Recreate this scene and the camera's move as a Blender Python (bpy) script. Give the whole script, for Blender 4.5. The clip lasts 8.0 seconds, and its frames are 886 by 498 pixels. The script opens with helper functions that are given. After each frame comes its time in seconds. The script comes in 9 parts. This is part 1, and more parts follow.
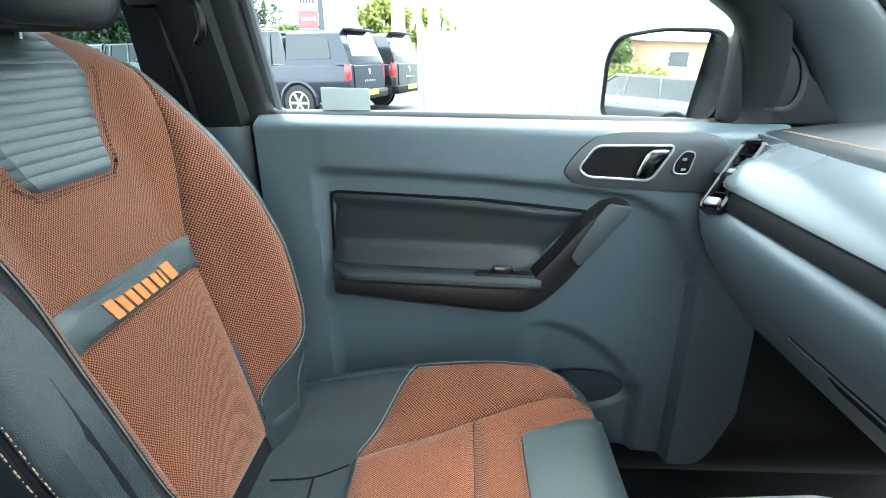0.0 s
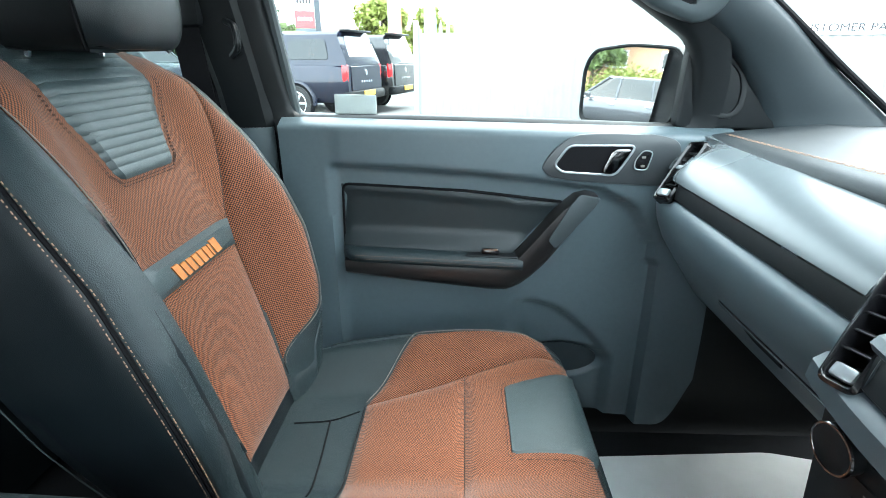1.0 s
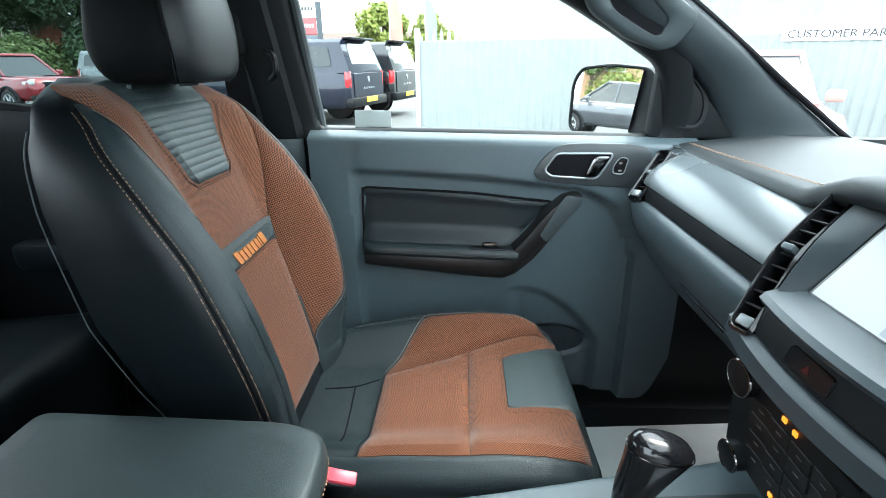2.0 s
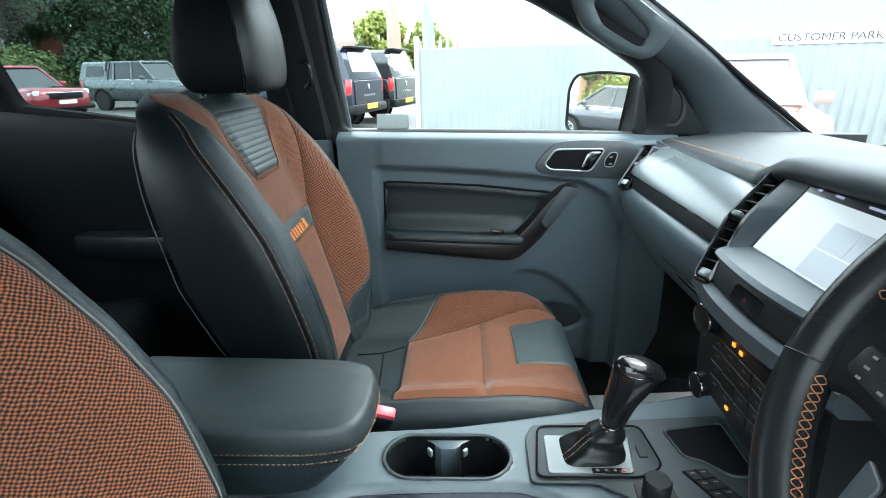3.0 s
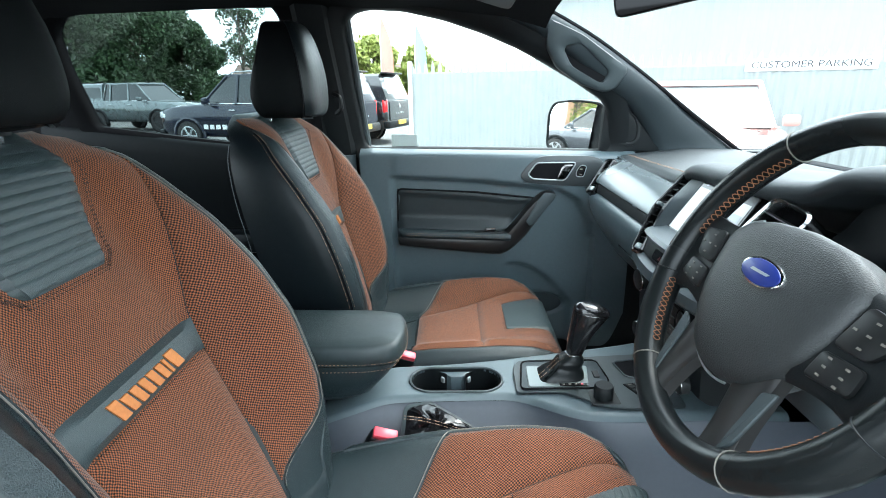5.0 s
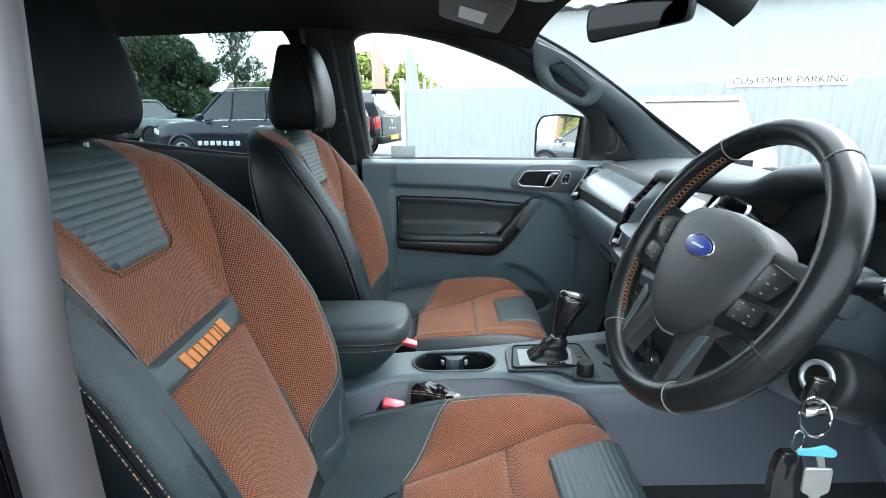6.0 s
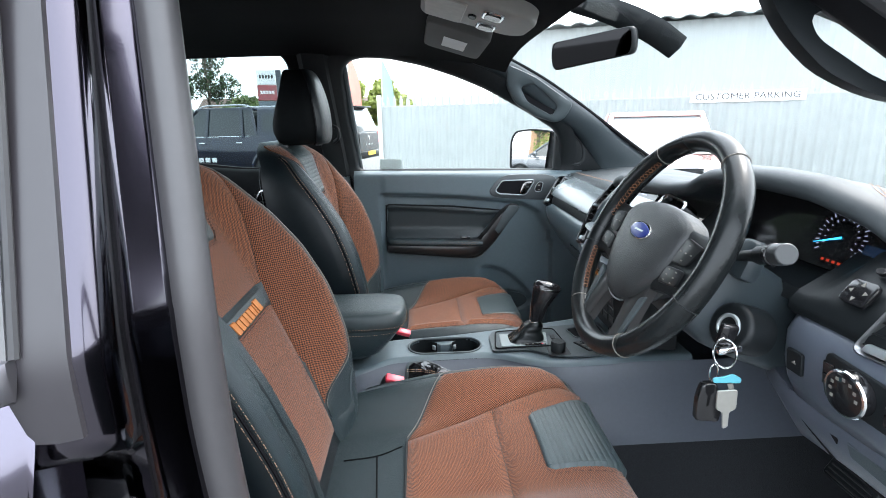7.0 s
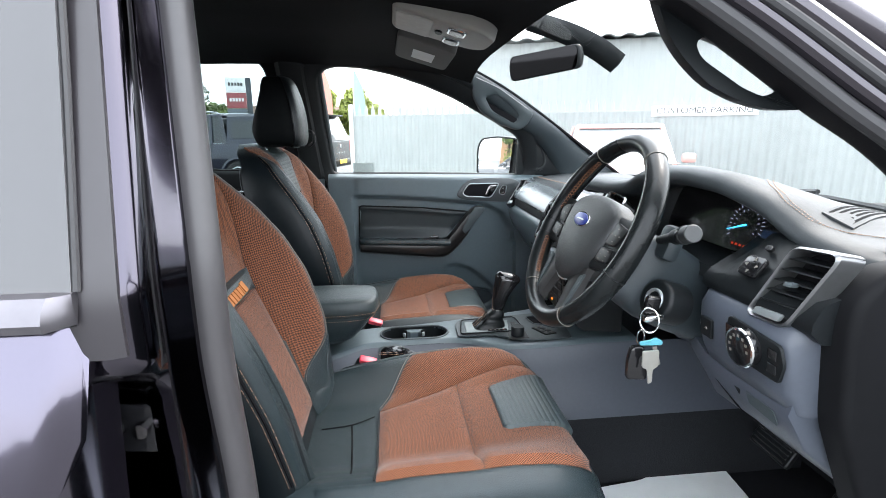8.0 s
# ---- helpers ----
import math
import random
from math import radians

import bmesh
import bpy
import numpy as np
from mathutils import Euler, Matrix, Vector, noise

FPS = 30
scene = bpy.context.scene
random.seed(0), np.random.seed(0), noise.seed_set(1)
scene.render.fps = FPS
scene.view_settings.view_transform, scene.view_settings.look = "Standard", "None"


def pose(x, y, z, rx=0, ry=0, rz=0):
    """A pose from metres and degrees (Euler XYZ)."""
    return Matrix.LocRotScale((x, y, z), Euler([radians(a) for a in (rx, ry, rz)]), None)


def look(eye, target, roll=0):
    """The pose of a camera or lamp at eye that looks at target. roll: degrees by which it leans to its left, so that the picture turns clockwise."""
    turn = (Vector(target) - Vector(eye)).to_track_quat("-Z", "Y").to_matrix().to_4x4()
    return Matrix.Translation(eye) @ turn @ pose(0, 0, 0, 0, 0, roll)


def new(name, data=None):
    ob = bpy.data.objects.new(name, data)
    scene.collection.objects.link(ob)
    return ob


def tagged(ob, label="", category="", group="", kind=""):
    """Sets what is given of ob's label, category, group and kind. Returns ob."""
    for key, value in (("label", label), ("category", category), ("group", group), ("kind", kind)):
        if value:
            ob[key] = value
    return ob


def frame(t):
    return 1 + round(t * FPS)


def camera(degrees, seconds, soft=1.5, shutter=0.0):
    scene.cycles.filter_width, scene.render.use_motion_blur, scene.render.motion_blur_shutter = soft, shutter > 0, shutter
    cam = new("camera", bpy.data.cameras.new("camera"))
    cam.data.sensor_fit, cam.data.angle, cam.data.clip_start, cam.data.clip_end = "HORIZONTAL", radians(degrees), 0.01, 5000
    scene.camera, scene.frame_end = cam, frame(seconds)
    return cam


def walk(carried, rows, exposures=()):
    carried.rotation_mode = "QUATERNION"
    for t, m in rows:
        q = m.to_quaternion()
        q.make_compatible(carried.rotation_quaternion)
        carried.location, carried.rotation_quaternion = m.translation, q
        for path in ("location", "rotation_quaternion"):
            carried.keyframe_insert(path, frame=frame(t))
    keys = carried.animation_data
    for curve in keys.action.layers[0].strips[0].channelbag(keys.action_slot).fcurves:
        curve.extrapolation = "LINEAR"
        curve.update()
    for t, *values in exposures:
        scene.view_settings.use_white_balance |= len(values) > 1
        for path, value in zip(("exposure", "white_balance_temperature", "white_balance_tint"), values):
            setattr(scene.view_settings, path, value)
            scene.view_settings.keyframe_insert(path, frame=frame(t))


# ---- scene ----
cam = camera(82.56, 8.0, 0.9)
# seconds, place in metres, turn in degrees
ROWS = [
    (0.0, 0.0, -0.103, 1.31, 68.945, 0.524, 2.576),
    (0.5, 0.0057, -0.1673, 1.316, 68.914, 0.125, 2.24),
    (1.0, 0.0048, -0.2422, 1.3306, 69.003, 0.123, 2.147),
    (1.5, 0.0057, -0.316, 1.3511, 69.189, 0.144, 2.21),
    (3.0, -0.0289, -0.5541, 1.371, 70.155, 1.066, 1.893),
    (3.5, -0.0437, -0.6302, 1.3716, 70.417, 1.035, 1.725),
    (4.0, -0.0585, -0.7114, 1.3854, 70.926, 1.006, 1.478),
    (4.5, -0.0585, -0.772, 1.3934, 71.644, 0.92, 1.301),
    (5.0, -0.056, -0.844, 1.3932, 72.426, 0.824, 0.888),
    (6.5, -0.0847, -1.0479, 1.3896, 74.939, 1.176, -1.176),
    (7.0, -0.101, -1.1351, 1.3936, 75.721, 1.292, -2.831),
    (7.5, -0.1042, -1.1988, 1.3929, 76.298, 1.011, -4.413),
    (8.0, -0.1013, -1.2506, 1.3797, 76.784, 0.586, -5.959),
]
EXPOSURE = [(0.0, 3.48, 5900, 1), (0.5, 3.58, 5900, 1), (1.0, 3.40, 5920, 1), (1.6, 3.06, 5950, 2), (3.5, 2.96, 5950, 2), (5.0, 2.96, 5920, 2), (6.5, 2.84, 5980, 8), (8.0, 2.76, 6300, 12)]
walk(cam, [(t, pose(*row)) for t, *row in ROWS], EXPOSURE)
# ---- daylight: bright overcast sky ----
world = bpy.data.worlds.new("sky")
scene.world = world
world.use_nodes = True
wn = world.node_tree.nodes
sky = wn.new("ShaderNodeTexSky")
sky.sky_type = "NISHITA"
sky.sun_disc = False
sky.sun_elevation = radians(58)
sky.sun_rotation = radians(69)
sky.air_density, sky.dust_density, sky.ozone_density = 1.0, 6.0, 1.0
wmix = wn.new("ShaderNodeMix")
wmix.data_type = "RGBA"
wmix.inputs[0].default_value = 0.75
wmix.inputs[7].default_value = (7.0, 7.3, 7.4, 1)
world.node_tree.links.new(sky.outputs[0], wmix.inputs[6])
world.node_tree.links.new(wmix.outputs[2], wn["Background"].inputs[0])
wn["Background"].inputs[1].default_value = 0.15
sun = new("sun", bpy.data.lights.new("sun", "SUN"))
sun.data.energy, sun.data.angle, sun.data.color = 0.5, radians(20), (1.0, 0.97, 0.93)
sun.matrix_world = look((8, 3.5, 12), (0, 0, 0))

# ---- materials ----


def mat(name, color, rough=0.6, metal=0.0, spec=0.5, var=0.15, scale=60.0, bump=0.0, bscale=None, coat=0.0, big=3.0, kind="noise"):
    m = bpy.data.materials.new(name)
    m.use_nodes = True
    nt = m.node_tree
    n, ln = nt.nodes, nt.links
    b = n["Principled BSDF"]
    b.inputs["Roughness"].default_value = rough
    b.inputs["Metallic"].default_value = metal
    b.inputs["Specular IOR Level"].default_value = spec
    b.inputs["Coat Weight"].default_value = coat
    b.inputs["Coat Roughness"].default_value = 0.05
    tc = n.new("ShaderNodeTexCoord")
    fine, wide = n.new("ShaderNodeTexNoise"), n.new("ShaderNodeTexNoise")
    fine.inputs["Scale"].default_value, wide.inputs["Scale"].default_value = scale, big
    fine.inputs["Detail"].default_value = 6
    for t in (fine, wide):
        ln.new(tc.outputs["Object"], t.inputs["Vector"])
    add = n.new("ShaderNodeMath")
    add.operation = "ADD"
    ln.new(fine.outputs[0], add.inputs[0])
    ln.new(wide.outputs[0], add.inputs[1])
    ramp = n.new("ShaderNodeValToRGB")
    ramp.color_ramp.elements[0].position, ramp.color_ramp.elements[1].position = 0.3, 0.7
    half = n.new("ShaderNodeMath")
    half.operation = "MULTIPLY"
    half.inputs[1].default_value = 0.5
    ln.new(add.outputs[0], half.inputs[0])
    ln.new(half.outputs[0], ramp.inputs[0])
    ramp.color_ramp.elements[0].color = (*[c * (1 - var) for c in color], 1)
    ramp.color_ramp.elements[1].color = (*[min(1, c * (1 + var)) for c in color], 1)
    ln.new(ramp.outputs[0], b.inputs["Base Color"])
    rr = n.new("ShaderNodeMapRange")
    rr.inputs[3].default_value, rr.inputs[4].default_value = rough * 0.8, min(1, rough * 1.2)
    ln.new(wide.outputs[0], rr.inputs[0])
    if rough > 0.03:
        ln.new(rr.outputs[0], b.inputs["Roughness"])
    if bump:
        bp = n.new("ShaderNodeBump")
        bp.inputs["Strength"].default_value = bump
        bp.inputs["Distance"].default_value = 0.001
        if kind == "voronoi":
            v = n.new("ShaderNodeTexVoronoi")
            v.feature = "DISTANCE_TO_EDGE"
            v.inputs["Scale"].default_value = bscale or scale
            ln.new(tc.outputs["Object"], v.inputs["Vector"])
            ln.new(v.outputs[0], bp.inputs["Height"])
        else:
            v = n.new("ShaderNodeTexNoise")
            v.inputs["Scale"].default_value = bscale or scale
            ln.new(tc.outputs["Object"], v.inputs["Vector"])
            ln.new(v.outputs[0], bp.inputs["Height"])
        ln.new(bp.outputs[0], b.inputs["Normal"])
    return m


def fabric(name, thread, gap, pitch):
    """Woven mesh: raised threads in a staggered lattice over a dark ground, in metres of cloth."""
    m = bpy.data.materials.new(name)
    m.use_nodes = True
    n, ln = m.node_tree.nodes, m.node_tree.links
    b = n["Principled BSDF"]
    b.inputs["Roughness"].default_value = 0.85
    b.inputs["Specular IOR Level"].default_value = 0.25
    b.inputs["Sheen Weight"].default_value = 0.15
    uv = n.new("ShaderNodeUVMap")
    uv.uv_map = "cloth"
    # slack in the weave
    slack, shift = n.new("ShaderNodeTexNoise"), n.new("ShaderNodeVectorMath")
    slack.inputs["Scale"].default_value, slack.inputs["Detail"].default_value = 120, 2
    ln.new(uv.outputs[0], slack.inputs["Vector"])
    shift.operation = "MULTIPLY_ADD"
    shift.inputs[1].default_value = (0.0030, 0.0030, 0)
    ln.new(slack.outputs["Color"], shift.inputs[0])
    ln.new(uv.outputs[0], shift.inputs[2])
    sep = n.new("ShaderNodeSeparateXYZ")
    ln.new(shift.outputs[0], sep.inputs[0])

    def math_node(op, a, c):
        q = n.new("ShaderNodeMath")
        q.operation = op
        for i, w in enumerate((a, c)):
            if isinstance(w, (int, float)):
                q.inputs[i].default_value = w
            elif w is not None:
                ln.new(w, q.inputs[i])
        return q.outputs[0]
    f = 2 * math.pi / pitch
    sx = math_node("SINE", math_node("MULTIPLY", sep.outputs[0], f), None)
    sy = math_node("SINE", math_node("MULTIPLY", sep.outputs[1], f * 0.8), None)
    h = math_node("ADD", math_node("MULTIPLY", math_node("MULTIPLY", sx, sy), 0.5), 0.5)
    wide = n.new("ShaderNodeTexNoise")
    wide.inputs["Scale"].default_value = 14
    ln.new(uv.outputs[0], wide.inputs["Vector"])
    ramp = n.new("ShaderNodeValToRGB")
    ramp.color_ramp.elements[0].position, ramp.color_ramp.elements[1].position = 0.30, 0.84
    ramp.color_ramp.elements[0].color, ramp.color_ramp.elements[1].color = (*gap, 1), (*thread, 1)
    ln.new(h, ramp.inputs[0])
    mx = n.new("ShaderNodeMix")
    mx.data_type, mx.blend_type = "RGBA", "MULTIPLY"
    mx.inputs[0].default_value = 0.25
    ln.new(ramp.outputs[0], mx.inputs[6])
    ln.new(wide.outputs[0], mx.inputs[7])
    ln.new(mx.outputs[2], b.inputs["Base Color"])
    bp = n.new("ShaderNodeBump")
    bp.inputs["Strength"].default_value, bp.inputs["Distance"].default_value = 0.5, 0.0008
    ln.new(h, bp.inputs["Height"])
    ln.new(bp.outputs[0], b.inputs["Normal"])
    return m


def glass(name, tint, gloss=0.02):
    m = bpy.data.materials.new(name)
    m.use_nodes = True
    n, ln = m.node_tree.nodes, m.node_tree.links
    n.remove(n["Principled BSDF"])
    tr, gl, mx, fr = (n.new(k) for k in ("ShaderNodeBsdfTransparent", "ShaderNodeBsdfGlossy", "ShaderNodeMixShader", "ShaderNodeLayerWeight"))
    tr.inputs[0].default_value = (*tint, 1)
    gl.inputs["Roughness"].default_value = 0.02
    fr.inputs[0].default_value = 0.5
    pw, ml = n.new("ShaderNodeMath"), n.new("ShaderNodeMath")
    pw.operation, ml.operation = "POWER", "MULTIPLY_ADD"
    pw.inputs[1].default_value, ml.inputs[1].default_value, ml.inputs[2].default_value = 4.0, 0.35, gloss
    ln.new(fr.outputs["Facing"], pw.inputs[0])
    ln.new(pw.outputs[0], ml.inputs[0])
    ln.new(ml.outputs[0], mx.inputs[0])
    ln.new(tr.outputs[0], mx.inputs[1])
    ln.new(gl.outputs[0], mx.inputs[2])
    ln.new(mx.outputs[0], n["Material Output"].inputs[0])
    return m


def glow(name, color, strength):
    m = bpy.data.materials.new(name)
    m.use_nodes = True
    b = m.node_tree.nodes["Principled BSDF"]
    b.inputs["Base Color"].default_value = (0.01, 0.01, 0.01, 1)
    b.inputs["Emission Color"].default_value = (*color, 1)
    b.inputs["Emission Strength"].default_value = strength
    b.inputs["Roughness"].default_value = 0.15
    return m


M_ORANGE = fabric("seat fabric", (0.285, 0.096, 0.037), (0.014, 0.007, 0.005), 0.0030)
M_ORANGE2 = fabric("bolster fabric", (0.25, 0.087, 0.036), (0.011, 0.006, 0.005), 0.0036)
M_LEATHER = mat("black leather", (0.0050, 0.0075, 0.0092), 0.36, spec=0.24, var=0.2, scale=90, bump=0.22, bscale=650, kind="voronoi")
# Black leather again, darkened for shade on the head restraints.
M_LEATHER_H = mat("shade-darkened black leather", (0.0032, 0.0042, 0.0048), 0.55, spec=0.10, var=0.2, scale=90, bump=0.2, bscale=650, kind="voronoi")
M_LEATHER_G = mat("grey leather", (0.031, 0.044, 0.047), 0.42, spec=0.45, var=0.15, scale=80, bump=0.4, bscale=600, kind="voronoi")
M_PLASTIC = mat("grey door plastic", (0.068, 0.091, 0.102), 0.38, spec=0.5, var=0.08, scale=120, bump=0.12, bscale=900)
M_PLASTIC_B = mat("black plastic", (0.0070, 0.0085, 0.0095), 0.42, spec=0.22, var=0.15, scale=100, bump=0.15, bscale=900)
M_DASH = mat("dashboard pad", (0.024, 0.029, 0.032), 0.52, spec=0.28, var=0.1, scale=90, bump=0.25, bscale=700, kind="voronoi")
M_PANEL = mat("satin dash panel", (0.080, 0.096, 0.103), 0.27, spec=0.5, var=0.05, scale=60, bump=0.03, bscale=800)
M_SILVER = mat("satin silver trim", (0.34, 0.37, 0.38), 0.34, metal=0.6, var=0.05)
M_CHROME = mat("chrome", (0.75, 0.77, 0.78), 0.12, metal=1.0, var=0.03)
M_GLOSS = mat("gloss black", (0.008, 0.008, 0.009), 0.16, spec=0.45, var=0.1, coat=0.15)
M_STITCH = mat("tan stitching", (0.34, 0.20, 0.125), 0.7, var=0.2, scale=300)
M_STITCH_O = mat("orange stitching", (0.40, 0.14, 0.035), 0.7, var=0.2, scale=300)
M_LEATHER_T = mat("dark teal leather", (0.0150, 0.0235, 0.0265), 0.36, spec=0.38, var=0.15, scale=80, bump=0.65, bscale=600, kind="voronoi")
M_LEATHER_D = mat("black door leather", (0.012, 0.017, 0.019), 0.36, spec=0.32, var=0.15, scale=80, bump=0.3, bscale=600, kind="voronoi")
M_LOWER = mat("dark lower dash plastic", (0.028, 0.037, 0.042), 0.45, spec=0.4, var=0.08, scale=120, bump=0.12, bscale=900)
M_MID = mat("slate dash plastic", (0.046, 0.060, 0.068), 0.40, spec=0.45, var=0.08, scale=120, bump=0.12, bscale=900)
M_PAD = mat("switch pad plastic", (0.0085, 0.009, 0.0095), 0.38, spec=0.30, var=0.1)
M_CONSOLE = mat("slate console plastic", (0.052, 0.060, 0.076), 0.42, spec=0.45, var=0.08, scale=120, bump=0.12, bscale=900)
M_TRIM = mat("grey pillar trim", (0.034, 0.044, 0.048), 0.5, spec=0.4, var=0.08, scale=150, bump=0.2, bscale=1100)
M_DARKCHROME = mat("dark chrome", (0.16, 0.155, 0.155), 0.14, metal=1.0, var=0.05)
M_BROWN = mat("dark brown thread", (0.035, 0.014, 0.009), 0.7)
M_LINER = mat("dark headlining", (0.006, 0.006, 0.007), 0.95, spec=0.1, var=0.2, scale=200, bump=0.3, bscale=500)
M_CARPET = mat("dark carpet", (0.014, 0.015, 0.017), 0.95, spec=0.1, var=0.35, scale=300, bump=0.8, bscale=500)
M_PAPER = mat("white paper mat", (0.80, 0.83, 0.83), 0.75, var=0.06, scale=20, bump=0.2, bscale=40)
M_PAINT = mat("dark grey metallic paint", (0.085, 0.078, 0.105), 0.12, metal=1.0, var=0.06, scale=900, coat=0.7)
# The car paint darkened for shade on the roof frame and flanges.
M_FRAME = mat("shade-darkened frame paint", (0.030, 0.026, 0.033), 0.22, metal=0.6, var=0.05, coat=0.6)
M_PILLAR = mat("matt pillar film", (0.023, 0.021, 0.024), 0.34, spec=0.5, var=0.05)
M_PIPING = mat("pale seam piping", (0.13, 0.12, 0.105), 0.6, var=0.2, scale=300)
M_SEAL = mat("rubber seal", (0.022, 0.022, 0.024), 0.6, var=0.15)
M_WHEEL = mat("worn wheel leather", (0.0075, 0.009, 0.0095), 0.27, spec=0.24, var=0.3, scale=50, bump=0.12, bscale=550, kind="voronoi")
M_BADGE = mat("blue enamel", (0.010, 0.022, 0.16), 0.35, var=0.1, coat=0.1)
M_RED = mat("red plastic", (0.65, 0.06, 0.09), 0.35, var=0.05)
M_GLASS = glass("clear glass", (0.96, 0.98, 0.97))
M_TINT = glass("tinted glass", (0.55, 0.60, 0.60))
M_MIRROR = mat("mirror", (0.85, 0.87, 0.87), 0.02, metal=1.0, var=0.0)
M_LED = glow("amber indicator", (1.0, 0.26, 0.02), 0.28)
M_GAUGE = glow("white gauge print", (0.7, 0.75, 1.0), 0.075)
M_BLUE = glow("blue needle", (0.05, 0.55, 1.0), 0.6)
M_REDLAMP = glow("red telltale", (1.0, 0.08, 0.03), 0.06)

# ---- mesh helpers ----


def part(name, bm, material, parent=None, label="", angle=35, cloth=None):
    bmesh.ops.recalc_face_normals(bm, faces=bm.faces[:])
    lim = radians(angle)
    for f in bm.faces:
        f.smooth = True
    for e in bm.edges:
        if len(e.link_faces) == 2 and e.calc_face_angle(0) > lim:
            e.smooth = False
    me = bpy.data.meshes.new(name)
    bm.to_mesh(me)
    bm.free()
    me.materials.append(material)
    ob = new(name, me)
    if parent:
        ob.parent = parent
    if label:
        ob["label"] = label
    return ob


def thing(name, label, category, group="", kind="", at=(0, 0, 0)):
    ob = new(name)
    ob.location = at
    ob.empty_display_size = 0.05
    return tagged(ob, label, category, group, kind)


def lerp(a, b, t):
    return a + (b - a) * t


def curve(x, table):
    """Piecewise smooth value at x from (x, value) pairs."""
    if x <= table[0][0]:
        return table[0][1]
    for (a, p), (b, q) in zip(table, table[1:]):
        if x <= b:
            return lerp(p, q, (x - a) / (b - a))
    return table[-1][1]


def smooth(t):
    t = max(0.0, min(1.0, t))
    return t * t * (3 - 2 * t)


def loft(bm, rings, closed=True, caps=True):
    rows = [[bm.verts.new(p) for p in r] for r in rings]
    n = len(rows[0])
    for a, b in zip(rows, rows[1:]):
        for i in range(n if closed else n - 1):
            j = (i + 1) % n
            bm.faces.new((a[i], a[j], b[j], b[i]))
    if caps and closed:
        bm.faces.new(rows[0][::-1])
        bm.faces.new(rows[-1])
    return rows


def sheet(fn, us, vs, lift=0.003, edge=0.006, skirt=0.004, out=(1, 0, 0.6), flow=(-0.287, 0, 0.957)):
    """A pad lying on the surface fn(u, v): lifted inside, rolled down at its rim; flow is the lie of its cloth."""
    bm = bmesh.new()
    layer = bm.loops.layers.uv.new("cloth")
    pts = [[Vector(fn(u, v)) for v in vs] for u in us]
    nu, nv = len(us), len(vs)
    nrm = [[None] * nv for _ in us]
    lu, lv = [[0.0] * nv for _ in us], [[0.0] * nv for _ in us]
    for i in range(nu):
        for j in range(nv):
            a = pts[min(i + 1, nu - 1)][j] - pts[max(i - 1, 0)][j]
            b = pts[i][min(j + 1, nv - 1)] - pts[i][max(j - 1, 0)]
            nrm[i][j] = a.cross(b).normalized()
            if nrm[i][j].dot(Vector(out)) < 0:
                nrm[i][j] = -nrm[i][j]
            if i:
                lu[i][j] = lu[i - 1][j] + (pts[i][j] - pts[i - 1][j]).length
            if j:
                lv[i][j] = lv[i][j - 1] + (pts[i][j] - pts[i][j - 1]).length
    vv = []
    for i in range(nu):
        row = []
        for j in range(nv):
            d = min(lu[i][j], lu[-1][j] - lu[i][j], lv[i][j], lv[i][-1] - lv[i][j])
            h = lift * min(1.0, math.sqrt(max(0, d) / edge)) if edge else lift
            row.append(bm.verts.new(pts[i][j] + nrm[i][j] * h))
        vv.append(row)
    for i in range(nu - 1):
        for j in range(nv - 1):
            f = bm.faces.new((vv[i][j], vv[i + 1][j], vv[i + 1][j + 1], vv[i][j + 1]))
            for lp, (p, q) in zip(f.loops, ((i, j), (i + 1, j), (i + 1, j + 1), (i, j + 1))):
                lp[layer].uv = (pts[p][q].y, pts[p][q].dot(Vector(flow)))
    rim = [(i, 0) for i in range(nu)] + [(nu - 1, j) for j in range(1, nv)] + [(i, nv - 1) for i in range(nu - 2, -1, -1)] + [(0, j) for j in range(nv - 2, 0, -1)]
    low = [bm.verts.new(pts[i][j] - nrm[i][j] * skirt) for i, j in rim]
    for k in range(len(rim)):
        (i, j), (p, q) = rim[k], rim[(k + 1) % len(rim)]
        bm.faces.new((vv[i][j], low[k], low[(k + 1) % len(rim)], vv[p][q]))
    return bm


def tube(bm, pts, radius, seg=8, closed=False, flat=1.0):
    pts = [Vector(p) for p in pts]
    n = len(pts)
    rings = []
    ref = None
    for i, p in enumerate(pts):
        if closed:
            d = pts[(i + 1) % n] - pts[i - 1]
        else:
            d = pts[min(i + 1, n - 1)] - pts[max(i - 1, 0)]
        d.normalize()
        if ref is None:
            ref = d.orthogonal().normalized()
        ref = (ref - d * ref.dot(d)).normalized()
        side = d.cross(ref)
        r = radius(i / max(1, n - 1)) if callable(radius) else radius
        rings.append([p + (ref * math.cos(a) * r + side * math.sin(a) * r * flat) for a in (2 * math.pi * k / seg for k in range(seg))])
    if closed:
        rings.append(rings[0])
        rows = [[bm.verts.new(p) for p in r] for r in rings[:-1]]
        rows.append(rows[0])
        for a, b in zip(rows, rows[1:]):
            for i in range(seg):
                bm.faces.new((a[i], a[(i + 1) % seg], b[(i + 1) % seg], b[i]))
    else:
        loft(bm, rings)
    return bm


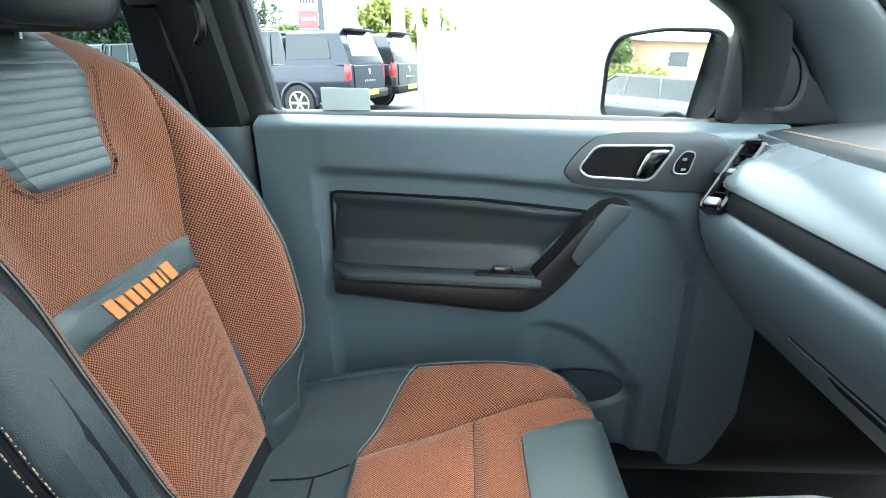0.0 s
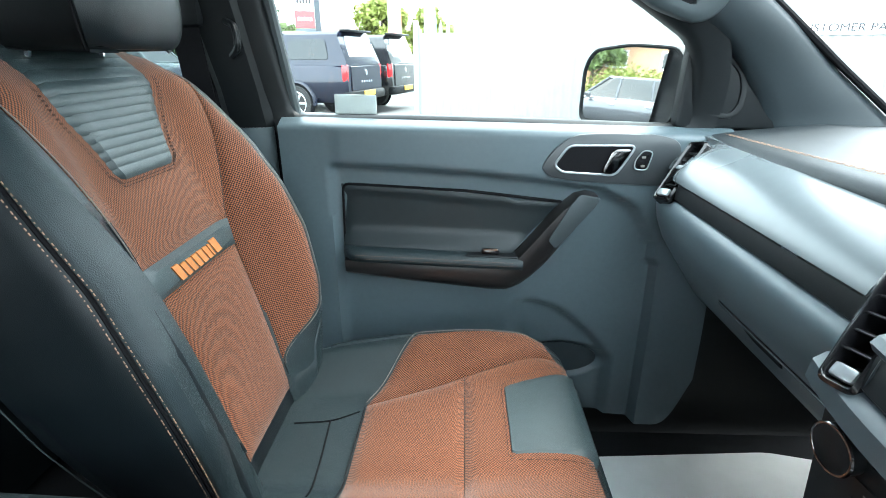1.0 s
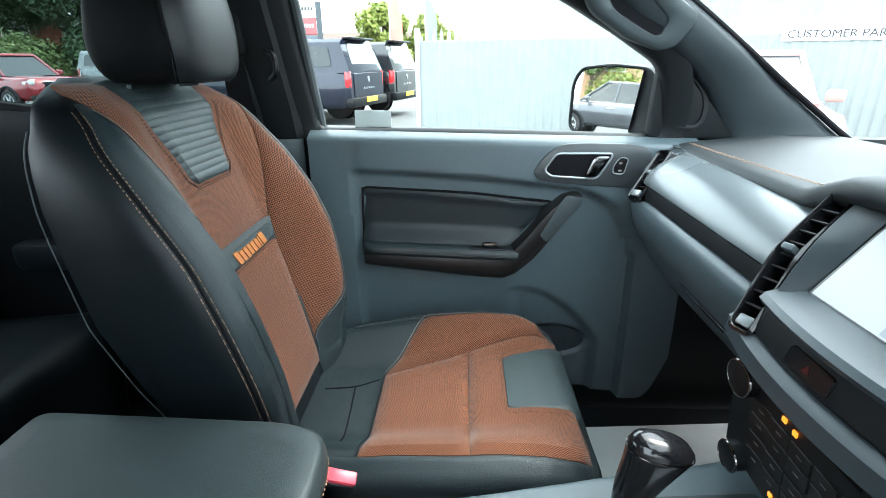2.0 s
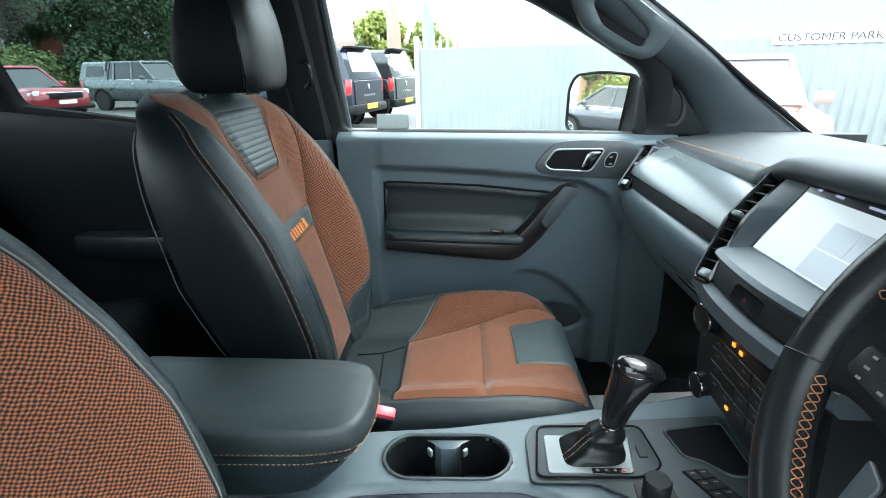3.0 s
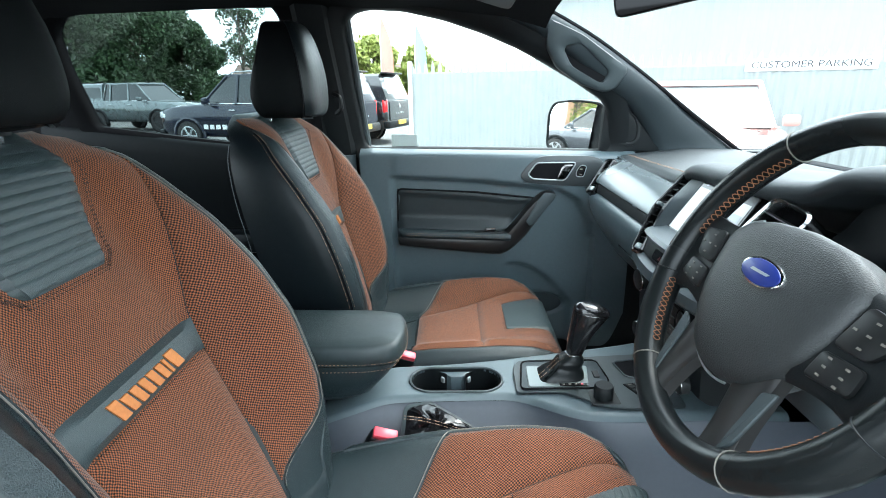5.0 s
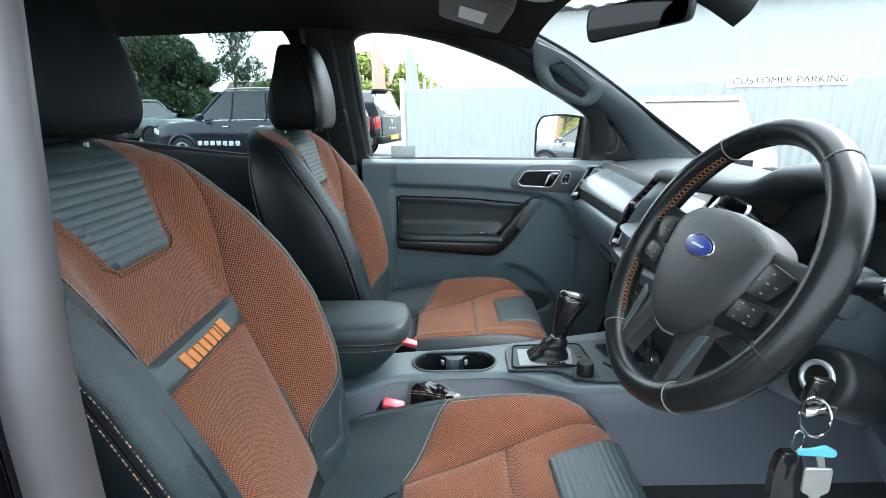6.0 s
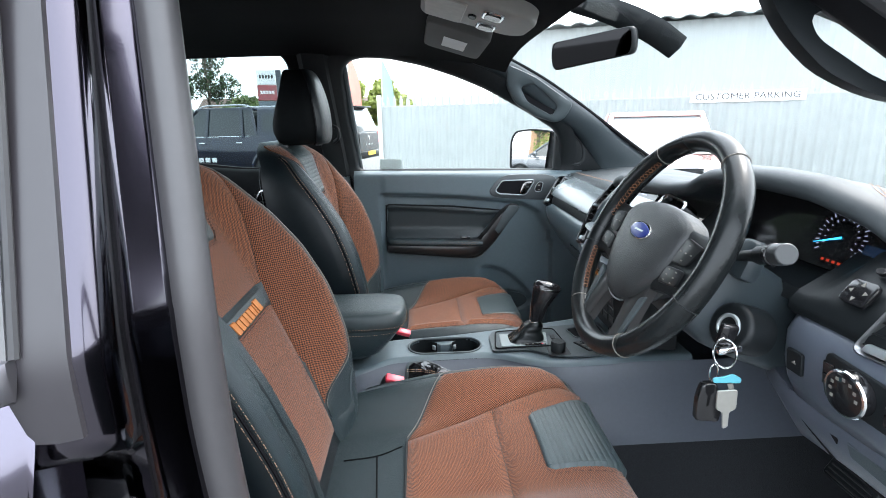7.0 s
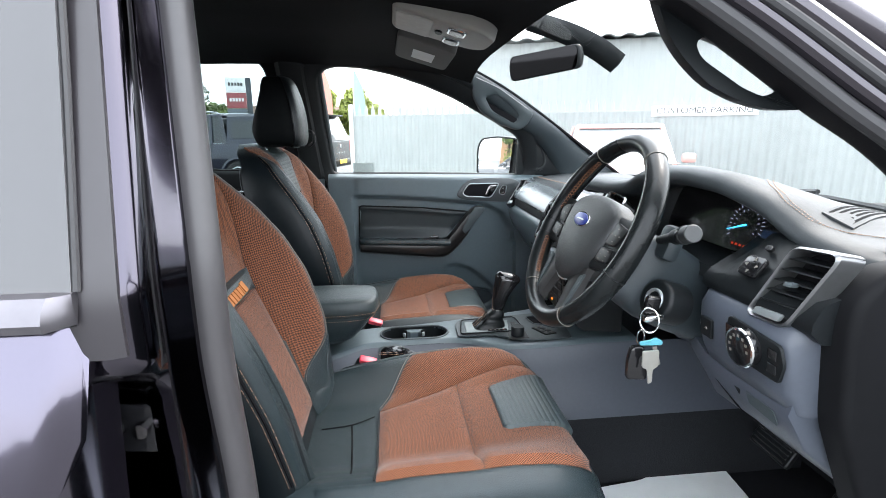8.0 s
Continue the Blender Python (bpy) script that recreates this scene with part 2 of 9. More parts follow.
def smooth_path(pts, n=6):
    """Catmull-Rom through the points."""
    p = [Vector(q) for q in pts]
    p = [2 * p[0] - p[1]] + p + [2 * p[-1] - p[-2]]
    out = []
    for a, b, c, d in zip(p, p[1:], p[2:], p[3:]):
        for k in range(n):
            t = k / n
            out.append(0.5 * ((2 * b) + (c - a) * t + (2 * a - 5 * b + 4 * c - d) * t * t + (3 * b - a - 3 * c + d) * t ** 3))
    out.append(p[-2])
    return out


def rbox(bm, size, m, bevel=0.004, seg=2):
    """A box with rounded edges at the pose m."""
    r = bmesh.ops.create_cube(bm, size=1.0)
    vs = r["verts"]
    bmesh.ops.scale(bm, vec=size, verts=vs)
    if bevel:
        es = list({e for v in vs for e in v.link_edges})
        g = bmesh.ops.bevel(bm, geom=es, offset=min(bevel, min(size) * 0.45), segments=seg, affect="EDGES", profile=0.5)
        vs = list({v for f in g["faces"] for v in f.verts} | {v for v in vs if v.is_valid})
        seen, stack = set(vs), list(vs)
        while stack:
            v = stack.pop()
            for e in v.link_edges:
                o = e.other_vert(v)
                if o not in seen:
                    seen.add(o)
                    stack.append(o)
        vs = list(seen)
    bmesh.ops.transform(bm, matrix=m, verts=vs)
    return vs


def slab(bm, outline, thick, m, bevel=0.003, seg=2, fillet=0.0):
    """A flat plate: outline in the local xy plane, thick along +z, top edge rounded, at the pose m."""
    if fillet:
        outline = rounded(outline, fillet)
    lo = [bm.verts.new((x, y, 0)) for x, y in outline]
    n = len(outline)
    c = Vector((sum(p[0] for p in outline) / n, sum(p[1] for p in outline) / n))
    rings = [lo]
    steps = [(0.0, thick - bevel)] + [(bevel * (1 - math.cos(a)), thick - bevel + bevel * math.sin(a)) for a in (math.pi / 2 * k / seg for k in range(1, seg + 1))] if bevel else [(0, thick)]
    for inset, z in steps:
        ring = []
        for i in range(n):
            a, b, d = (Vector(outline[(i + k) % n]) for k in (-1, 0, 1))
            e1, e2 = (b - a).normalized(), (d - b).normalized()
            nn = Vector((-(e1.y + e2.y), e1.x + e2.x))
            if nn.length < 1e-6:
                nn = Vector((-e1.y, e1.x))
            nn.normalize()
            ring.append(bm.verts.new((b.x + nn.x * inset * SIGN(outline), b.y + nn.y * inset * SIGN(outline), z)))
        rings.append(ring)
    made = [v for r in rings for v in r]
    for a, b in zip(rings, rings[1:]):
        for i in range(n):
            bm.faces.new((a[i], a[(i + 1) % n], b[(i + 1) % n], b[i]))
    bm.faces.new(rings[0][::-1])
    bm.faces.new(rings[-1])
    bmesh.ops.transform(bm, matrix=m, verts=made)
    return made


def SIGN(o):
    a = sum(p[0] * q[1] - q[0] * p[1] for p, q in zip(o, o[1:] + o[:1]))
    return 1 if a > 0 else -1


def rounded(o, r, n=5):
    """The outline with its corners rounded."""
    out = []
    k = len(o)
    for i in range(k):
        a, b, c = (Vector(o[(i + j) % k]) for j in (-1, 0, 1))
        r1 = min(r, (a - b).length * 0.45, (c - b).length * 0.45)
        p, q = b + (a - b).normalized() * r1, b + (c - b).normalized() * r1
        for j in range(n + 1):
            t = j / n
            s = (1 - t) ** 2 * p + 2 * t * (1 - t) * b + t * t * q
            out.append((s.x, s.y))
    return out


def side_pose(y, facing=-1):
    """Plates on a wall across the car: local x runs along the car, local y up, thickness towards the cabin."""
    return Matrix(((1, 0, 0, 0), (0, 0, facing, y), (0, 1, 0, 0), (0, 0, 0, 1)))


def frange(a, b, n):
    return [a + (b - a) * i / (n - 1) for i in range(n)]


def stitches(bm, pts, length=0.005, gap=0.0025, radius=0.0006, lift=0.0):
    """Short threads along a path."""
    p = [Vector(q) for q in pts]
    out = []
    for a, b in zip(p, p[1:]):
        d = (b - a).length
        pos = 0.0
        while d > 1e-9 and pos < d:
            out.append(a + (b - a) * (pos / d))
            pos += (length + gap) / 2
    for a, b in zip(out[::2], out[1::2]):
        if (b - a).length < length * 2:
            c = a.lerp(b, 0.9)
            t = (c - a).normalized()
            s = t.orthogonal().normalized() * radius
            w = t.cross(s)
            q = [bm.verts.new(v) for v in (a + s, a + w, a - s, a - w, c + s, c + w, c - s, c - w)]
            for i in range(4):
                bm.faces.new((q[i], q[(i + 1) % 4], q[4 + (i + 1) % 4], q[4 + i]))
            bm.faces.new(q[3::-1])
            bm.faces.new(q[4:])
    return bm


def facing(c, up, across):
    """A pose whose local y runs along up and local x roughly along across."""
    u = Vector(up).normalized()
    a = Vector(across)
    a = (a - u * a.dot(u)).normalized()
    z = a.cross(u)
    return Matrix(((a.x, u.x, z.x, c[0]), (a.y, u.y, z.y, c[1]), (a.z, u.z, z.z, c[2]), (0, 0, 0, 1)))


def thread(name, pts, parent, material, label, **kw):
    b = bmesh.new()
    stitches(b, pts, **kw)
    return tagged(part(name, b, material, parent, label), kind="stuff")


def even(o, n, start):
    """n points at even steps round the outline, beginning nearest to start."""
    o = rounded(o, 0.014, 4)
    k = min(range(len(o)), key=lambda i: (Vector(o[i]) - Vector(start)).length)
    o = o[k:] + o[:k]
    if SIGN(o) < 0:
        o = [o[0]] + o[:0:-1]
    ring = [Vector(p) for p in o] + [Vector(o[0])]
    ds = [0.0]
    for a, b in zip(ring, ring[1:]):
        ds.append(ds[-1] + (b - a).length)
    out = []
    for i in range(n):
        d = ds[-1] * i / n
        j = max(q for q in range(len(ds) - 1) if ds[q] <= d)
        f = (d - ds[j]) / max(1e-9, ds[j + 1] - ds[j])
        out.append(ring[j].lerp(ring[j + 1], f))
    return out


def holed_plate(outer, inner, start, depth, at, n=48):
    """A plate with a hole, round-edged. at(u, v, h) gives the place of a point h out of the plate."""
    a, b = even(outer, n, start), even(inner, n, start)
    bm = bmesh.new()
    loops = []
    for f, h in ((0.0, -depth), (0.0, -0.004), (0.10, 0.0), (0.5, 0.0012), (0.90, 0.0), (1.0, -0.004), (1.0, -depth)):
        loops.append([bm.verts.new(at(*p.lerp(q, f), h)) for p, q in zip(a, b)])
    loops.append(loops[0])
    for p, q in zip(loops, loops[1:]):
        for i in range(n):
            bm.faces.new((p[i], p[(i + 1) % n], q[(i + 1) % n], q[i]))
    return bm
# ---- cab shell ----


def tumble(z):
    """How far the side of the cab stands from its middle at that height."""
    return 0.735 - 0.24 * max(0.0, z - 1.22)


bm = bmesh.new()
rbox(bm, (2.6, 1.52, 0.04), pose(-0.25, 0, 0.46), 0.01)
tagged(part("floor", bm, M_CARPET), "dark grey carpeted cab floor", "floor", kind="structure")

# headlining: a shallow vault from side to side
HEAD = [(-1.35, 1.60), (-1.1, 1.645), (-0.6, 1.655), (-0.1, 1.645), (0.1, 1.615), (0.19, 1.585)]
bm = bmesh.new()
rings = []
for x in frange(-1.35, 0.19, 16):
    z = curve(x, HEAD)
    w = 0.64 - 0.06 * smooth((x + 0.1) / 0.3)
    low = [Vector((x, y, z - 0.045 * abs(y / w) ** 4)) for y in frange(-w, w, 17)]
    rings.append(low + [v + Vector((0, 0, 0.05)) for v in low[::-1]])
loft(bm, rings)
tagged(part("ceiling", bm, M_LINER), "black cloth headlining of the cab", "headlining", kind="structure")

# side frames: window openings in the left flank
OPEN_F = [(-0.315, 1.225), (-0.335, 1.40), (-0.345, 1.56), (-0.325, 1.592), (-0.28, 1.603), (-0.19, 1.598), (-0.08, 1.575), (0.03, 1.54), (0.13, 1.50), (0.205, 1.462), (0.30, 1.41), (0.395, 1.352), (0.415, 1.30), (0.42, 1.25), (0.415, 1.208), (0.30, 1.212), (0.1, 1.219), (-0.1, 1.224)]
OPEN_R = [(-0.47, 1.240), (-0.50, 1.45), (-0.525, 1.59), (-0.545, 1.617), (-0.58, 1.625), (-0.85, 1.626), (-1.05, 1.618), (-1.12, 1.60), (-1.155, 1.56), (-1.158, 1.47), (-1.135, 1.30), (-0.86, 1.262), (-0.74, 1.246)]


def frame_ring(name, outline, wide, label, sg=1, material=M_PLASTIC_B, deep=0.05):
    """A window surround that follows the flank: the opening's rim, folded outwards."""
    bm = bmesh.new()
    o = rounded(outline, 0.02, 3)
    n = len(o)
    s = SIGN(o)
    prof = [(0.0, 0.03), (0.0, 0.0), (-0.012, -0.012), (-wide, -0.012), (-wide, deep)]
    loops = []
    for off, dy in prof:
        ring = []
        for i in range(n):
            a, b, c = (Vector(o[(i + k) % n]) for k in (-1, 0, 1))
            t = (c - a).normalized()
            nn = Vector((-t.y, t.x)) * s
            p = b + nn * off
            ring.append(bm.verts.new((p.x, sg * (tumble(p.y) + dy), p.y)))
        loops.append(ring)
    for a, b in zip(loops, loops[1:]):
        for i in range(n):
            bm.faces.new((a[i], a[(i + 1) % n], b[(i + 1) % n], b[i]))
    for i in range(n):
        bm.faces.new((loops[-1][i], loops[-1][(i + 1) % n], loops[0][(i + 1) % n], loops[0][i]))
    return tagged(part(name, bm, material, None, "", 50), label, "window frame", kind="structure")


frame_ring("window_1", OPEN_F, 0.055, "black rubber-sealed frame of the passenger window")
frame_ring("window_2", OPEN_R, 0.05, "black frame of the rear side window", material=M_LINER)


def pane(outline, sg=1, dy=0.02):
    bm = bmesh.new()
    o = [(lerp(sum(p[0] for p in outline) / len(outline), x, 1.03), lerp(sum(p[1] for p in outline) / len(outline), z, 1.03)) for x, z in outline]
    f = [bm.verts.new((x, sg * (tumble(z) + dy), z)) for x, z in o]
    g = [bm.verts.new((x, sg * (tumble(z) + dy + 0.004), z)) for x, z in o]
    bm.faces.new(f)
    bm.faces.new(g[::-1])
    for i in range(len(o)):
        bm.faces.new((f[i], f[(i + 1) % len(o)], g[(i + 1) % len(o)], g[i]))
    return bm


for nm, o, m_ in (("window_pane_1", OPEN_F, M_GLASS), ("window_pane_2", OPEN_R, M_TINT)):
    ob = tagged(part(nm, pane(o), m_), "side window glass", "window", kind="structure")
    ob.visible_shadow = False

# flank panels that close the cab round the openings
def flank(name, pts, label, sg=1, out=0.0, thick=0.05, material=M_PLASTIC_B):
    bm = bmesh.new()
    f = [bm.verts.new((x, sg * (tumble(z) + out), z)) for x, z in pts]
    g = [bm.verts.new((x, sg * (tumble(z) + out + thick), z)) for x, z in pts]
    bm.faces.new(f)
    bm.faces.new(g[::-1])
    for i in range(len(pts)):
        bm.faces.new((f[i], f[(i + 1) % len(pts)], g[(i + 1) % len(pts)], g[i]))
    return tagged(part(name, bm, material, None, "", 30), label, "panel", kind="structure")


flank("wall_sill_front", [(-0.36, 1.222), (-0.36, 0.44), (1.0, 0.44), (1.0, 1.19), (0.46, 1.2)], "dark inner skin behind the door trim", out=0.045, material=M_PLASTIC_B)
flank("wall_rear", [(-0.44, 1.235), (-0.44, 0.44), (-1.4, 0.44), (-1.4, 1.31), (-1.15, 1.296), (-0.86, 1.258), (-0.74, 1.242)], "black rear door card below the window", material=M_LINER)
flank("wall_roof_rail", [(-1.4, 1.255), (-1.19, 1.30), (-1.21, 1.50), (-1.19, 1.60), (-1.10, 1.655), (-0.55, 1.665), (-0.30, 1.65), (0.0, 1.60), (0.15, 1.56), (0.17, 1.64), (-0.3, 1.72), (-1.4, 1.70)], "black roof rail trim", material=M_LINER)
# passenger door pillar with its trim and belt
pillar = thing("door_pillar", "dark grey pillar trim between the side windows, with seat belt", "pillar", kind="structure")
bm = bmesh.new()
rings = []
for z in frange(0.46, 1.63, 14):
    xa, xb = curve(z, [(0.46, -0.345), (1.2, -0.345), (1.6, -0.385)]), curve(z, [(0.46, -0.47), (1.2, -0.44), (1.6, -0.49)])
    y = tumble(z)
    rings.append([Vector(p) for p in ((xa, y + 0.03, z), (xa, y - 0.005, z), (xa - 0.015, y - 0.022, z), (xb + 0.02, y - 0.03, z), (xb, y - 0.01, z), (xb, y + 0.03, z))])
loft(bm, rings)
part("pillar_trim", bm, M_PLASTIC_B, pillar)
bm = bmesh.new()
loft(bm, [[Vector((x, tumble(z) + dy, z)) for x, dy in ((-0.352, 0.02), (-0.352, -0.018), (-0.372, -0.033), (-0.425, -0.036), (-0.44, -0.02), (-0.44, 0.02))] for z in frange(0.50, 1.205, 8)])
part("lower_trim", bm, M_PLASTIC, pillar, "grey lower pillar trim", 50)
for k, xo in enumerate((0.0, 0.022)):
    bm = bmesh.new()
    tube(bm, [(curve(z, [(0.5, -0.335), (1.2, -0.335), (1.6, -0.365)]) + xo, tumble(z) + 0.004 + 0.008 * k, z) for z in frange(0.5, 1.61, 16)], 0.011, 10)
    part("seal", bm, M_TRIM, pillar, "rubber door seal")
bm = bmesh.new()
pts = [(-0.47, 0.655, 1.50), (-0.455, 0.668, 1.25), (-0.44, 0.675, 1.0), (-0.43, 0.68, 0.7)]
loft(bm, [[Vector((x - 0.024, y, z)), Vector((x + 0.024, y, z)), Vector((x + 0.024, y + 0.002, z)), Vector((x - 0.024, y + 0.002, z))] for x, y, z in smooth_path(pts, 4)])
part("belt_webbing", bm, M_LINER, pillar, "black belt webbing")
bm = bmesh.new()
rbox(bm, (0.05, 0.03, 0.09), pose(-0.455, 0.665, 1.42), 0.012)
part("belt_guide", bm, M_PLASTIC_B, pillar)
bm = bmesh.new()
tube(bm, smooth_path([(-0.395, 0.672, 1.385), (-0.375, 0.655, 1.375), (-0.372, 0.652, 1.345), (-0.39, 0.668, 1.33)], 5), 0.006, 8)
part("belt_hook", bm, M_PLASTIC_B, pillar)

# front pillars with grab handles, one at each side of the windscreen


def front_pillar(sg, label):
    a = thing("windscreen_pillar", label, "pillar", "windscreen pillars", "structure")
    low = smooth_path([(0.02, 0, 1.598), (0.14, 0, 1.556), (0.26, 0, 1.484), (0.38, 0, 1.398), (0.455, 0, 1.346), (0.52, 0, 1.275), (0.56, 0, 1.20), (0.60, 0, 1.10)], 6)
    top = smooth_path([(0.05, 0, 1.655), (0.18, 0, 1.602), (0.32, 0, 1.532), (0.44, 0, 1.458), (0.55, 0, 1.384), (0.66, 0, 1.308), (0.78, 0, 1.228), (0.92, 0, 1.13)], 6)
    bm = bmesh.new()
    rings = []
    for p, q in zip(low, top):
        ring = []
        for f, dy in ((0.0, 0.04), (0.0, 0.004), (0.05, -0.008), (0.2, -0.017), (0.5, -0.020), (0.8, -0.016), (0.95, -0.006), (1.0, 0.006), (1.0, 0.05)):
            c = p.lerp(q, f)
            ring.append(Vector((c.x, sg * (tumble(c.z) - 0.010 * smooth((c.z - 1.3) / 0.1) + dy), c.z)))
        rings.append(ring)
    loft(bm, rings)
    edge = bmesh.new()
    tube(edge, [(q.x - 0.001, sg * (tumble(q.z) - 0.010), q.z + 0.000) for q in top], 0.0065, 8)
    part("screen_edge", edge, M_LINER, a, "black edge of the windscreen")
    # Driver side cover and handle are darkened copies, shade put into the colour.
    part("pillar_cover", bm, mat("slate pillar trim", (0.020, 0.027, 0.031), 0.5, spec=0.35, var=0.08, scale=150, bump=0.2, bscale=1100) if sg > 0 else mat("shade-darkened pillar trim", (0.0085, 0.0085, 0.010), 0.6, spec=0.10, var=0.08, scale=150, bump=0.2, bscale=1100), a, "plastic pillar cover", 60)
    if sg > 0:
        outer = [(0.205, 1.570), (0.206, 1.498), (0.238, 1.446), (0.312, 1.400), (0.385, 1.376), (0.415, 1.392), (0.440, 1.440), (0.300, 1.530)]
        inner = [(0.250, 1.498), (0.300, 1.506), (0.384, 1.433), (0.370, 1.400), (0.278, 1.450)]
    else:
        outer = [(0.205, 1.545), (0.214, 1.509), (0.222, 1.485), (0.237, 1.461), (0.267, 1.429), (0.305, 1.410), (0.343, 1.399), (0.387, 1.399), (0.430, 1.403), (0.445, 1.430), (0.400, 1.470), (0.300, 1.525)]
        inner = [(0.254, 1.476), (0.268, 1.484), (0.312, 1.466), (0.365, 1.439), (0.366, 1.427), (0.338, 1.414), (0.319, 1.419), (0.261, 1.458)]
    base = lambda x, z: tumble(z) - 0.0335
    bm = holed_plate(outer, inner, (0.24, 1.45), 0.022, lambda x, z, h: Vector((x, sg * (base(x, z) - h), z)))
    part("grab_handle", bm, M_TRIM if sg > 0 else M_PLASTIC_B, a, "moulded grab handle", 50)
    if sg < 0:
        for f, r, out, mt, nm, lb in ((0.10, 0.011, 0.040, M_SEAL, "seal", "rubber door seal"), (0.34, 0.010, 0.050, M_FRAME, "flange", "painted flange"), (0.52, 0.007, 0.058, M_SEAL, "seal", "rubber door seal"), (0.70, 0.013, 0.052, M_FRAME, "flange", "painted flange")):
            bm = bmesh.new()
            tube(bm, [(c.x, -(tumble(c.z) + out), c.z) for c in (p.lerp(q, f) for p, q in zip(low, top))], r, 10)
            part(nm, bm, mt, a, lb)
    if sg > 0:
        # A dark plate puts the shade of the slot behind the handle.
        bm = bmesh.new()
        slab(bm, [(0.235, 1.53), (0.24, 1.46), (0.35, 1.395), (0.40, 1.43), (0.30, 1.51)], 0.004, side_pose(0.664), 0.0, 1)
        part("recess_shade", bm, M_LINER, a, "dark plate for the shade behind the handle")
    return a


front_pillar(1, "grey windscreen pillar with a grab handle, passenger side")
front_pillar(-1, "windscreen pillar with a grab handle, driver side, darkened for shade")

# closing walls
bm = bmesh.new()
rbox(bm, (0.05, 1.5, 0.85), pose(-1.42, 0, 0.87), 0.01)
tagged(part("wall_back", bm, M_LINER), "black rear wall of the cab", "wall", kind="structure")
bm = bmesh.new()
rbox(bm, (0.05, 1.5, 0.72), pose(1.03, 0, 0.81), 0.01)
tagged(part("wall_bulkhead", bm, M_CARPET), "dark carpeted bulkhead under the dashboard", "wall", kind="structure")

# ---- driver side: open doorway, pillar and rear door ----


def jamb(z):
    """Plan of the driver's door pillar at that height: from the rear door's edge round to the inner seal."""
    lo = [(-0.430, -0.800), (-0.405, -0.775), (-0.345, -0.778), (-0.328, -0.792), (-0.306, -0.808), (-0.312, -0.790), (-0.305, -0.772), (-0.290, -0.755), (-0.290, -0.738), (-0.30, -0.728)]
    mi = [(-0.352, -0.836), (-0.338, -0.836), (-0.322, -0.830), (-0.312, -0.815), (-0.311, -0.798), (-0.322, -0.785), (-0.319, -0.768), (-0.303, -0.752), (-0.300, -0.738), (-0.31, -0.728)]
    hi = [(-0.367, -0.765), (-0.352, -0.765), (-0.338, -0.760), (-0.329, -0.748), (-0.327, -0.735), (-0.338, -0.722), (-0.336, -0.708), (-0.322, -0.697), (-0.318, -0.685), (-0.33, -0.675)]
    if z < 1.25:
        t, r = smooth((z - 0.95) / 0.22), smooth((z - 1.135) / 0.05)
        return [(lerp(a[0], b[0], r if k < 4 else t), lerp(a[1], b[1], r if k < 4 else t)) for k, (a, b) in enumerate(zip(lo, mi))]
    t = (z - 1.25) / 0.24
    return [(lerp(a[0], b[0], t), lerp(a[1], b[1], t)) for a, b in zip(mi, hi)]


bp = thing("driver_pillar", "glossy dark grey painted door pillar with rubber seals and striker", "pillar", kind="structure")
bm = bmesh.new()
rings = []
for z in frange(0.40, 1.08, 12)[:-1] + frange(1.08, 1.64, 60):
    j = jamb(z)
    rings.append([Vector((x, y, z)) for x, y in j] + [Vector((j[-1][0] - 0.09, j[-1][1], z)), Vector((j[0][0] - 0.05, j[0][1] + 0.04, z))])
loft(bm, rings)
# The car paint darkened, dim reflections on the jamb put into its colour.
part("painted_jamb", bm, mat("shade-darkened jamb paint", (0.050, 0.045, 0.061), 0.12, metal=1.0, var=0.06, scale=900, coat=0.7), bp, "glossy dark grey paint", 60)
bm = bmesh.new()
rings = []
for z in frange(1.198, 1.64, 24):
    j = jamb(z)
    a, b, c = (Vector((*j[k], z)) for k in (0, 1, 2))
    o2 = Vector((0, -0.004, 0))
    rings.append([a + o2 + Vector((-0.01, 0, 0)), b + o2, b.lerp(c, 0.8) + o2, b.lerp(c, 0.85) + Vector((0, 0.004, 0)), a + Vector((-0.01, 0.006, 0))])
loft(bm, rings)
part("pillar_film", bm, M_PILLAR, bp, "matt dark pillar film", 60)
bm = bmesh.new()
rings = []
for z in frange(0.42, 1.63, 40):
    j = jamb(z)
    x, y = j[8][0] + 0.0060, j[8][1] + 0.010
    wd = lerp(0.0185, 0.0180, smooth((z - 1.0) / 0.4))
    rings.append([Vector((x + wd * math.cos(a), y + wd * 1.05 * math.sin(a), z)) for a in (2 * math.pi * k / 14 for k in range(14))])
loft(bm, rings)
part("door_seal", bm, mat("grey door seal", (0.043, 0.041, 0.043), 0.42, var=0.1), bp, "grey rubber door seal")
# latch striker on the jamb
st = facing((-0.362, -0.787, 1.100), (0.05, 0.0, 1.0), (0.97, -0.05, 0.0))
bm = bmesh.new()
slab(bm, [(-0.03, -0.028), (0.03, -0.028), (0.03, 0.024), (-0.03, 0.024)], 0.006, st @ pose(0, 0, -0.012), 0.002, 1, 0.008)
plate = part("striker_plate", bm, M_GLOSS, bp, "black striker plate")
bm = bmesh.new()
tube(bm, [st @ Vector(p) for p in ((0.012, 0.0, -0.01), (0.012, 0.0, 0.002))], 0.0075, 12)
part("bolt", bm, M_DARKCHROME, plate, "steel bolt")
bm = bmesh.new()
tube(bm, [st @ Vector(p) for p in ((-0.016, 0.0, -0.01), (-0.016, 0.0, 0.000))], 0.010, 12)
part("bolt", bm, M_PLASTIC_B, plate, "dark bolt")

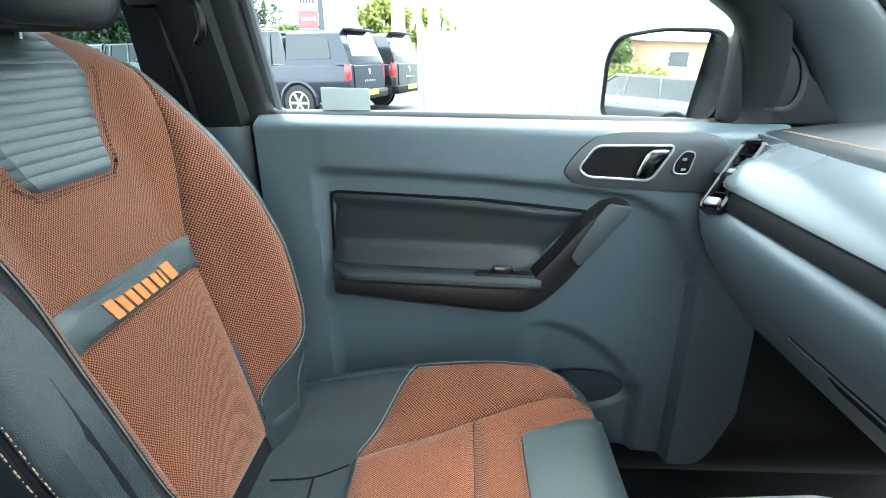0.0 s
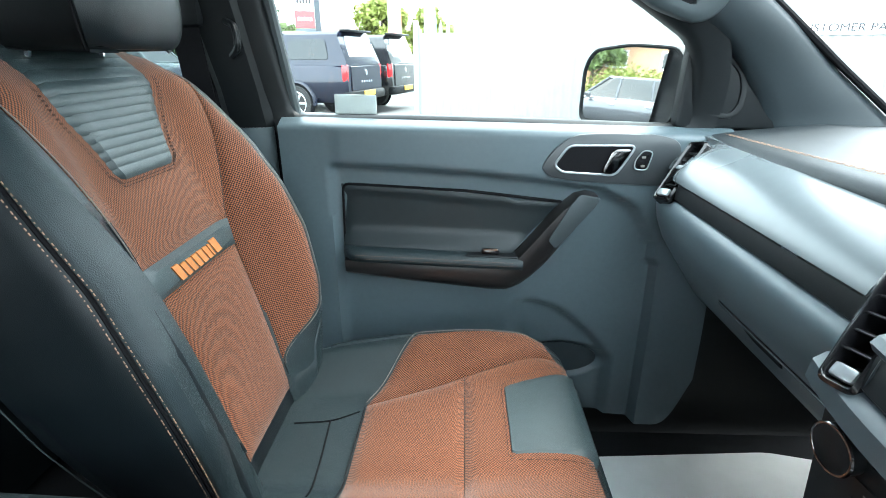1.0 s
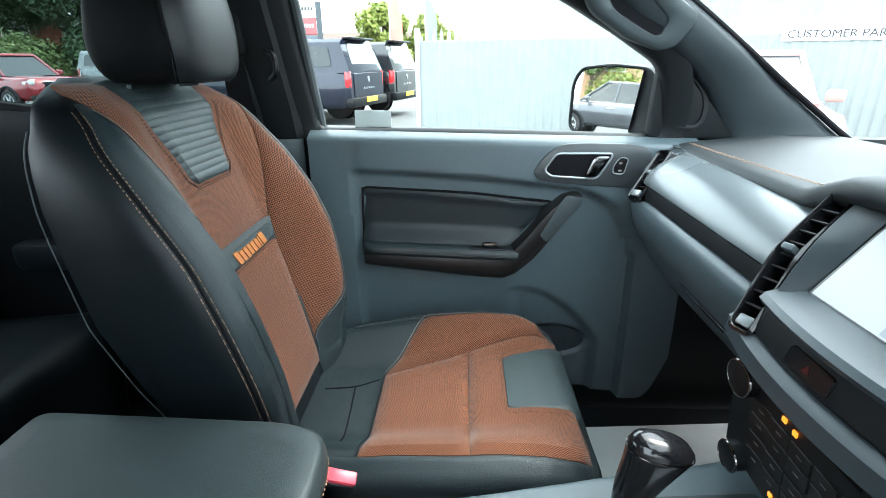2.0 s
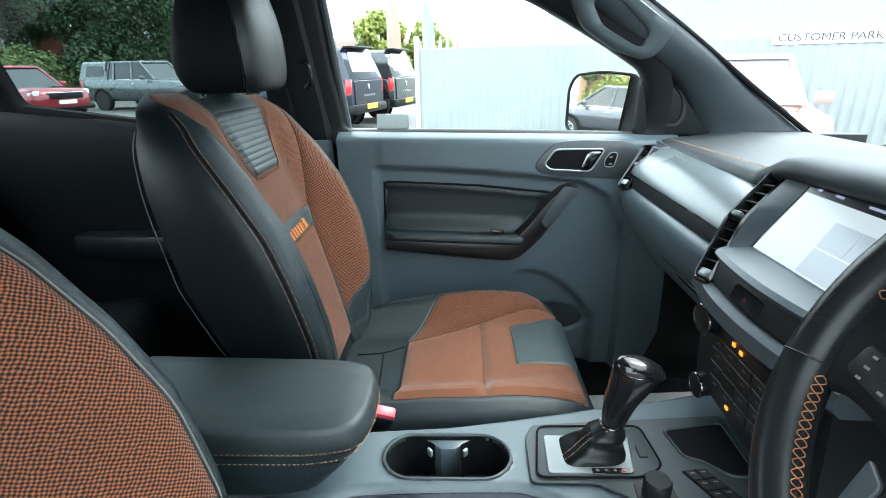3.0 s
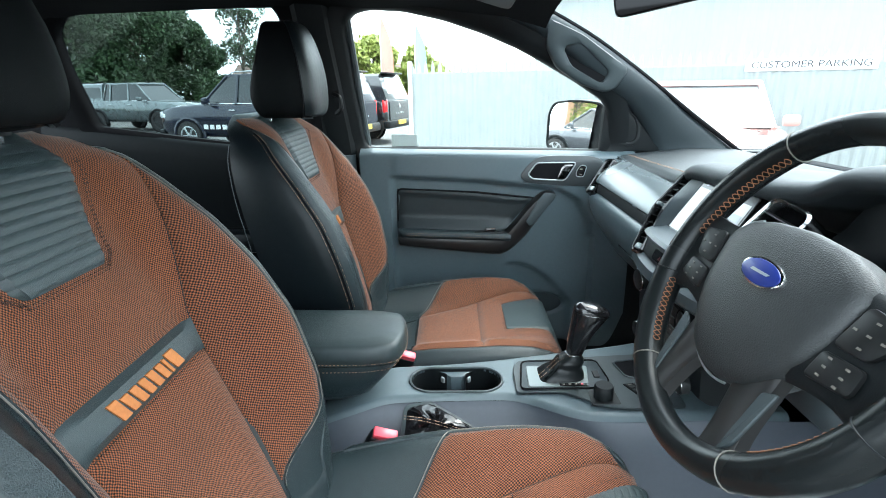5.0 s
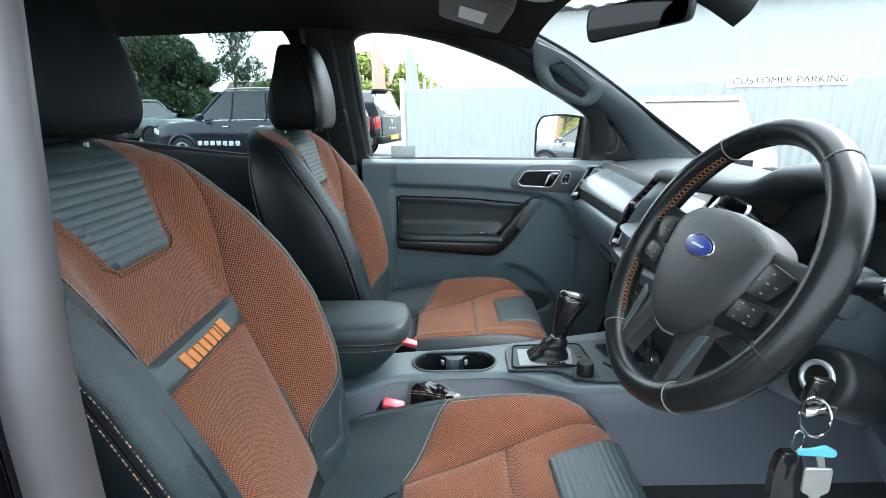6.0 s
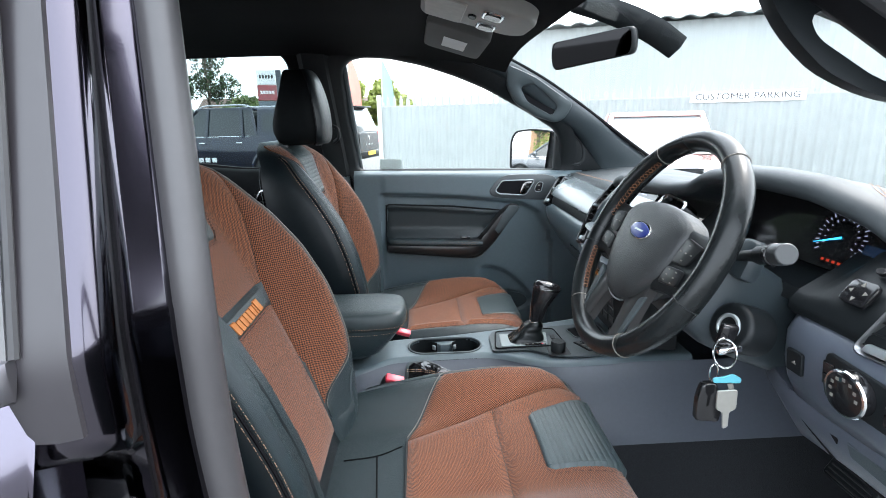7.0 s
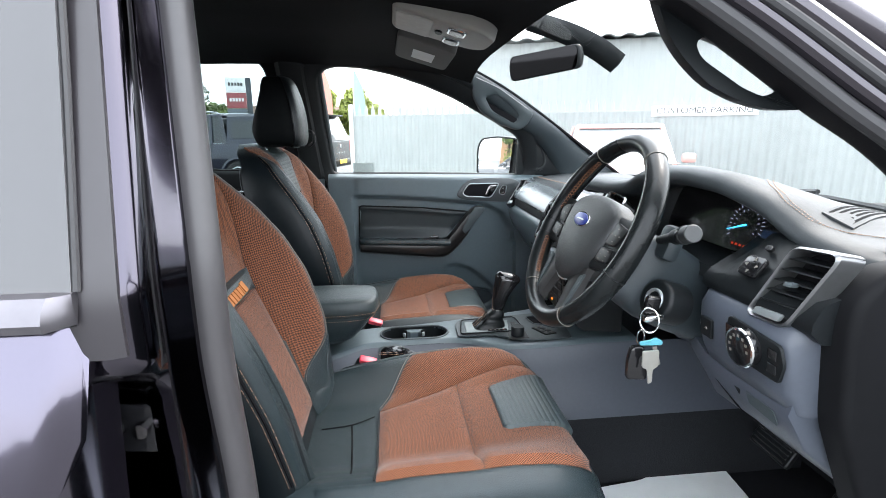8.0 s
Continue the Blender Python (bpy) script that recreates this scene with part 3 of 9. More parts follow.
rear = thing("door_2", "closed dark grey rear door, chrome waist moulding, tinted glass", "door", kind="structure")
bm = bmesh.new()
rings = []
for x in [-0.352, -0.356, -0.364, -0.38, -0.42, -0.6, -0.9, -1.25]:
    f = smooth((-0.352 - x) / 0.02)
    ring = []
    for z, y in ((0.42, 0.895), (0.7, 0.918), (0.9, 0.920), (1.05, 0.905), (1.14, 0.884), (1.20, 0.862), (1.232, 0.848)):
        lead = 0.0 if z > 1.12 else -0.045 * smooth((1.16 - z) / 0.08)
        xx = x + lead * smooth((x + 0.6) / 0.2)
        ring.append(Vector((xx, -(lerp(y - 0.022, y, f)), z)))
    ring += [Vector((ring[-1].x, -0.80, 1.232)), Vector((ring[0].x, -0.80, 0.42))]
    rings.append(ring)
loft(bm, rings)
part("door_skin", bm, M_PAINT, rear, "glossy dark grey paint", 50)
bm = bmesh.new()
rings = []
for x in (-0.353, -0.358, -0.366, -0.40, -0.8, -1.25):
    f = smooth((-0.350 - x) / 0.016)
    rings.append([Vector((x, -y, z)) for y, z in ((0.845, 1.231), (0.845 + 0.020 * f, 1.233), (0.845 + 0.022 * f, 1.240), (0.845 + 0.018 * f, 1.250), (0.845 + 0.010 * f, 1.258), (0.835, 1.260))])
loft(bm, rings)
part("waist_moulding", bm, mat("brushed moulding", (0.135, 0.130, 0.142), 0.38, metal=0.9), rear, "bright waist moulding")
bm = bmesh.new()
q = [(-0.354, 0.8445, 1.255), (-1.2, 0.8445, 1.255), (-1.2, 0.757, 1.60), (-0.366, 0.751, 1.62)]
f1 = [bm.verts.new((x, -y, z)) for x, y, z in q]
f2 = [bm.verts.new((x, -y + 0.006, z)) for x, y, z in q]
bm.faces.new(f1)
bm.faces.new(f2[::-1])
for i in range(4):
    bm.faces.new((f1[i], f2[i], f2[(i + 1) % 4], f1[(i + 1) % 4]))
part("rear_glass", bm, mat("privacy glass", (0.055, 0.055, 0.058), 0.08, spec=0.5, var=0.02, coat=0.1), rear, "dark tinted rear glass")
bm = bmesh.new()
tube(bm, [(-0.3525, -0.840, 1.258), (-0.358, -0.796, 1.42), (-0.364, -0.750, 1.61)], 0.0035, 8)
part("glass_edge", bm, M_SEAL, rear, "rubber edge of the glass")
# the driver's door stands open, swung out from the front of the doorway
swung = thing("door_3", "open dark grey driver door with black inner trim", "door", kind="structure")
swung.matrix_basis = Matrix.Translation((0.66, -0.80, 0)) @ Matrix.Rotation(radians(-72), 4, "Z")
leaf = Matrix(((1, 0, 0, 0), (0, 0, 1, 0), (0, 1, 0, 0), (0, 0, 0, 1)))
bm = bmesh.new()
slab(bm, [(0.0, 0.42), (1.02, 0.46), (1.06, 0.80), (1.02, 1.22), (0.0, 1.20), (-0.03, 0.8)], 0.07, leaf @ pose(0, 0, 0.0), 0.02, 3, 0.05)
part("door_skin", bm, M_PAINT, swung, "glossy dark grey paint")
bm = bmesh.new()
slab(bm, [(0.02, 0.47), (0.98, 0.50), (1.02, 0.80), (0.98, 1.20), (0.02, 1.18)], 0.05, leaf @ pose(0, 0, -0.05), 0.015, 2, 0.05)
part("door_trim", bm, M_PLASTIC_B, swung, "black inner trim")
bm = bmesh.new()
tube(bm, smooth_path([(0.0, 0.02, 1.20), (0.35, 0.05, 1.42), (0.62, 0.08, 1.55), (0.90, 0.09, 1.59), (0.99, 0.07, 1.50), (1.02, 0.02, 1.20)], 6), 0.028, 8)
part("window_frame", bm, M_PLASTIC_B, swung, "black window frame")

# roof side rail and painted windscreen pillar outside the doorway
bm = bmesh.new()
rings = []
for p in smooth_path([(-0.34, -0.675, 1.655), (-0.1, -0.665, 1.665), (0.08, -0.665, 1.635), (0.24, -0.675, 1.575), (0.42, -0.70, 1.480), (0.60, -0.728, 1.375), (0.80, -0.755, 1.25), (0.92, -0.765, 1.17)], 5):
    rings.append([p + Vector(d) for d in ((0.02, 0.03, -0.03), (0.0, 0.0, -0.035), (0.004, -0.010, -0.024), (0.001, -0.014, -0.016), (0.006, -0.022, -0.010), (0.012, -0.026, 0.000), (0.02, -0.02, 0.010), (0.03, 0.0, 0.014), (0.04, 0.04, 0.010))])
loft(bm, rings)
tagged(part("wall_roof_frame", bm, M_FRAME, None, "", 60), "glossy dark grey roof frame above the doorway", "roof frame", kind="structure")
bm = bmesh.new()
tube(bm, smooth_path([(-0.30, -0.660, 1.615), (-0.1, -0.655, 1.622), (0.08, -0.655, 1.596), (0.24, -0.668, 1.535), (0.42, -0.694, 1.440), (0.60, -0.72, 1.335), (0.75, -0.74, 1.24)], 5), 0.013, 10)
tagged(part("trim_door_seal", bm, M_SEAL), "black rubber seal round the doorway", "seal", kind="structure")
# door sill
bm = bmesh.new()
rbox(bm, (1.3, 0.12, 0.10), pose(0.25, -0.76, 0.46), 0.02)
tagged(part("trim_sill", bm, M_PLASTIC_B), "black door sill plate", "sill", kind="structure")

# windscreen
bm = bmesh.new()
pts = []
for s_ in frange(0, 1, 8):
    row = []
    for t in frange(-1, 1, 13):
        y = t * lerp(0.60, 0.73, s_)
        row.append(bm.verts.new((lerp(0.19, 1.0, s_) - 0.06 * t * t, y, lerp(1.625, 1.15, s_) + 0.03 * math.sin(math.pi * s_) - 0.02 * t * t)))
    pts.append(row)
for a, b in zip(pts, pts[1:]):
    for i in range(12):
        bm.faces.new((a[i], a[i + 1], b[i + 1], b[i]))
ws = tagged(part("windscreen", bm, M_GLASS), "clear curved windscreen", "windscreen", kind="structure")
ws.visible_shadow = False
bm = bmesh.new()
tube(bm, [(0.97 - 0.06 * t * t, t * 0.71, 1.172 - 0.01 * t * t) for t in frange(-1, 1, 15)], 0.012, 8)
tagged(part("trim_scuttle", bm, M_PLASTIC_B), "black scuttle seal below the windscreen", "trim", kind="structure")
for y0 in (-0.45, 0.15):
    wiper = thing("wiper", "black wiper blade lying below the windscreen", "wiper", "windscreen wipers")
    bm = bmesh.new()
    tube(bm, [(1.0, y0, 1.195), (0.985, y0 - 0.25, 1.205), (0.96, y0 - 0.5, 1.20)], 0.008, 6)
    part("blade", bm, M_PLASTIC_B, wiper)
    bm = bmesh.new()
    tube(bm, [(1.04, y0 + 0.12, 1.18), (1.0, y0 - 0.2, 1.215)], 0.007, 6)
    part("arm", bm, M_PLASTIC_B, wiper)

# overhead console and sun visor
oc = thing("overhead_console", "grey overhead console with reading lamps on the headlining", "overhead console")
om = facing((0.035, 0.0, 1.608), (0.96, 0.0, -0.27), (0.0, 1.0, 0.0))
bm = bmesh.new()
slab(bm, [(-0.115, -0.125), (0.115, -0.125), (0.105, 0.085), (0.06, 0.115), (-0.06, 0.115), (-0.105, 0.085)], 0.03, om @ pose(0, 0, -0.022), 0.010, 3, 0.03)
M_BEIGE = mat("warm grey plastic", (0.30, 0.295, 0.275), 0.5, var=0.05)
base = part("console_shell", bm, M_BEIGE, oc, "warm grey console shell")
bm = bmesh.new()
slab(bm, [(-0.09, -0.115), (0.09, -0.115), (0.09, -0.03), (-0.09, -0.03)], 0.004, om @ pose(0, 0, 0.008), 0.002, 1, 0.015)
part("glasses_lid", bm, mat("pale lid plastic", (0.36, 0.355, 0.33), 0.5), base, "storage lid")
for x in (-0.055, 0.055):
    bm = bmesh.new()
    slab(bm, [(-0.032, -0.022), (0.032, -0.022), (0.032, 0.022), (-0.032, 0.022)], 0.005, om @ pose(x, 0.025, 0.008), 0.002, 1, 0.015)
    lamp_ob = part("reading_lamp", bm, M_CHROME, base, "chrome-rimmed reading lamp")
    bm = bmesh.new()
    slab(bm, [(-0.024, -0.016), (0.024, -0.016), (0.024, 0.016), (-0.024, 0.016)], 0.003, om @ pose(x, 0.025, 0.012), 0.001, 1, 0.01)
    part("lens", bm, M_GLOSS, lamp_ob, "dark lamp lens")
bm = bmesh.new()
slab(bm, [(0.018 * math.cos(a), 0.009 * math.sin(a)) for a in (2 * math.pi * k / 20 for k in range(20))], 0.004, om @ pose(0, -0.012, 0.008), 0.001, 1)
part("microphone", bm, M_PLASTIC_B, base, "dark oval microphone grille")
visor = thing("sun_visor", "folded grey sun visor with a white warning label", "sun visor")
vm = facing((0.010, 0.310, 1.603), (0.96, 0.0, -0.29), (0.0, 1.0, -0.05))
bm = bmesh.new()
slab(bm, [(-0.150, -0.085), (0.140, -0.085), (0.135, 0.080), (-0.145, 0.080)], 0.024, vm @ pose(0, 0, -0.014), 0.006, 3, 0.03)
part("visor_board", bm, mat("visor cloth", (0.10, 0.10, 0.097), 0.8, var=0.08, scale=200), visor, "padded visor board")
bm = bmesh.new()
slab(bm, [(-0.045, -0.034), (0.070, -0.034), (0.070, 0.030), (-0.045, 0.030)], 0.0008, vm @ pose(0, 0, 0.0102), 0, 1)
part("warning_label", bm, M_PAPER, visor, "white label")

# interior mirror
rv = thing("rear_view_mirror", "black rear-view mirror on a broad stem at the windscreen", "rear-view mirror")
rm = facing((0.255, -0.06, 1.527), (-0.10, 0.0, 1.0), (0.64, -0.77, 0.2)) @ Matrix.Scale(0.78, 4)
bm = bmesh.new()
o = rounded([(-0.115, -0.036), (0.115, -0.030), (0.122, 0.005), (0.118, 0.034), (-0.112, 0.036), (-0.120, 0.0)], 0.014)
loft(bm, [[rm @ Vector((x * k, y * k, h)) for x, y in o] for k, h in ((0.96, 0.006), (1.0, 0.004), (1.02, -0.006), (0.98, -0.022), (0.8, -0.032))])
part("mirror_case", bm, M_PLASTIC_B, rv, "black mirror case", 60)
bm = bmesh.new()
slab(bm, [(x * 0.95, y * 0.93) for x, y in o], 0.002, rm @ pose(0, 0, 0.005), 0, 1)
part("mirror_glass", bm, mat("dimmed mirror", (0.016, 0.016, 0.017), 0.03, metal=1.0, var=0.0), rv, "dark dimming mirror glass")
bm = bmesh.new()
path = smooth_path([(0.235, -0.03, 1.628), (0.30, -0.06, 1.60), (0.36, -0.09, 1.565), (0.415, -0.10, 1.528)], 5)
loft(bm, [[p + Vector((0, w * 0.030 * s1, 0)) + Vector((0.010 * c1, 0, 0.016 * c1)) for s1, c1 in ((-1, -0.6), (-1, 0.6), (0, 1.0), (1, 0.6), (1, -0.6), (0, -1.6))] for p, w in ((q, lerp(0.7, 1.0, math.sin(math.pi * i / len(path)))) for i, q in enumerate(path))])
part("stem", bm, M_PLASTIC_B, rv, "broad black sensor stem", 60)
bm = bmesh.new()
tube(bm, [(0.335, -0.085, 1.545), (0.29, -0.08, 1.537)], 0.012, 10)
part("ball_joint", bm, M_PLASTIC_B, rv)

# rear bench, seen dark behind the front seats
bench = thing("rear_bench", "black leather rear bench seat in shadow", "car seat")
for nm, prof, lb in (("seat_cushion", ((-0.86, 0.52), (-0.835, 0.74), (-0.85, 0.785), (-0.89, 0.80), (-1.14, 0.775), (-1.20, 0.76), (-1.20, 0.52)), "black leather bench cushion"), ("backrest", ((-1.17, 0.72), (-1.19, 0.80), (-1.245, 1.05), (-1.275, 1.18), (-1.30, 1.215), (-1.34, 1.22), (-1.38, 1.19), (-1.38, 0.5), (-1.22, 0.5)), "black leather bench backrest")):
    bm = bmesh.new()
    rings = []
    for y in (-0.665, -0.66, -0.645, -0.62, -0.4, -0.12, -0.105, -0.09, 0.25, 0.5, 0.62, 0.645, 0.66, 0.665):
        k = 0.97 if abs(y) > 0.662 else (0.99 if abs(y) > 0.65 or y == -0.105 else 1.0)
        rings.append([Vector((lerp(-1.1, x, k), y, lerp(0.75, z, k))) for x, z in prof])
    loft(bm, rings)
    part(nm, bm, M_LEATHER, bench, lb, 60)
# rear door card details
card = thing("rear_door_card", "black rear door card with a dark armrest and silver handle", "door card", kind="structure")
bm = bmesh.new()
rings = []
for x in frange(-1.3, -0.47, 20):
    u = curve(x, [(-1.3, 1.31), (-1.135, 1.293), (-0.86, 1.256), (-0.74, 1.242), (-0.47, 1.236)]) - 1.252
    rings.append([Vector(p) for p in ((x, 0.735, 0.5), (x, 0.725, 0.9), (x, 0.715, 1.05), (x, 0.700, 1.12), (x, 0.698, 1.20 + u), (x, 0.704, 1.238 + u), (x, 0.716, 1.25 + u), (x, 0.74, 1.252 + u))])
loft(bm, rings, closed=True)
part("card_skin", bm, mat("soft black card", (0.006, 0.0075, 0.0085), 0.6, spec=0.1), card, "", 50)
bm = bmesh.new()
rbox(bm, (0.46, 0.07, 0.07), pose(-0.82, 0.69, 0.94), 0.02)
part("armrest", bm, M_LEATHER, card)
bm = bmesh.new()
slab(bm, [(-0.71, 1.125), (-0.68, 1.175), (-0.54, 1.175), (-0.54, 1.115), (-0.69, 1.112)], 0.006, side_pose(0.702), 0.002, 1, 0.015)
hb_ = part("handle_bezel", bm, M_GLOSS, card, "dark bezel")
bm = bmesh.new()
tube(bm, [(x, 0.694, z) for x, z in rounded([(-0.69, 1.128), (-0.67, 1.165), (-0.58, 1.165), (-0.60, 1.122)], 0.01)], 0.004, 8, True)
part("chrome_surround", bm, M_CHROME, hb_, "chrome surround")

# floor mats and pedals
for pts_, lb in (([(0.27, 0.66), (0.70, 0.69), (0.84, 0.66), (0.86, 0.24), (0.55, 0.20), (0.30, 0.22)], "white paper floor mat in the passenger footwell"), ([(0.24, -0.20), (0.52, -0.165), (0.74, -0.076), (0.765, -0.14), (0.755, -0.26), (0.72, -0.60), (0.25, -0.62)], "creased white paper floor mat in the driver footwell")):
    mt = thing("paper_mat", lb, "floor mat", "paper mats")
    bm = bmesh.new()
    o = rounded(pts_, 0.02, 3)
    slab(bm, o, 0.003, pose(0, 0, 0.484), 0.0008, 1)
    part("sheet", bm, M_PAPER, mt)
for y, w, x, lb in ((-0.265, 0.12, 0.80, "wide black ribbed rubber brake pedal"), (-0.45, 0.05, 0.82, "narrow black accelerator pedal")):
    pd = thing("pedal", lb, "pedal", "pedals")
    m = facing((x, y, 0.635), (0.5, 0.0, 0.85), (0, -1, 0))
    bm = bmesh.new()
    slab(bm, [(-w / 2, -0.03), (w / 2, -0.03), (w / 2, 0.03), (-w / 2, 0.03)], 0.012, m, 0.003, 1, 0.008)
    part("pad", bm, M_PLASTIC_B, pd)
    for k in range(5):
        bm = bmesh.new()
        rbox(bm, (w * 0.85, 0.004, 0.004), m @ pose(0, -0.022 + 0.011 * k, 0.013), 0.001, 1)
        part("rib", bm, M_SEAL, pd)
    bm = bmesh.new()
    tube(bm, [m @ Vector((0, 0, 0)), (x + 0.10, y, 0.78), (x + 0.14, y, 0.95)], 0.010, 8)
    part("arm", bm, M_PLASTIC_B, pd)
# ---- front seats ----
BACK_HW = [(0.78, 0.165), (0.85, 0.187), (0.95, 0.211), (1.05, 0.222), (1.2, 0.215), (1.27, 0.199), (1.31, 0.172), (1.335, 0.13), (1.345, 0.08)]
BACK_FWD = [(0.78, 0.03), (0.85, 0.050), (0.95, 0.074), (1.05, 0.084), (1.13, 0.080), (1.2, 0.062), (1.28, 0.028), (1.33, 0.004), (1.35, 0.0)]
BACK_DEPTH = [(0.78, 0.09), (0.9, 0.105), (1.05, 0.114), (1.16, 0.104), (1.25, 0.090), (1.31, 0.072), (1.335, 0.052), (1.345, 0.034)]
BACK_SEAM = [(0.80, 0.086), (0.845, 0.092), (1.05, 0.108), (1.10, 0.115), (1.29, 0.172), (1.34, 0.150)]
CUSH_Z = [(-0.34, 0.772), (-0.16, 0.780), (0.02, 0.797), (0.12, 0.806), (0.17, 0.803), (0.195, 0.792), (0.208, 0.775), (0.216, 0.75)]
CUSH_UP = [(-0.34, 0.03), (-0.2, 0.045), (-0.1, 0.05), (0.05, 0.045), (0.12, 0.034), (0.18, 0.012), (0.2, 0.004)]
CUSH_HW = [(-0.34, 0.19), (-0.15, 0.215), (0.0, 0.222), (0.12, 0.218), (0.18, 0.20), (0.205, 0.18), (0.216, 0.16)]
CUSH_SEAM = [(-0.165, 0.060), (0.005, 0.120), (0.15, 0.160), (0.205, 0.165)]


def soft_curve(x, table):
    e = 0.012
    return (curve(x - e, table) + 2 * curve(x, table) + curve(x + e, table)) / 4


def back_front(v, z):
    hw, fwd = soft_curve(z, BACK_HW), soft_curve(z, BACK_FWD)
    q = abs(v) / hw
    x = -0.374 - 0.30 * (z - 1.095) + 0.006 * math.cos((z - 1.0) * 9) + fwd * smooth((q - 0.43) / 0.49) - 0.012 * smooth((q - 0.92) / 0.12)
    x -= 0.05 * smooth((z - 1.29) / 0.07)
    return Vector((x, v, z))


def cush_top(x, v):
    hw, up = soft_curve(x, CUSH_HW), soft_curve(x, CUSH_UP)
    q = abs(v) / hw
    z = soft_curve(x, CUSH_Z) + up * smooth((q - 0.45) / 0.5) - 0.010 * smooth((q - 0.92) / 0.12)
    return Vector((x, v, z))


def seat_ring(z):
    hw, d = soft_curve(z, BACK_HW), soft_curve(z, BACK_DEPTH)
    front = [back_front(hw * t, z) - Vector((0.002, 0, 0)) for t in frange(-1, 1, 25)]
    xe, xc = front[0].x, -0.374 - 0.30 * (z - 1.095) - 0.05 * smooth((z - 1.29) / 0.07)
    xb = xc - d
    out = hw + 0.022 * min(1, d / 0.08)
    right = [(lerp(xe, xb, t), lerp(hw, out, w)) for t, w in ((0.10, 0.7), (0.25, 1.0), (0.5, 1.05), (0.75, 1.0), (0.92, 0.7))]
    ring = front + [Vector((x, w, z)) for x, w in right] + [Vector((xb, t * hw, z)) for t in (0.8, 0.4, 0, -0.4, -0.8)]
    ring += [Vector((x, -w, z)) for x, w in right[::-1]]
    return ring


def cush_ring(x):
    hw = soft_curve(x, CUSH_HW)
    top = [cush_top(x, hw * t) - Vector((0, 0, 0.002)) for t in frange(-1, 1, 25)]
    ze = top[0].z
    out = hw + 0.024
    front = smooth((x - 0.19) / 0.03)
    zb = lerp(0.60, 0.66, front)
    side = [(lerp(ze, zb, t), lerp(hw, out, w)) for t, w in ((0.05, 0.6), (0.15, 1.0), (0.4, 1.1), (0.8, 1.0), (1.0, 0.7))]
    ring = top + [Vector((x, w, z)) for z, w in side] + [Vector((x, 0, zb))] + [Vector((x, -w, z)) for z, w in side[::-1]]
    return ring


def back_edge(z, sg=1):
    """Half width of the mesh on the backrest: the bolsters run down to a point at the seam."""
    seam = soft_curve(z, BACK_SEAM)
    out = soft_curve(z, BACK_HW) - 0.020
    return max(seam + 0.002, lerp(seam, out, (1.0 if sg > 0 else 0.30) * smooth((z - 0.838) / 0.085)))


def back_welt(z, t, sg):
    """The leather border of the backrest: from the mesh round to the flank, narrower on the inner side."""
    f = 1.0 if sg > 0 else 0.32
    hw, d = soft_curve(z, BACK_HW), soft_curve(z, BACK_DEPTH)
    e = back_front(hw, z)
    xb = -0.374 - 0.30 * (z - 1.095) - 0.05 * smooth((z - 1.29) / 0.07) - d
    out = hw + 0.022 * min(1, d / 0.08)
    p = [back_front(min(hw, back_edge(z, sg) + 0.001), z), back_front(lerp(back_edge(z, sg), hw, 0.6), z), e, Vector((lerp(e.x, xb, 0.10 * f), lerp(hw, out, 0.7 * f), z)), Vector((lerp(e.x, xb, 0.25 * f), lerp(hw, out, 0.55 + 0.45 * smooth((f - 0.3) / 0.7)), z))]
    k = min(3, int(t * 4))
    q = p[k].lerp(p[k + 1], t * 4 - k)
    q.y *= sg
    return q


def cush_welt(x, t, sg):
    """The rolled leather border of the cushion."""
    hw = soft_curve(x, CUSH_HW)
    e = cush_top(x, hw)
    zb = lerp(0.60, 0.66, smooth((x - 0.19) / 0.03))
    p = [cush_top(x, hw - 0.009), e, Vector((x, hw + 0.0144, lerp(e.z, zb, 0.05))), Vector((x, hw + 0.024, lerp(e.z, zb, 0.15)))]
    k = min(2, int(t * 3))
    q = p[k].lerp(p[k + 1], t * 3 - k)
    q.y *= sg
    return q


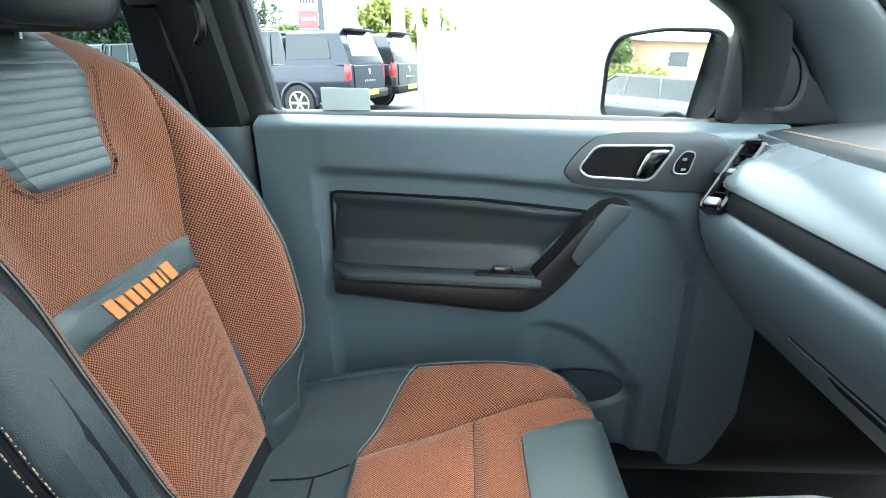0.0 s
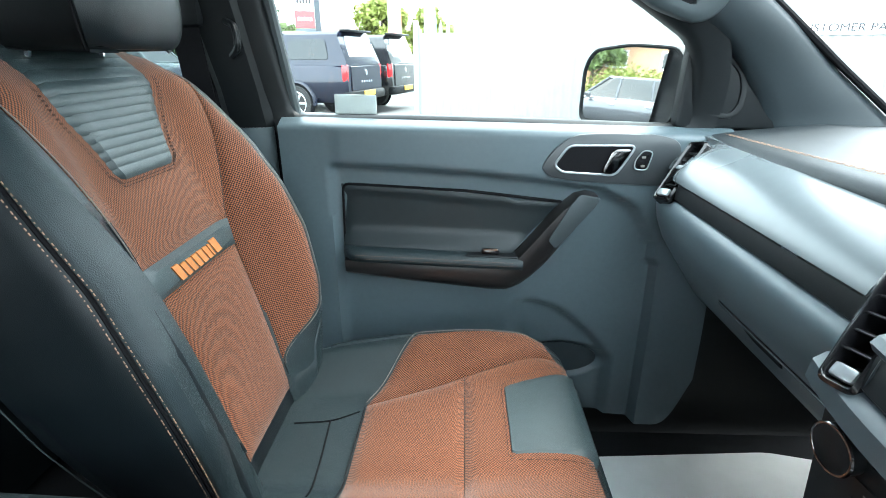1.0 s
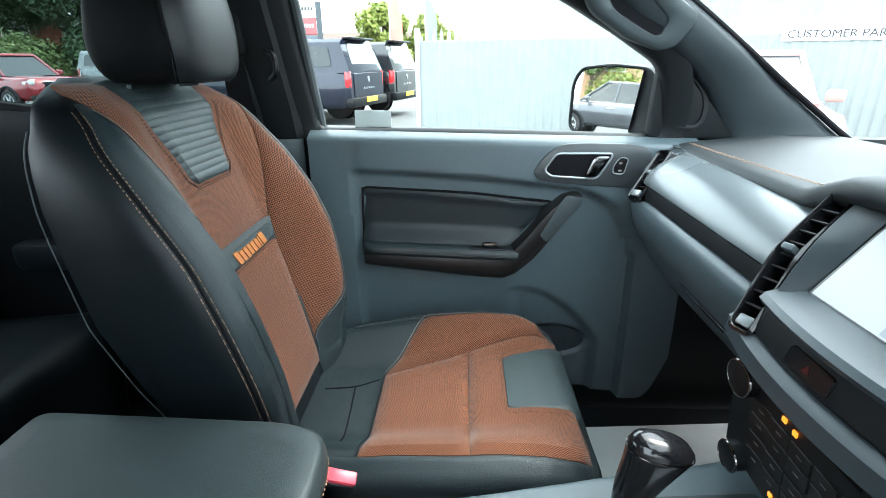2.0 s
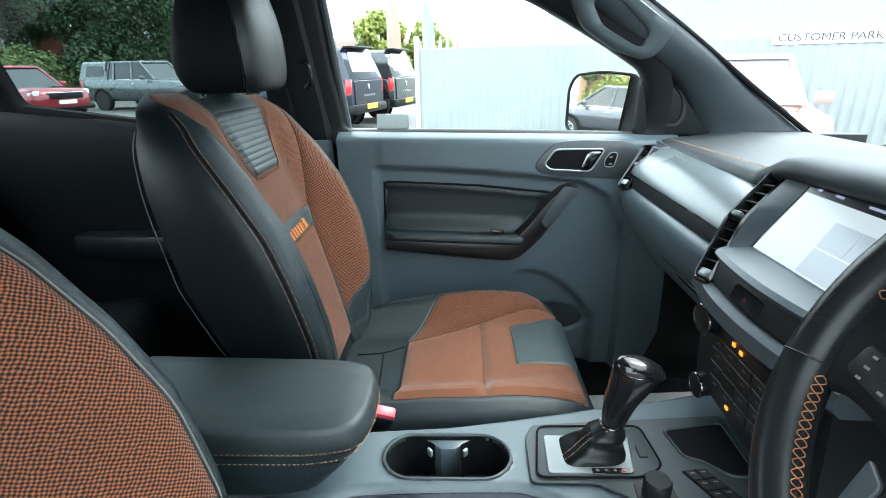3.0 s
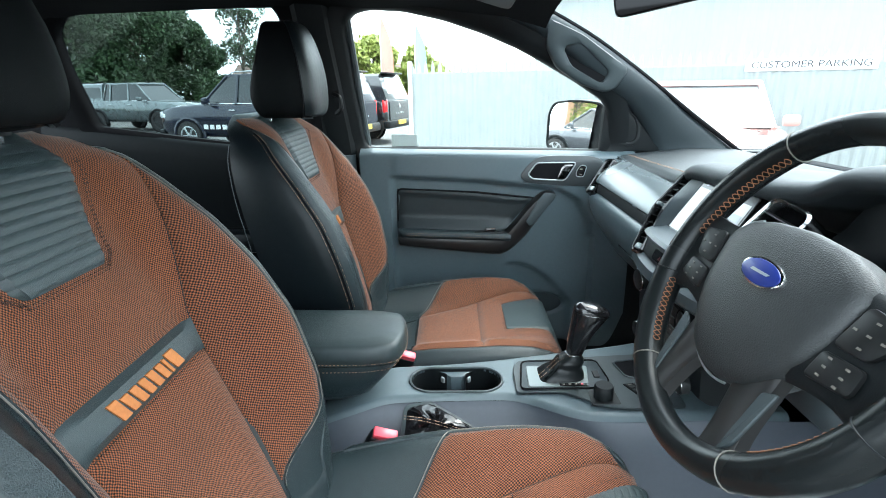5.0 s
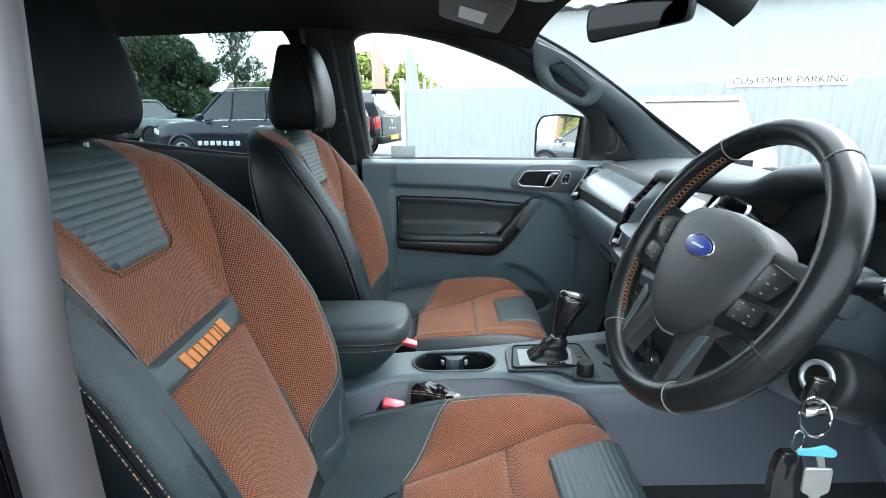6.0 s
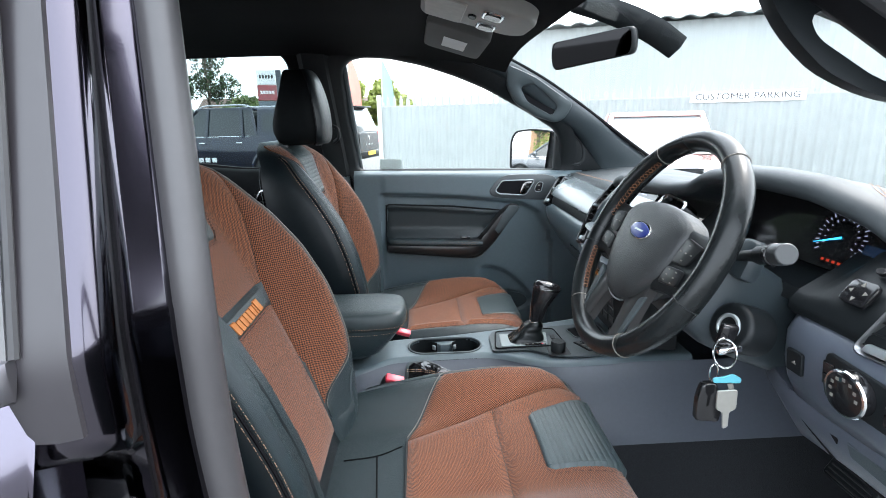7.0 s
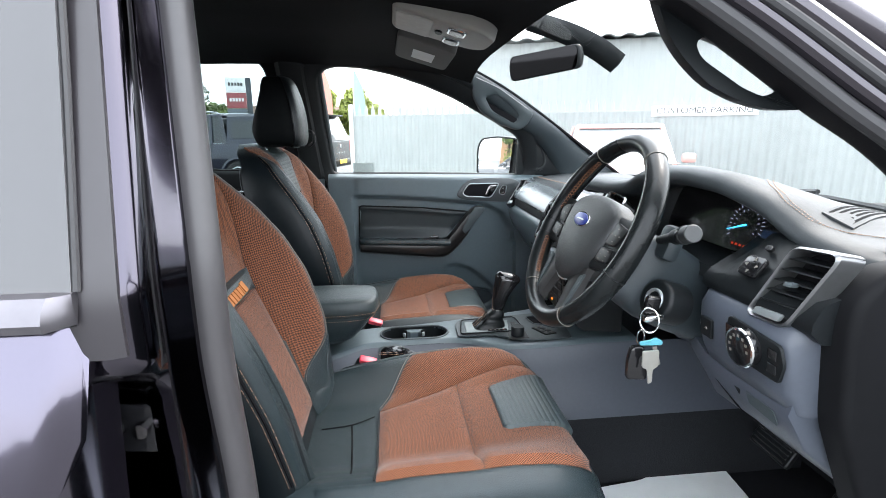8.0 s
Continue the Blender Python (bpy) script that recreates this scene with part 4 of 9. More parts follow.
def front_seat(label, ribbed):
    s = thing("front_seat", label, "car seat", "front seats")
    # leather bodies
    bm = bmesh.new()
    loft(bm, [seat_ring(z) for z in (0.76, 0.80, 0.85, 0.90, 0.95, 1.0, 1.05, 1.1, 1.15, 1.2, 1.24, 1.27, 1.29, 1.305, 1.318, 1.328, 1.336, 1.342, 1.346)])
    back = part("backrest", bm, M_LEATHER, s, "black leather backrest shell", 60)
    bm = bmesh.new()
    loft(bm, [cush_ring(x) for x in (-0.36, -0.3, -0.25, -0.2, -0.15, -0.1, -0.05, 0, 0.05, 0.1, 0.14, 0.17, 0.185, 0.195, 0.203, 0.21, 0.216, 0.22)])
    cushion = part("cushion", bm, M_LEATHER_T, s, "dark teal leather seat cushion", 60)
    # woven panels of the backrest
    seam = lambda z: soft_curve(z, BACK_SEAM)
    part("lower_panel", sheet(lambda z, t: back_front(t * (seam(z) - 0.0006), z), frange(0.80, 1.054, 24), frange(-1, 1, 17), 0.006, 0.02), M_ORANGE, back, "orange woven panel")
    part("upper_panel", sheet(lambda z, t: back_front(t * (seam(z) - 0.0006), z), frange(1.093, 1.340, 28), frange(-1, 1, 21), 0.006, 0.02), M_ORANGE, back, "orange woven panel")
    for sg in (1, -1):
        part("bolster", sheet(lambda z, t: back_front(sg * lerp(seam(z) + 0.0006, back_edge(z, sg), t), z), frange(0.842, 1.312, 44), frange(0, 1, 12), 0.005, 0.015), M_ORANGE2, back, "dark orange mesh bolster")
        if sg > 0:
            part("corner_leather", sheet(lambda z, t: back_front(sg * lerp(seam(z) - 0.004, soft_curve(z, BACK_HW) - 0.004, t), z), frange(0.765, 0.95, 12), frange(0, 1, 10), 0.0022, 0.002), M_LEATHER_T, back, "grained dark teal leather at the foot of the backrest")
        part("welt", sheet(lambda z, t: back_welt(z, t, sg), frange(0.766, 1.318, 50), frange(0, 1, 13), 0.0035, 0.006, out=(0.6, sg, 0.1)), M_LEATHER_T, back, "grained dark teal leather border")
    part("badge_band", sheet(lambda z, t: back_front(t * (seam(z) + 0.001), z), frange(1.0535, 1.094, 6), frange(-1, 1, 15), 0.009, 0.004), M_LEATHER_G, back, "grey leather band across the backrest")
    thread("band_stitching", [back_front(v, 1.0565) + Vector((0.0092, 0, 0)) for v in frange(-0.104, 0.104, 40)], back, M_PLASTIC_B, "dark seam thread", length=0.004, gap=0.002, radius=0.0006)
    # quilted shoulder pad
    pad_w = lambda z: lerp(0.066, 0.106, smooth((z - 1.195) / 0.12)) - 0.014 * (1 - smooth((z - 1.188) / 0.016))

    def quilt(z, t):
        p = back_front(t * pad_w(z), z)
        p.x += 0.0030 * abs(math.sin((z - 1.195) / 0.0105 * math.pi)) ** 0.5
        return p
    part("shoulder_pad", sheet(quilt, frange(1.192, 1.339, 136), frange(-1, 1, 13), 0.009, 0.006, 0.0), M_LEATHER_G, back, "ribbed grey leather shoulder pad")
    lift = Vector((0.0075, 0, 0))
    for off in (0.003, 0.0065):
        thread("pad_stitching", [back_front(-pad_w(z) - off, z) + lift for z in frange(1.335, 1.192, 60)] + [back_front(t, 1.192 - off) + lift for t in frange(-0.055, 0.055, 20)] + [back_front(pad_w(z) + off, z) + lift for z in frange(1.192, 1.335, 60)], back, M_BROWN, "dark brown seam thread", length=0.004, gap=0.002, radius=0.0007)
    # plain slanted strokes in place of the embroidered name
    for k, (a, wd, tall) in enumerate(((0.0, 0.0185, 1.1), (0.021, 0.0050, 0.95), (0.0285, 0.0115, 0.95), (0.0425, 0.0125, 0.95), (0.0575, 0.0115, 0.95), (0.0715, 0.0120, 0.95), (0.0860, 0.0120, 0.95), (0.1005, 0.0145, 1.1))):
        bm = bmesh.new()
        y0, z0 = 0.058 - a, 1.0640
        z1 = z0 + 0.0185 * tall
        q = [(y0, z0), (y0 - wd * 0.82, z0), (y0 - wd - 0.005, z1), (y0 - wd * 0.1 - 0.005, z1)]
        f = [bm.verts.new(back_front(y, z) + Vector((0.0118, 0, 0))) for y, z in q]
        g = [bm.verts.new(back_front(y, z) + Vector((0.0075, 0, 0))) for y, z in q]
        bm.faces.new(f)
        for c in range(4):
            bm.faces.new((f[c], g[c], g[(c + 1) % 4], f[(c + 1) % 4]))
        part("embroidery", bm, M_STITCH_O, back, "orange embroidered stroke")
    # woven panels of the cushion: the mesh reaches the border on the inner side, a bolster rises on the other
    cs = lambda x: soft_curve(x, CUSH_SEAM)
    near = lambda x: -(soft_curve(x, CUSH_HW) - 0.010)
    part("seat_panel", sheet(lambda x, t: cush_top(x, lerp(near(x), cs(x) - 0.0006, t)), frange(-0.150, 0.0125, 18), frange(0, 1, 25), 0.008, 0.018, flow=(0.95, 0, -0.3)), M_ORANGE, cushion, "orange woven seat panel")
    part("thigh_panel", sheet(lambda x, t: cush_top(x, lerp(near(x), cs(x) - 0.0006, t)), frange(0.0135, 0.198, 22), frange(0, 1, 25), 0.008, 0.018, flow=(0.95, 0, -0.3)), M_ORANGE, cushion, "orange woven front panel")

    # the mesh starts on a slant behind, where a leather wing runs down to the backrest
    def wing(s, t):
        x = lerp(-0.150 + 0.075 * t, 0.180 - 0.02 * t, s)
        return cush_top(x, lerp(cs(x) + 0.0006, max(cs(x) + 0.004, soft_curve(x, CUSH_HW) - 0.010), t))
    part("side_bolster", sheet(wing, frange(0, 1, 34), frange(0, 1, 10), 0.006, 0.012, flow=(0.95, 0, -0.3)), M_ORANGE2, cushion, "dark orange mesh bolster")
    bm = bmesh.new()
    tube(bm, [wing(0, t) + Vector((-0.003, 0, 0.003)) for t in frange(0.02, 1, 12)] + [wing(s, 1) + Vector((0, 0.003, 0.003)) for s in frange(0.03, 1, 30)], 0.0009, 6)
    part("seam_piping", bm, M_PIPING, cushion, "thin pale seam piping")
    bm = bmesh.new()
    tube(bm, [cush_top(-0.1525, v) + Vector((0, 0, 0.003)) for v in frange(0.058, near(-0.15), 16)], 0.0013, 6)
    part("seam_piping", bm, M_PLASTIC_B, cushion, "dark seam piping")
    for run in ([(-0.262, 0.026), (-0.204, 0.031), (-0.160, 0.052)], [(-0.204, 0.031), (-0.198, -0.050), (-0.194, -0.135)]):
        bm = bmesh.new()
        tube(bm, [cush_top(p.x, p.y) - Vector((0, 0, 0.0012)) for p in smooth_path([(x, v, 0) for x, v in run], 8)], 0.0014, 6)
        part("leather_seam", bm, M_LINER, cushion, "dark sunk seam")
    for sg in (1, -1):
        bm = bmesh.new()
        tube(bm, [back_front(sg * (back_edge(z, sg) + 0.001), z) + Vector((0.003, 0, 0)) for z in frange(0.842, 1.312, 50)], 0.0008, 6)
        part("seam_piping", bm, M_PIPING, back, "thin pale seam piping")

    def thigh(x, t):
        inset = 0.012 * max(0.0, 1 - (x - 0.075) / 0.012) ** 2
        p = cush_top(x, lerp(-0.078 + inset, lerp(0.092, 0.145, (x - 0.075) / 0.125) - inset, t))
        if ribbed:
            p.z += 0.0024 * abs(math.sin((x - 0.075) / 0.0095 * math.pi)) ** 0.5
        return p
    part("thigh_pad", sheet(thigh, frange(0.076, 0.200, 92 if ribbed else 26), frange(0, 1, 15), 0.0105, 0.006, 0.0), M_LEATHER_G, cushion, "ribbed grey leather pad" if ribbed else "smooth grey leather pad")
    edge = [cush_top(x, -0.0805) for x in frange(0.198, 0.084, 20)] + [cush_top(0.0745, v) for v in frange(-0.070, 0.084, 24)] + [cush_top(x, lerp(0.0945, 0.148, (x - 0.075) / 0.125)) for x in frange(0.082, 0.198, 20)]
    thread("pad_stitching", [p + Vector((0, 0, 0.0088)) for p in edge], cushion, M_BROWN, "dark brown seam thread", length=0.004, gap=0.002, radius=0.0006)
    # leather borders and twin stitching along the edges
    for sg in (1, -1):
        for t in (0.90, 1.0):
            thread("stitching", [back_welt(z, t, sg) + Vector((-0.007 * (t > 0.95), sg * 0.0042, 0)) for z in frange(0.82, 1.312, 70)], back, M_STITCH, "tan stitching", length=0.005, gap=0.0016, radius=0.0006)
        bm = bmesh.new()
        tube(bm, [back_welt(z, 1.0, sg) + Vector((-0.003, sg * 0.001, 0)) for z in frange(0.82, 1.312, 50)], 0.0022, 6)
        part("piping", bm, M_LINER, back, "dark welt seam")
        bm = bmesh.new()
        tube(bm, [Vector((-0.374 - 0.30 * (z - 1.095) - 0.05 * smooth((z - 1.29) / 0.07) - soft_curve(z, BACK_DEPTH) * 0.94, sg * (soft_curve(z, BACK_HW) + 0.017), z)) for z in frange(0.80, 1.29, 40)], 0.0009, 6)
        part("flank_piping", bm, M_TRIM, back, "thin piping at the back of the flank")
        part("cushion_welt", sheet(lambda x, t: cush_welt(x, t, sg), frange(-0.24, 0.200, 44), frange(0, 1, 10), 0.0035, 0.006, out=(0, sg, 0.6)), M_LEATHER_T, cushion, "grained dark teal leather border")
        for dz, dy in ((-0.004, 0.0045), (-0.016, 0.0025)):
            thread("stitching", [cush_welt(x, 1.0, sg) + Vector((0, sg * dy, dz)) for x in frange(-0.22, 0.198, 60)], cushion, M_STITCH, "tan stitching", length=0.005, gap=0.0016, radius=0.0006)
        bm = bmesh.new()
        tube(bm, [cush_welt(x, 1.0, sg) + Vector((0, sg * 0.001, -0.009)) for x in frange(-0.22, 0.198, 40)], 0.0022, 6)
        part("piping", bm, M_LINER, cushion, "dark welt seam")
    for dz in (0.738, 0.750):
        thread("stitching", [(0.2205, v, dz) for v in frange(-0.14, 0.14, 30)], cushion, M_STITCH, "tan stitching", length=0.005, gap=0.0016, radius=0.0006)
    # head restraint: a flat-sided cushion, shade in its leather's colour; passenger's front panel paler
    def head_ring(a, grow=0.0):
        z = 1.437 + (0.102 + grow) * math.copysign(abs(math.sin(a)) ** 0.62, math.sin(a))
        c = abs(math.cos(a)) ** 0.26
        xc = -0.440 - 0.08 * (z - 1.435)
        hw, hd = (0.106 + grow) * (0.80 + 0.20 * smooth((1.56 - z) / 0.15)) * c, (0.066 + grow) * (0.74 + 0.26 * smooth((1.58 - z) / 0.16)) * c
        return z, xc, hw, hd
    bm = bmesh.new()
    rings = []
    for k in range(17):
        z, xc, hw, hd = head_ring(-math.pi / 2 + math.pi * k / 16)
        ring = []
        for j in range(36):
            b = 2 * math.pi * j / 36
            cx, sy = math.cos(b), math.sin(b)
            ring.append(Vector((xc + hd * math.copysign(abs(cx) ** 0.42, cx) + 0.062 * max(0.0, -cx) * smooth((z - 1.37) / 0.17) + 0.014 * max(0.0, cx) * (1 - abs(sy) ** 3), hw * math.copysign(abs(sy) ** 0.36, sy), z)))
        rings.append(ring)
    loft(bm, rings)
    head = part("head_restraint", bm, M_LEATHER_H, s, "black leather head restraint", 60)

    def face(a, t):
        z, xc, hw, hd = head_ring(a, 0.001)
        v = t * 0.93
        return Vector((xc + hd * 0.985 + 0.014 * (1 - abs(v) ** 3) - 0.010 * abs(v) ** 8, v * hw, z))
    # The driver's panel takes the shade-darkened leather, the passenger's the plain one.
    part("face_panel", sheet(face, frange(-1.25, 1.32, 30), frange(-1, 1, 19), 0.002, 0.004), M_LEATHER_H if ribbed else M_LEATHER, head, "dark grey leather front panel")
    for sg in (1, -1):
        bm = bmesh.new()
        tube(bm, [face(a, sg * 1.012) + Vector((-0.002, sg * 0.001, 0)) for a in frange(-1.25, 1.32, 40)], 0.0016, 6)
        part("head_seam", bm, M_LINER, head, "dark side seam")
    for v in (-0.06, 0.06):
        bm = bmesh.new()
        tube(bm, [(-0.475, v, 1.30), (-0.462, v, 1.36)], 0.006, 10)
        part("post", bm, M_CHROME, s, "chrome head restraint post")
        bm = bmesh.new()
        tube(bm, [(-0.472, v, 1.338), (-0.470, v, 1.352)], 0.016, 14)
        part("collar", bm, M_PLASTIC_B, s)
    bm = bmesh.new()
    rbox(bm, (0.46, 0.40, 0.10), pose(-0.08, 0, 0.60), 0.02)
    part("seat_base", bm, M_PLASTIC_B, s)
    for v in (-0.19, 0.19):
        bm = bmesh.new()
        rbox(bm, (0.5, 0.05, 0.14), pose(-0.06, v, 0.50), 0.01)
        part("seat_rail", bm, M_PLASTIC_B, s)
    return s


seat_l = front_seat("black leather and orange mesh bucket seat beside the closed door", False)
seat_l.location = (0, 0.385, 0)
seat_r = front_seat("raised black leather and orange mesh driver seat behind the wheel", True)
seat_r.location = (0.012, -0.387, 0.045)
# the driver's backrest leans further back
hinge = Matrix.Translation((-0.27, 0, 0.80)) @ Matrix.Rotation(radians(-7), 4, "Y") @ Matrix.Translation((0.27, 0, -0.80))
for ob in seat_r.children:
    if ob.name.split(".")[0] in ("backrest", "head_restraint", "post", "collar"):
        ob.matrix_basis = (Matrix.Translation((-0.030, 0, 0)) if ob.name.startswith("head") else Matrix()) @ hinge
# ---- dashboard ----
dash = thing("dashboard", "dark grey soft-touch dashboard with orange stitching and air vents", "dashboard")
BROW = [(-0.72, 1.205, 0.53), (-0.66, 1.220, 0.495), (-0.60, 1.238, 0.475), (-0.545, 1.282, 0.45), (-0.47, 1.308, 0.425), (-0.39, 1.313, 0.415), (-0.30, 1.310, 0.415), (-0.22, 1.298, 0.42), (-0.175, 1.272, 0.415), (-0.13, 1.264, 0.398), (0.0, 1.262, 0.385), (0.10, 1.258, 0.388), (0.145, 1.250, 0.398), (0.19, 1.234, 0.412), (0.25, 1.212, 0.425), (0.40, 1.207, 0.43), (0.58, 1.203, 0.432), (0.66, 1.201, 0.436), (0.72, 1.198, 0.445)]


def brow(y):
    e = 0.012
    return tuple((curve(y - e, [(b[0], b[k]) for b in BROW]) + curve(y + e, [(b[0], b[k]) for b in BROW]) + 2 * curve(y, [(b[0], b[k]) for b in BROW])) / 4 for k in (1, 2))


bm = bmesh.new()
rings = []
for y in frange(-0.72, 0.72, 97):
    z, x = brow(y)
    hood = smooth((y + 0.62) / 0.1) * smooth((-0.17 - y) / 0.06)
    back = lerp(x + 0.06, 0.56, hood)
    rings.append([Vector(p) for p in ((1.0, y, 1.12), (0.96, y, 1.172), (0.80, y, lerp(1.195, z, 0.12) + 0.012), (0.65, y, lerp(1.205, z, 0.40) + 0.010), (0.54, y, lerp(1.2, z, 0.8) + 0.004), (x + 0.04, y, z), (x + 0.014, y, z - 0.003), (x + 0.003, y, z - 0.010), (x, y, z - 0.020), (x + 0.003, y, z - 0.028), (x + 0.014, y, z - 0.034), (back, y, z - 0.04), (0.62, y, z - 0.07), (1.0, y, 1.0))])
loft(bm, rings)
part("top_pad", bm, M_DASH, dash, "grey grained top pad", 60)


for dx in (0.028, 0.034):
    thread("pad_stitching", [(brow(y)[1] + dx, y, brow(y)[0] + 0.0005) for y in frange(0.20, 0.68, 60)], dash, M_STITCH, "orange seam stitching", length=0.006, gap=0.0016, radius=0.00065)


def pad_z(x, y):
    """Height of the top pad."""
    z, xf = brow(y)
    return curve(x, [(xf, z - 0.02), (xf + 0.014, z - 0.003), (xf + 0.04, z), (0.54, lerp(1.2, z, 0.8) + 0.004), (0.65, lerp(1.205, z, 0.40) + 0.010), (0.80, lerp(1.195, z, 0.12) + 0.012), (0.96, 1.172)])


for off in (0.0, 0.008):
    pts = [(p.x + off, p.y - off * 0.4, pad_z(p.x + off, p.y - off * 0.4) + 0.001) for p in smooth_path([(0.575, -0.40, 0), (0.50, -0.50, 0), (0.484, -0.548, 0), (0.493, -0.572, 0), (0.508, -0.593, 0), (0.535, -0.608, 0), (0.580, -0.628, 0), (0.63, -0.655, 0)], 12)]
    thread("pad_stitching", pts, dash, M_STITCH, "orange seam stitching", length=0.005, gap=0.0016, radius=0.0006)

# passenger side: satin panel, black band under it, lower dash
bm = bmesh.new()
rings = []
for y in frange(0.16, 0.70, 26):
    e = 0.03 * smooth((y - 0.58) / 0.08)
    rings.append([Vector(p) for p in ((0.50, y, 1.197), (0.44, y, 1.194), (0.412 + e, y, 1.188), (0.393 + e, y, 1.180), (0.376 + e, y, 1.169), (0.362 + e, y, 1.156), (0.354 + e, y, 1.145), (0.351 + e, y, 1.138), (0.354 + e, y, 1.134), (0.366 + e, y, 1.131), (0.50, y, 1.13))])
loft(bm, rings)
part("satin_panel", bm, M_PANEL, dash, "satin grey panel", 60)
bm = bmesh.new()
rings = []
for y in frange(0.14, 0.70, 20):
    e = 0.03 * smooth((y - 0.58) / 0.08)
    rings.append([Vector(p) for p in ((0.50, y, 1.134), (0.360 + e, y, 1.134), (0.355 + e, y, 1.122), (0.353 + e, y, 1.109), (0.360 + e, y, 1.104), (0.50, y, 1.10))])
loft(bm, rings)
part("dark_band", bm, M_PLASTIC_B, dash, "black band below the satin panel", 60)
bm = bmesh.new()
rings = []
for y in frange(0.13, 0.715, 30):
    e = 0.03 * smooth((y - 0.60) / 0.11)
    rings.append([Vector(p) for p in ((0.50, y, 1.112), (0.366 + e, y, 1.109), (0.352 + e, y, 1.105), (0.344 + e, y, 1.096), (0.342 + e, y, 1.082), (0.347 + e, y, 1.058), (0.359 + e, y, 1.03), (0.379 + e, y, 1.00), (0.400 + e, y, 0.970), (0.419 + e, y, 0.943), (0.434 + e, y, 0.922), (0.455 + e, y, 0.910), (0.56, y, 0.905), (0.72, y, 0.95))])
loft(bm, rings)
part("lower_dash", bm, M_PLASTIC, dash, "grey plastic lower dashboard", 60)
GLOVE = [(0.381, 0.430, 0.998), (0.382, 0.40, 0.996), (0.382, 0.16, 0.996)]
bm = bmesh.new()
tube(bm, smooth_path(GLOVE, 6), 0.0018, 6)
lid = part("glovebox_seam", bm, M_LINER, dash, "dark seam above the glovebox lid")
bm = bmesh.new()
tube(bm, [(x - 0.0015, y, z - 0.003) for x, y, z in smooth_path(GLOVE, 6)], 0.0008, 6)
part("seam_lip", bm, M_PANEL, lid, "bright lip of the seam")
bm = bmesh.new()
slab(bm, [(-0.045, 0.0), (0.045, 0.002), (0.034, -0.016), (-0.030, -0.016)], 0.002, facing((0.3905, 0.330, 0.984), (-0.61, 0, 0.79), (0, -1, 0)), 0.0005, 1, 0.006)
part("glovebox_latch", bm, M_LINER, dash, "dark recessed glovebox latch")


def slatted_vent(label, m, wide, tall, count, rim, arc=0.0, tabs=True):
    """A framed air vent. Local x across, y up, z towards the cabin; arc bows it along its height."""
    fit = lambda x, y, h: m @ Vector((x, y, h - arc * (2 * y / tall) ** 2))
    bm = bmesh.new()
    o = []
    for x, y in rounded([(-wide / 2, -tall / 2), (wide / 2, -tall / 2), (wide / 2, 0), (wide / 2, tall / 2), (-wide / 2, tall / 2), (-wide / 2, 0)], min(wide, tall) * 0.22):
        o.append((x, y))
    n = len(o)
    t = 0.006
    prof = [(0, -0.03), (0, 0.003), (0.003, 0.006), (t - 0.002, 0.005), (t, 0.0), (t + 0.001, -0.03)]
    kx, ky = lambda i: (wide - 2 * i) / wide, lambda i: (tall - 2 * i) / tall
    loops = [[bm.verts.new(fit(x * kx(i), y * ky(i), h)) for x, y in o] for i, h in prof]
    for a, b in zip(loops, loops[1:]):
        for i in range(n):
            bm.faces.new((a[i], a[(i + 1) % n], b[(i + 1) % n], b[i]))
    bm.faces.new(loops[-1])
    rim_ob = part("air_vent", bm, rim, dash, label)
    for i in range(count):
        y = lerp(-tall / 2 + t + 0.004, tall / 2 - t - 0.004, (i + 0.5) / count)
        b2 = bmesh.new()
        rbox(b2, (wide - 2 * t + 0.002, 0.0022, 0.020 if wide > 0.05 else 0.013), m @ pose(0, y, -0.008 - arc * (2 * y / tall) ** 2, 20), 0.001, 1)
        part("slat", b2, M_PLASTIC_B, rim_ob)
    b2 = bmesh.new()
    rbox(b2, (wide - 2 * t + 0.004, tall - 2 * t + 0.004, 0.004), m @ pose(0, 0, -0.028 - arc), 0)
    part("vent_back", b2, M_LINER, rim_ob)
    if not tabs:
        return rim_ob
    b2 = bmesh.new()
    rbox(b2, (0.014, 0.008, 0.012), m @ pose(0, 0.004, 0.003), 0.002)
    part("vent_tab", b2, M_PANEL, rim_ob)
    b2 = bmesh.new()
    rbox(b2, (wide * 0.62, 0.013, 0.008), m @ pose(0, -tall / 2 + 0.014, 0.004 - arc), 0.003)
    part("vent_foot", b2, M_SILVER, rim_ob, "bright foot of the vent")
    return rim_ob


CENTRE_VENT = facing((0.357, 0.127, 1.162), (0.105, 0.040, 0.136), (0.30, -1, 0)) @ pose(0, 0, 0.010)
slatted_vent("dark side air vent by the passenger door", facing((0.371, 0.607, 1.148), (0.062, 0.035, 0.085), (0.25, -1, 0)), 0.040, 0.118, 6, M_GLOSS)
slatted_vent("silver-framed driver side air vent", Matrix(((0.0, 0.14, -0.987, 0.418), (-0.998, -0.42, 0.011, -0.667), (0.07, 0.90, 0.159, 1.174), (0, 0, 0, 1))), 0.078, 0.126, 6, mat("driver vent silver", (0.22, 0.225, 0.23), 0.32, metal=0.85))
slatted_vent("gloss-rimmed centre air vent beside the screen", CENTRE_VENT, 0.032, 0.196, 11, M_GLOSS, 0.020)
slatted_vent("chrome-framed centre air vent behind the wheel", facing((0.377, -0.165, 1.1945), (0.030, -0.003, 0.0366), (0.007, -0.084, -0.0135)), 0.078, 0.106, 3, mat("dull chrome", (0.42, 0.43, 0.44), 0.20, metal=1.0), tabs=False)

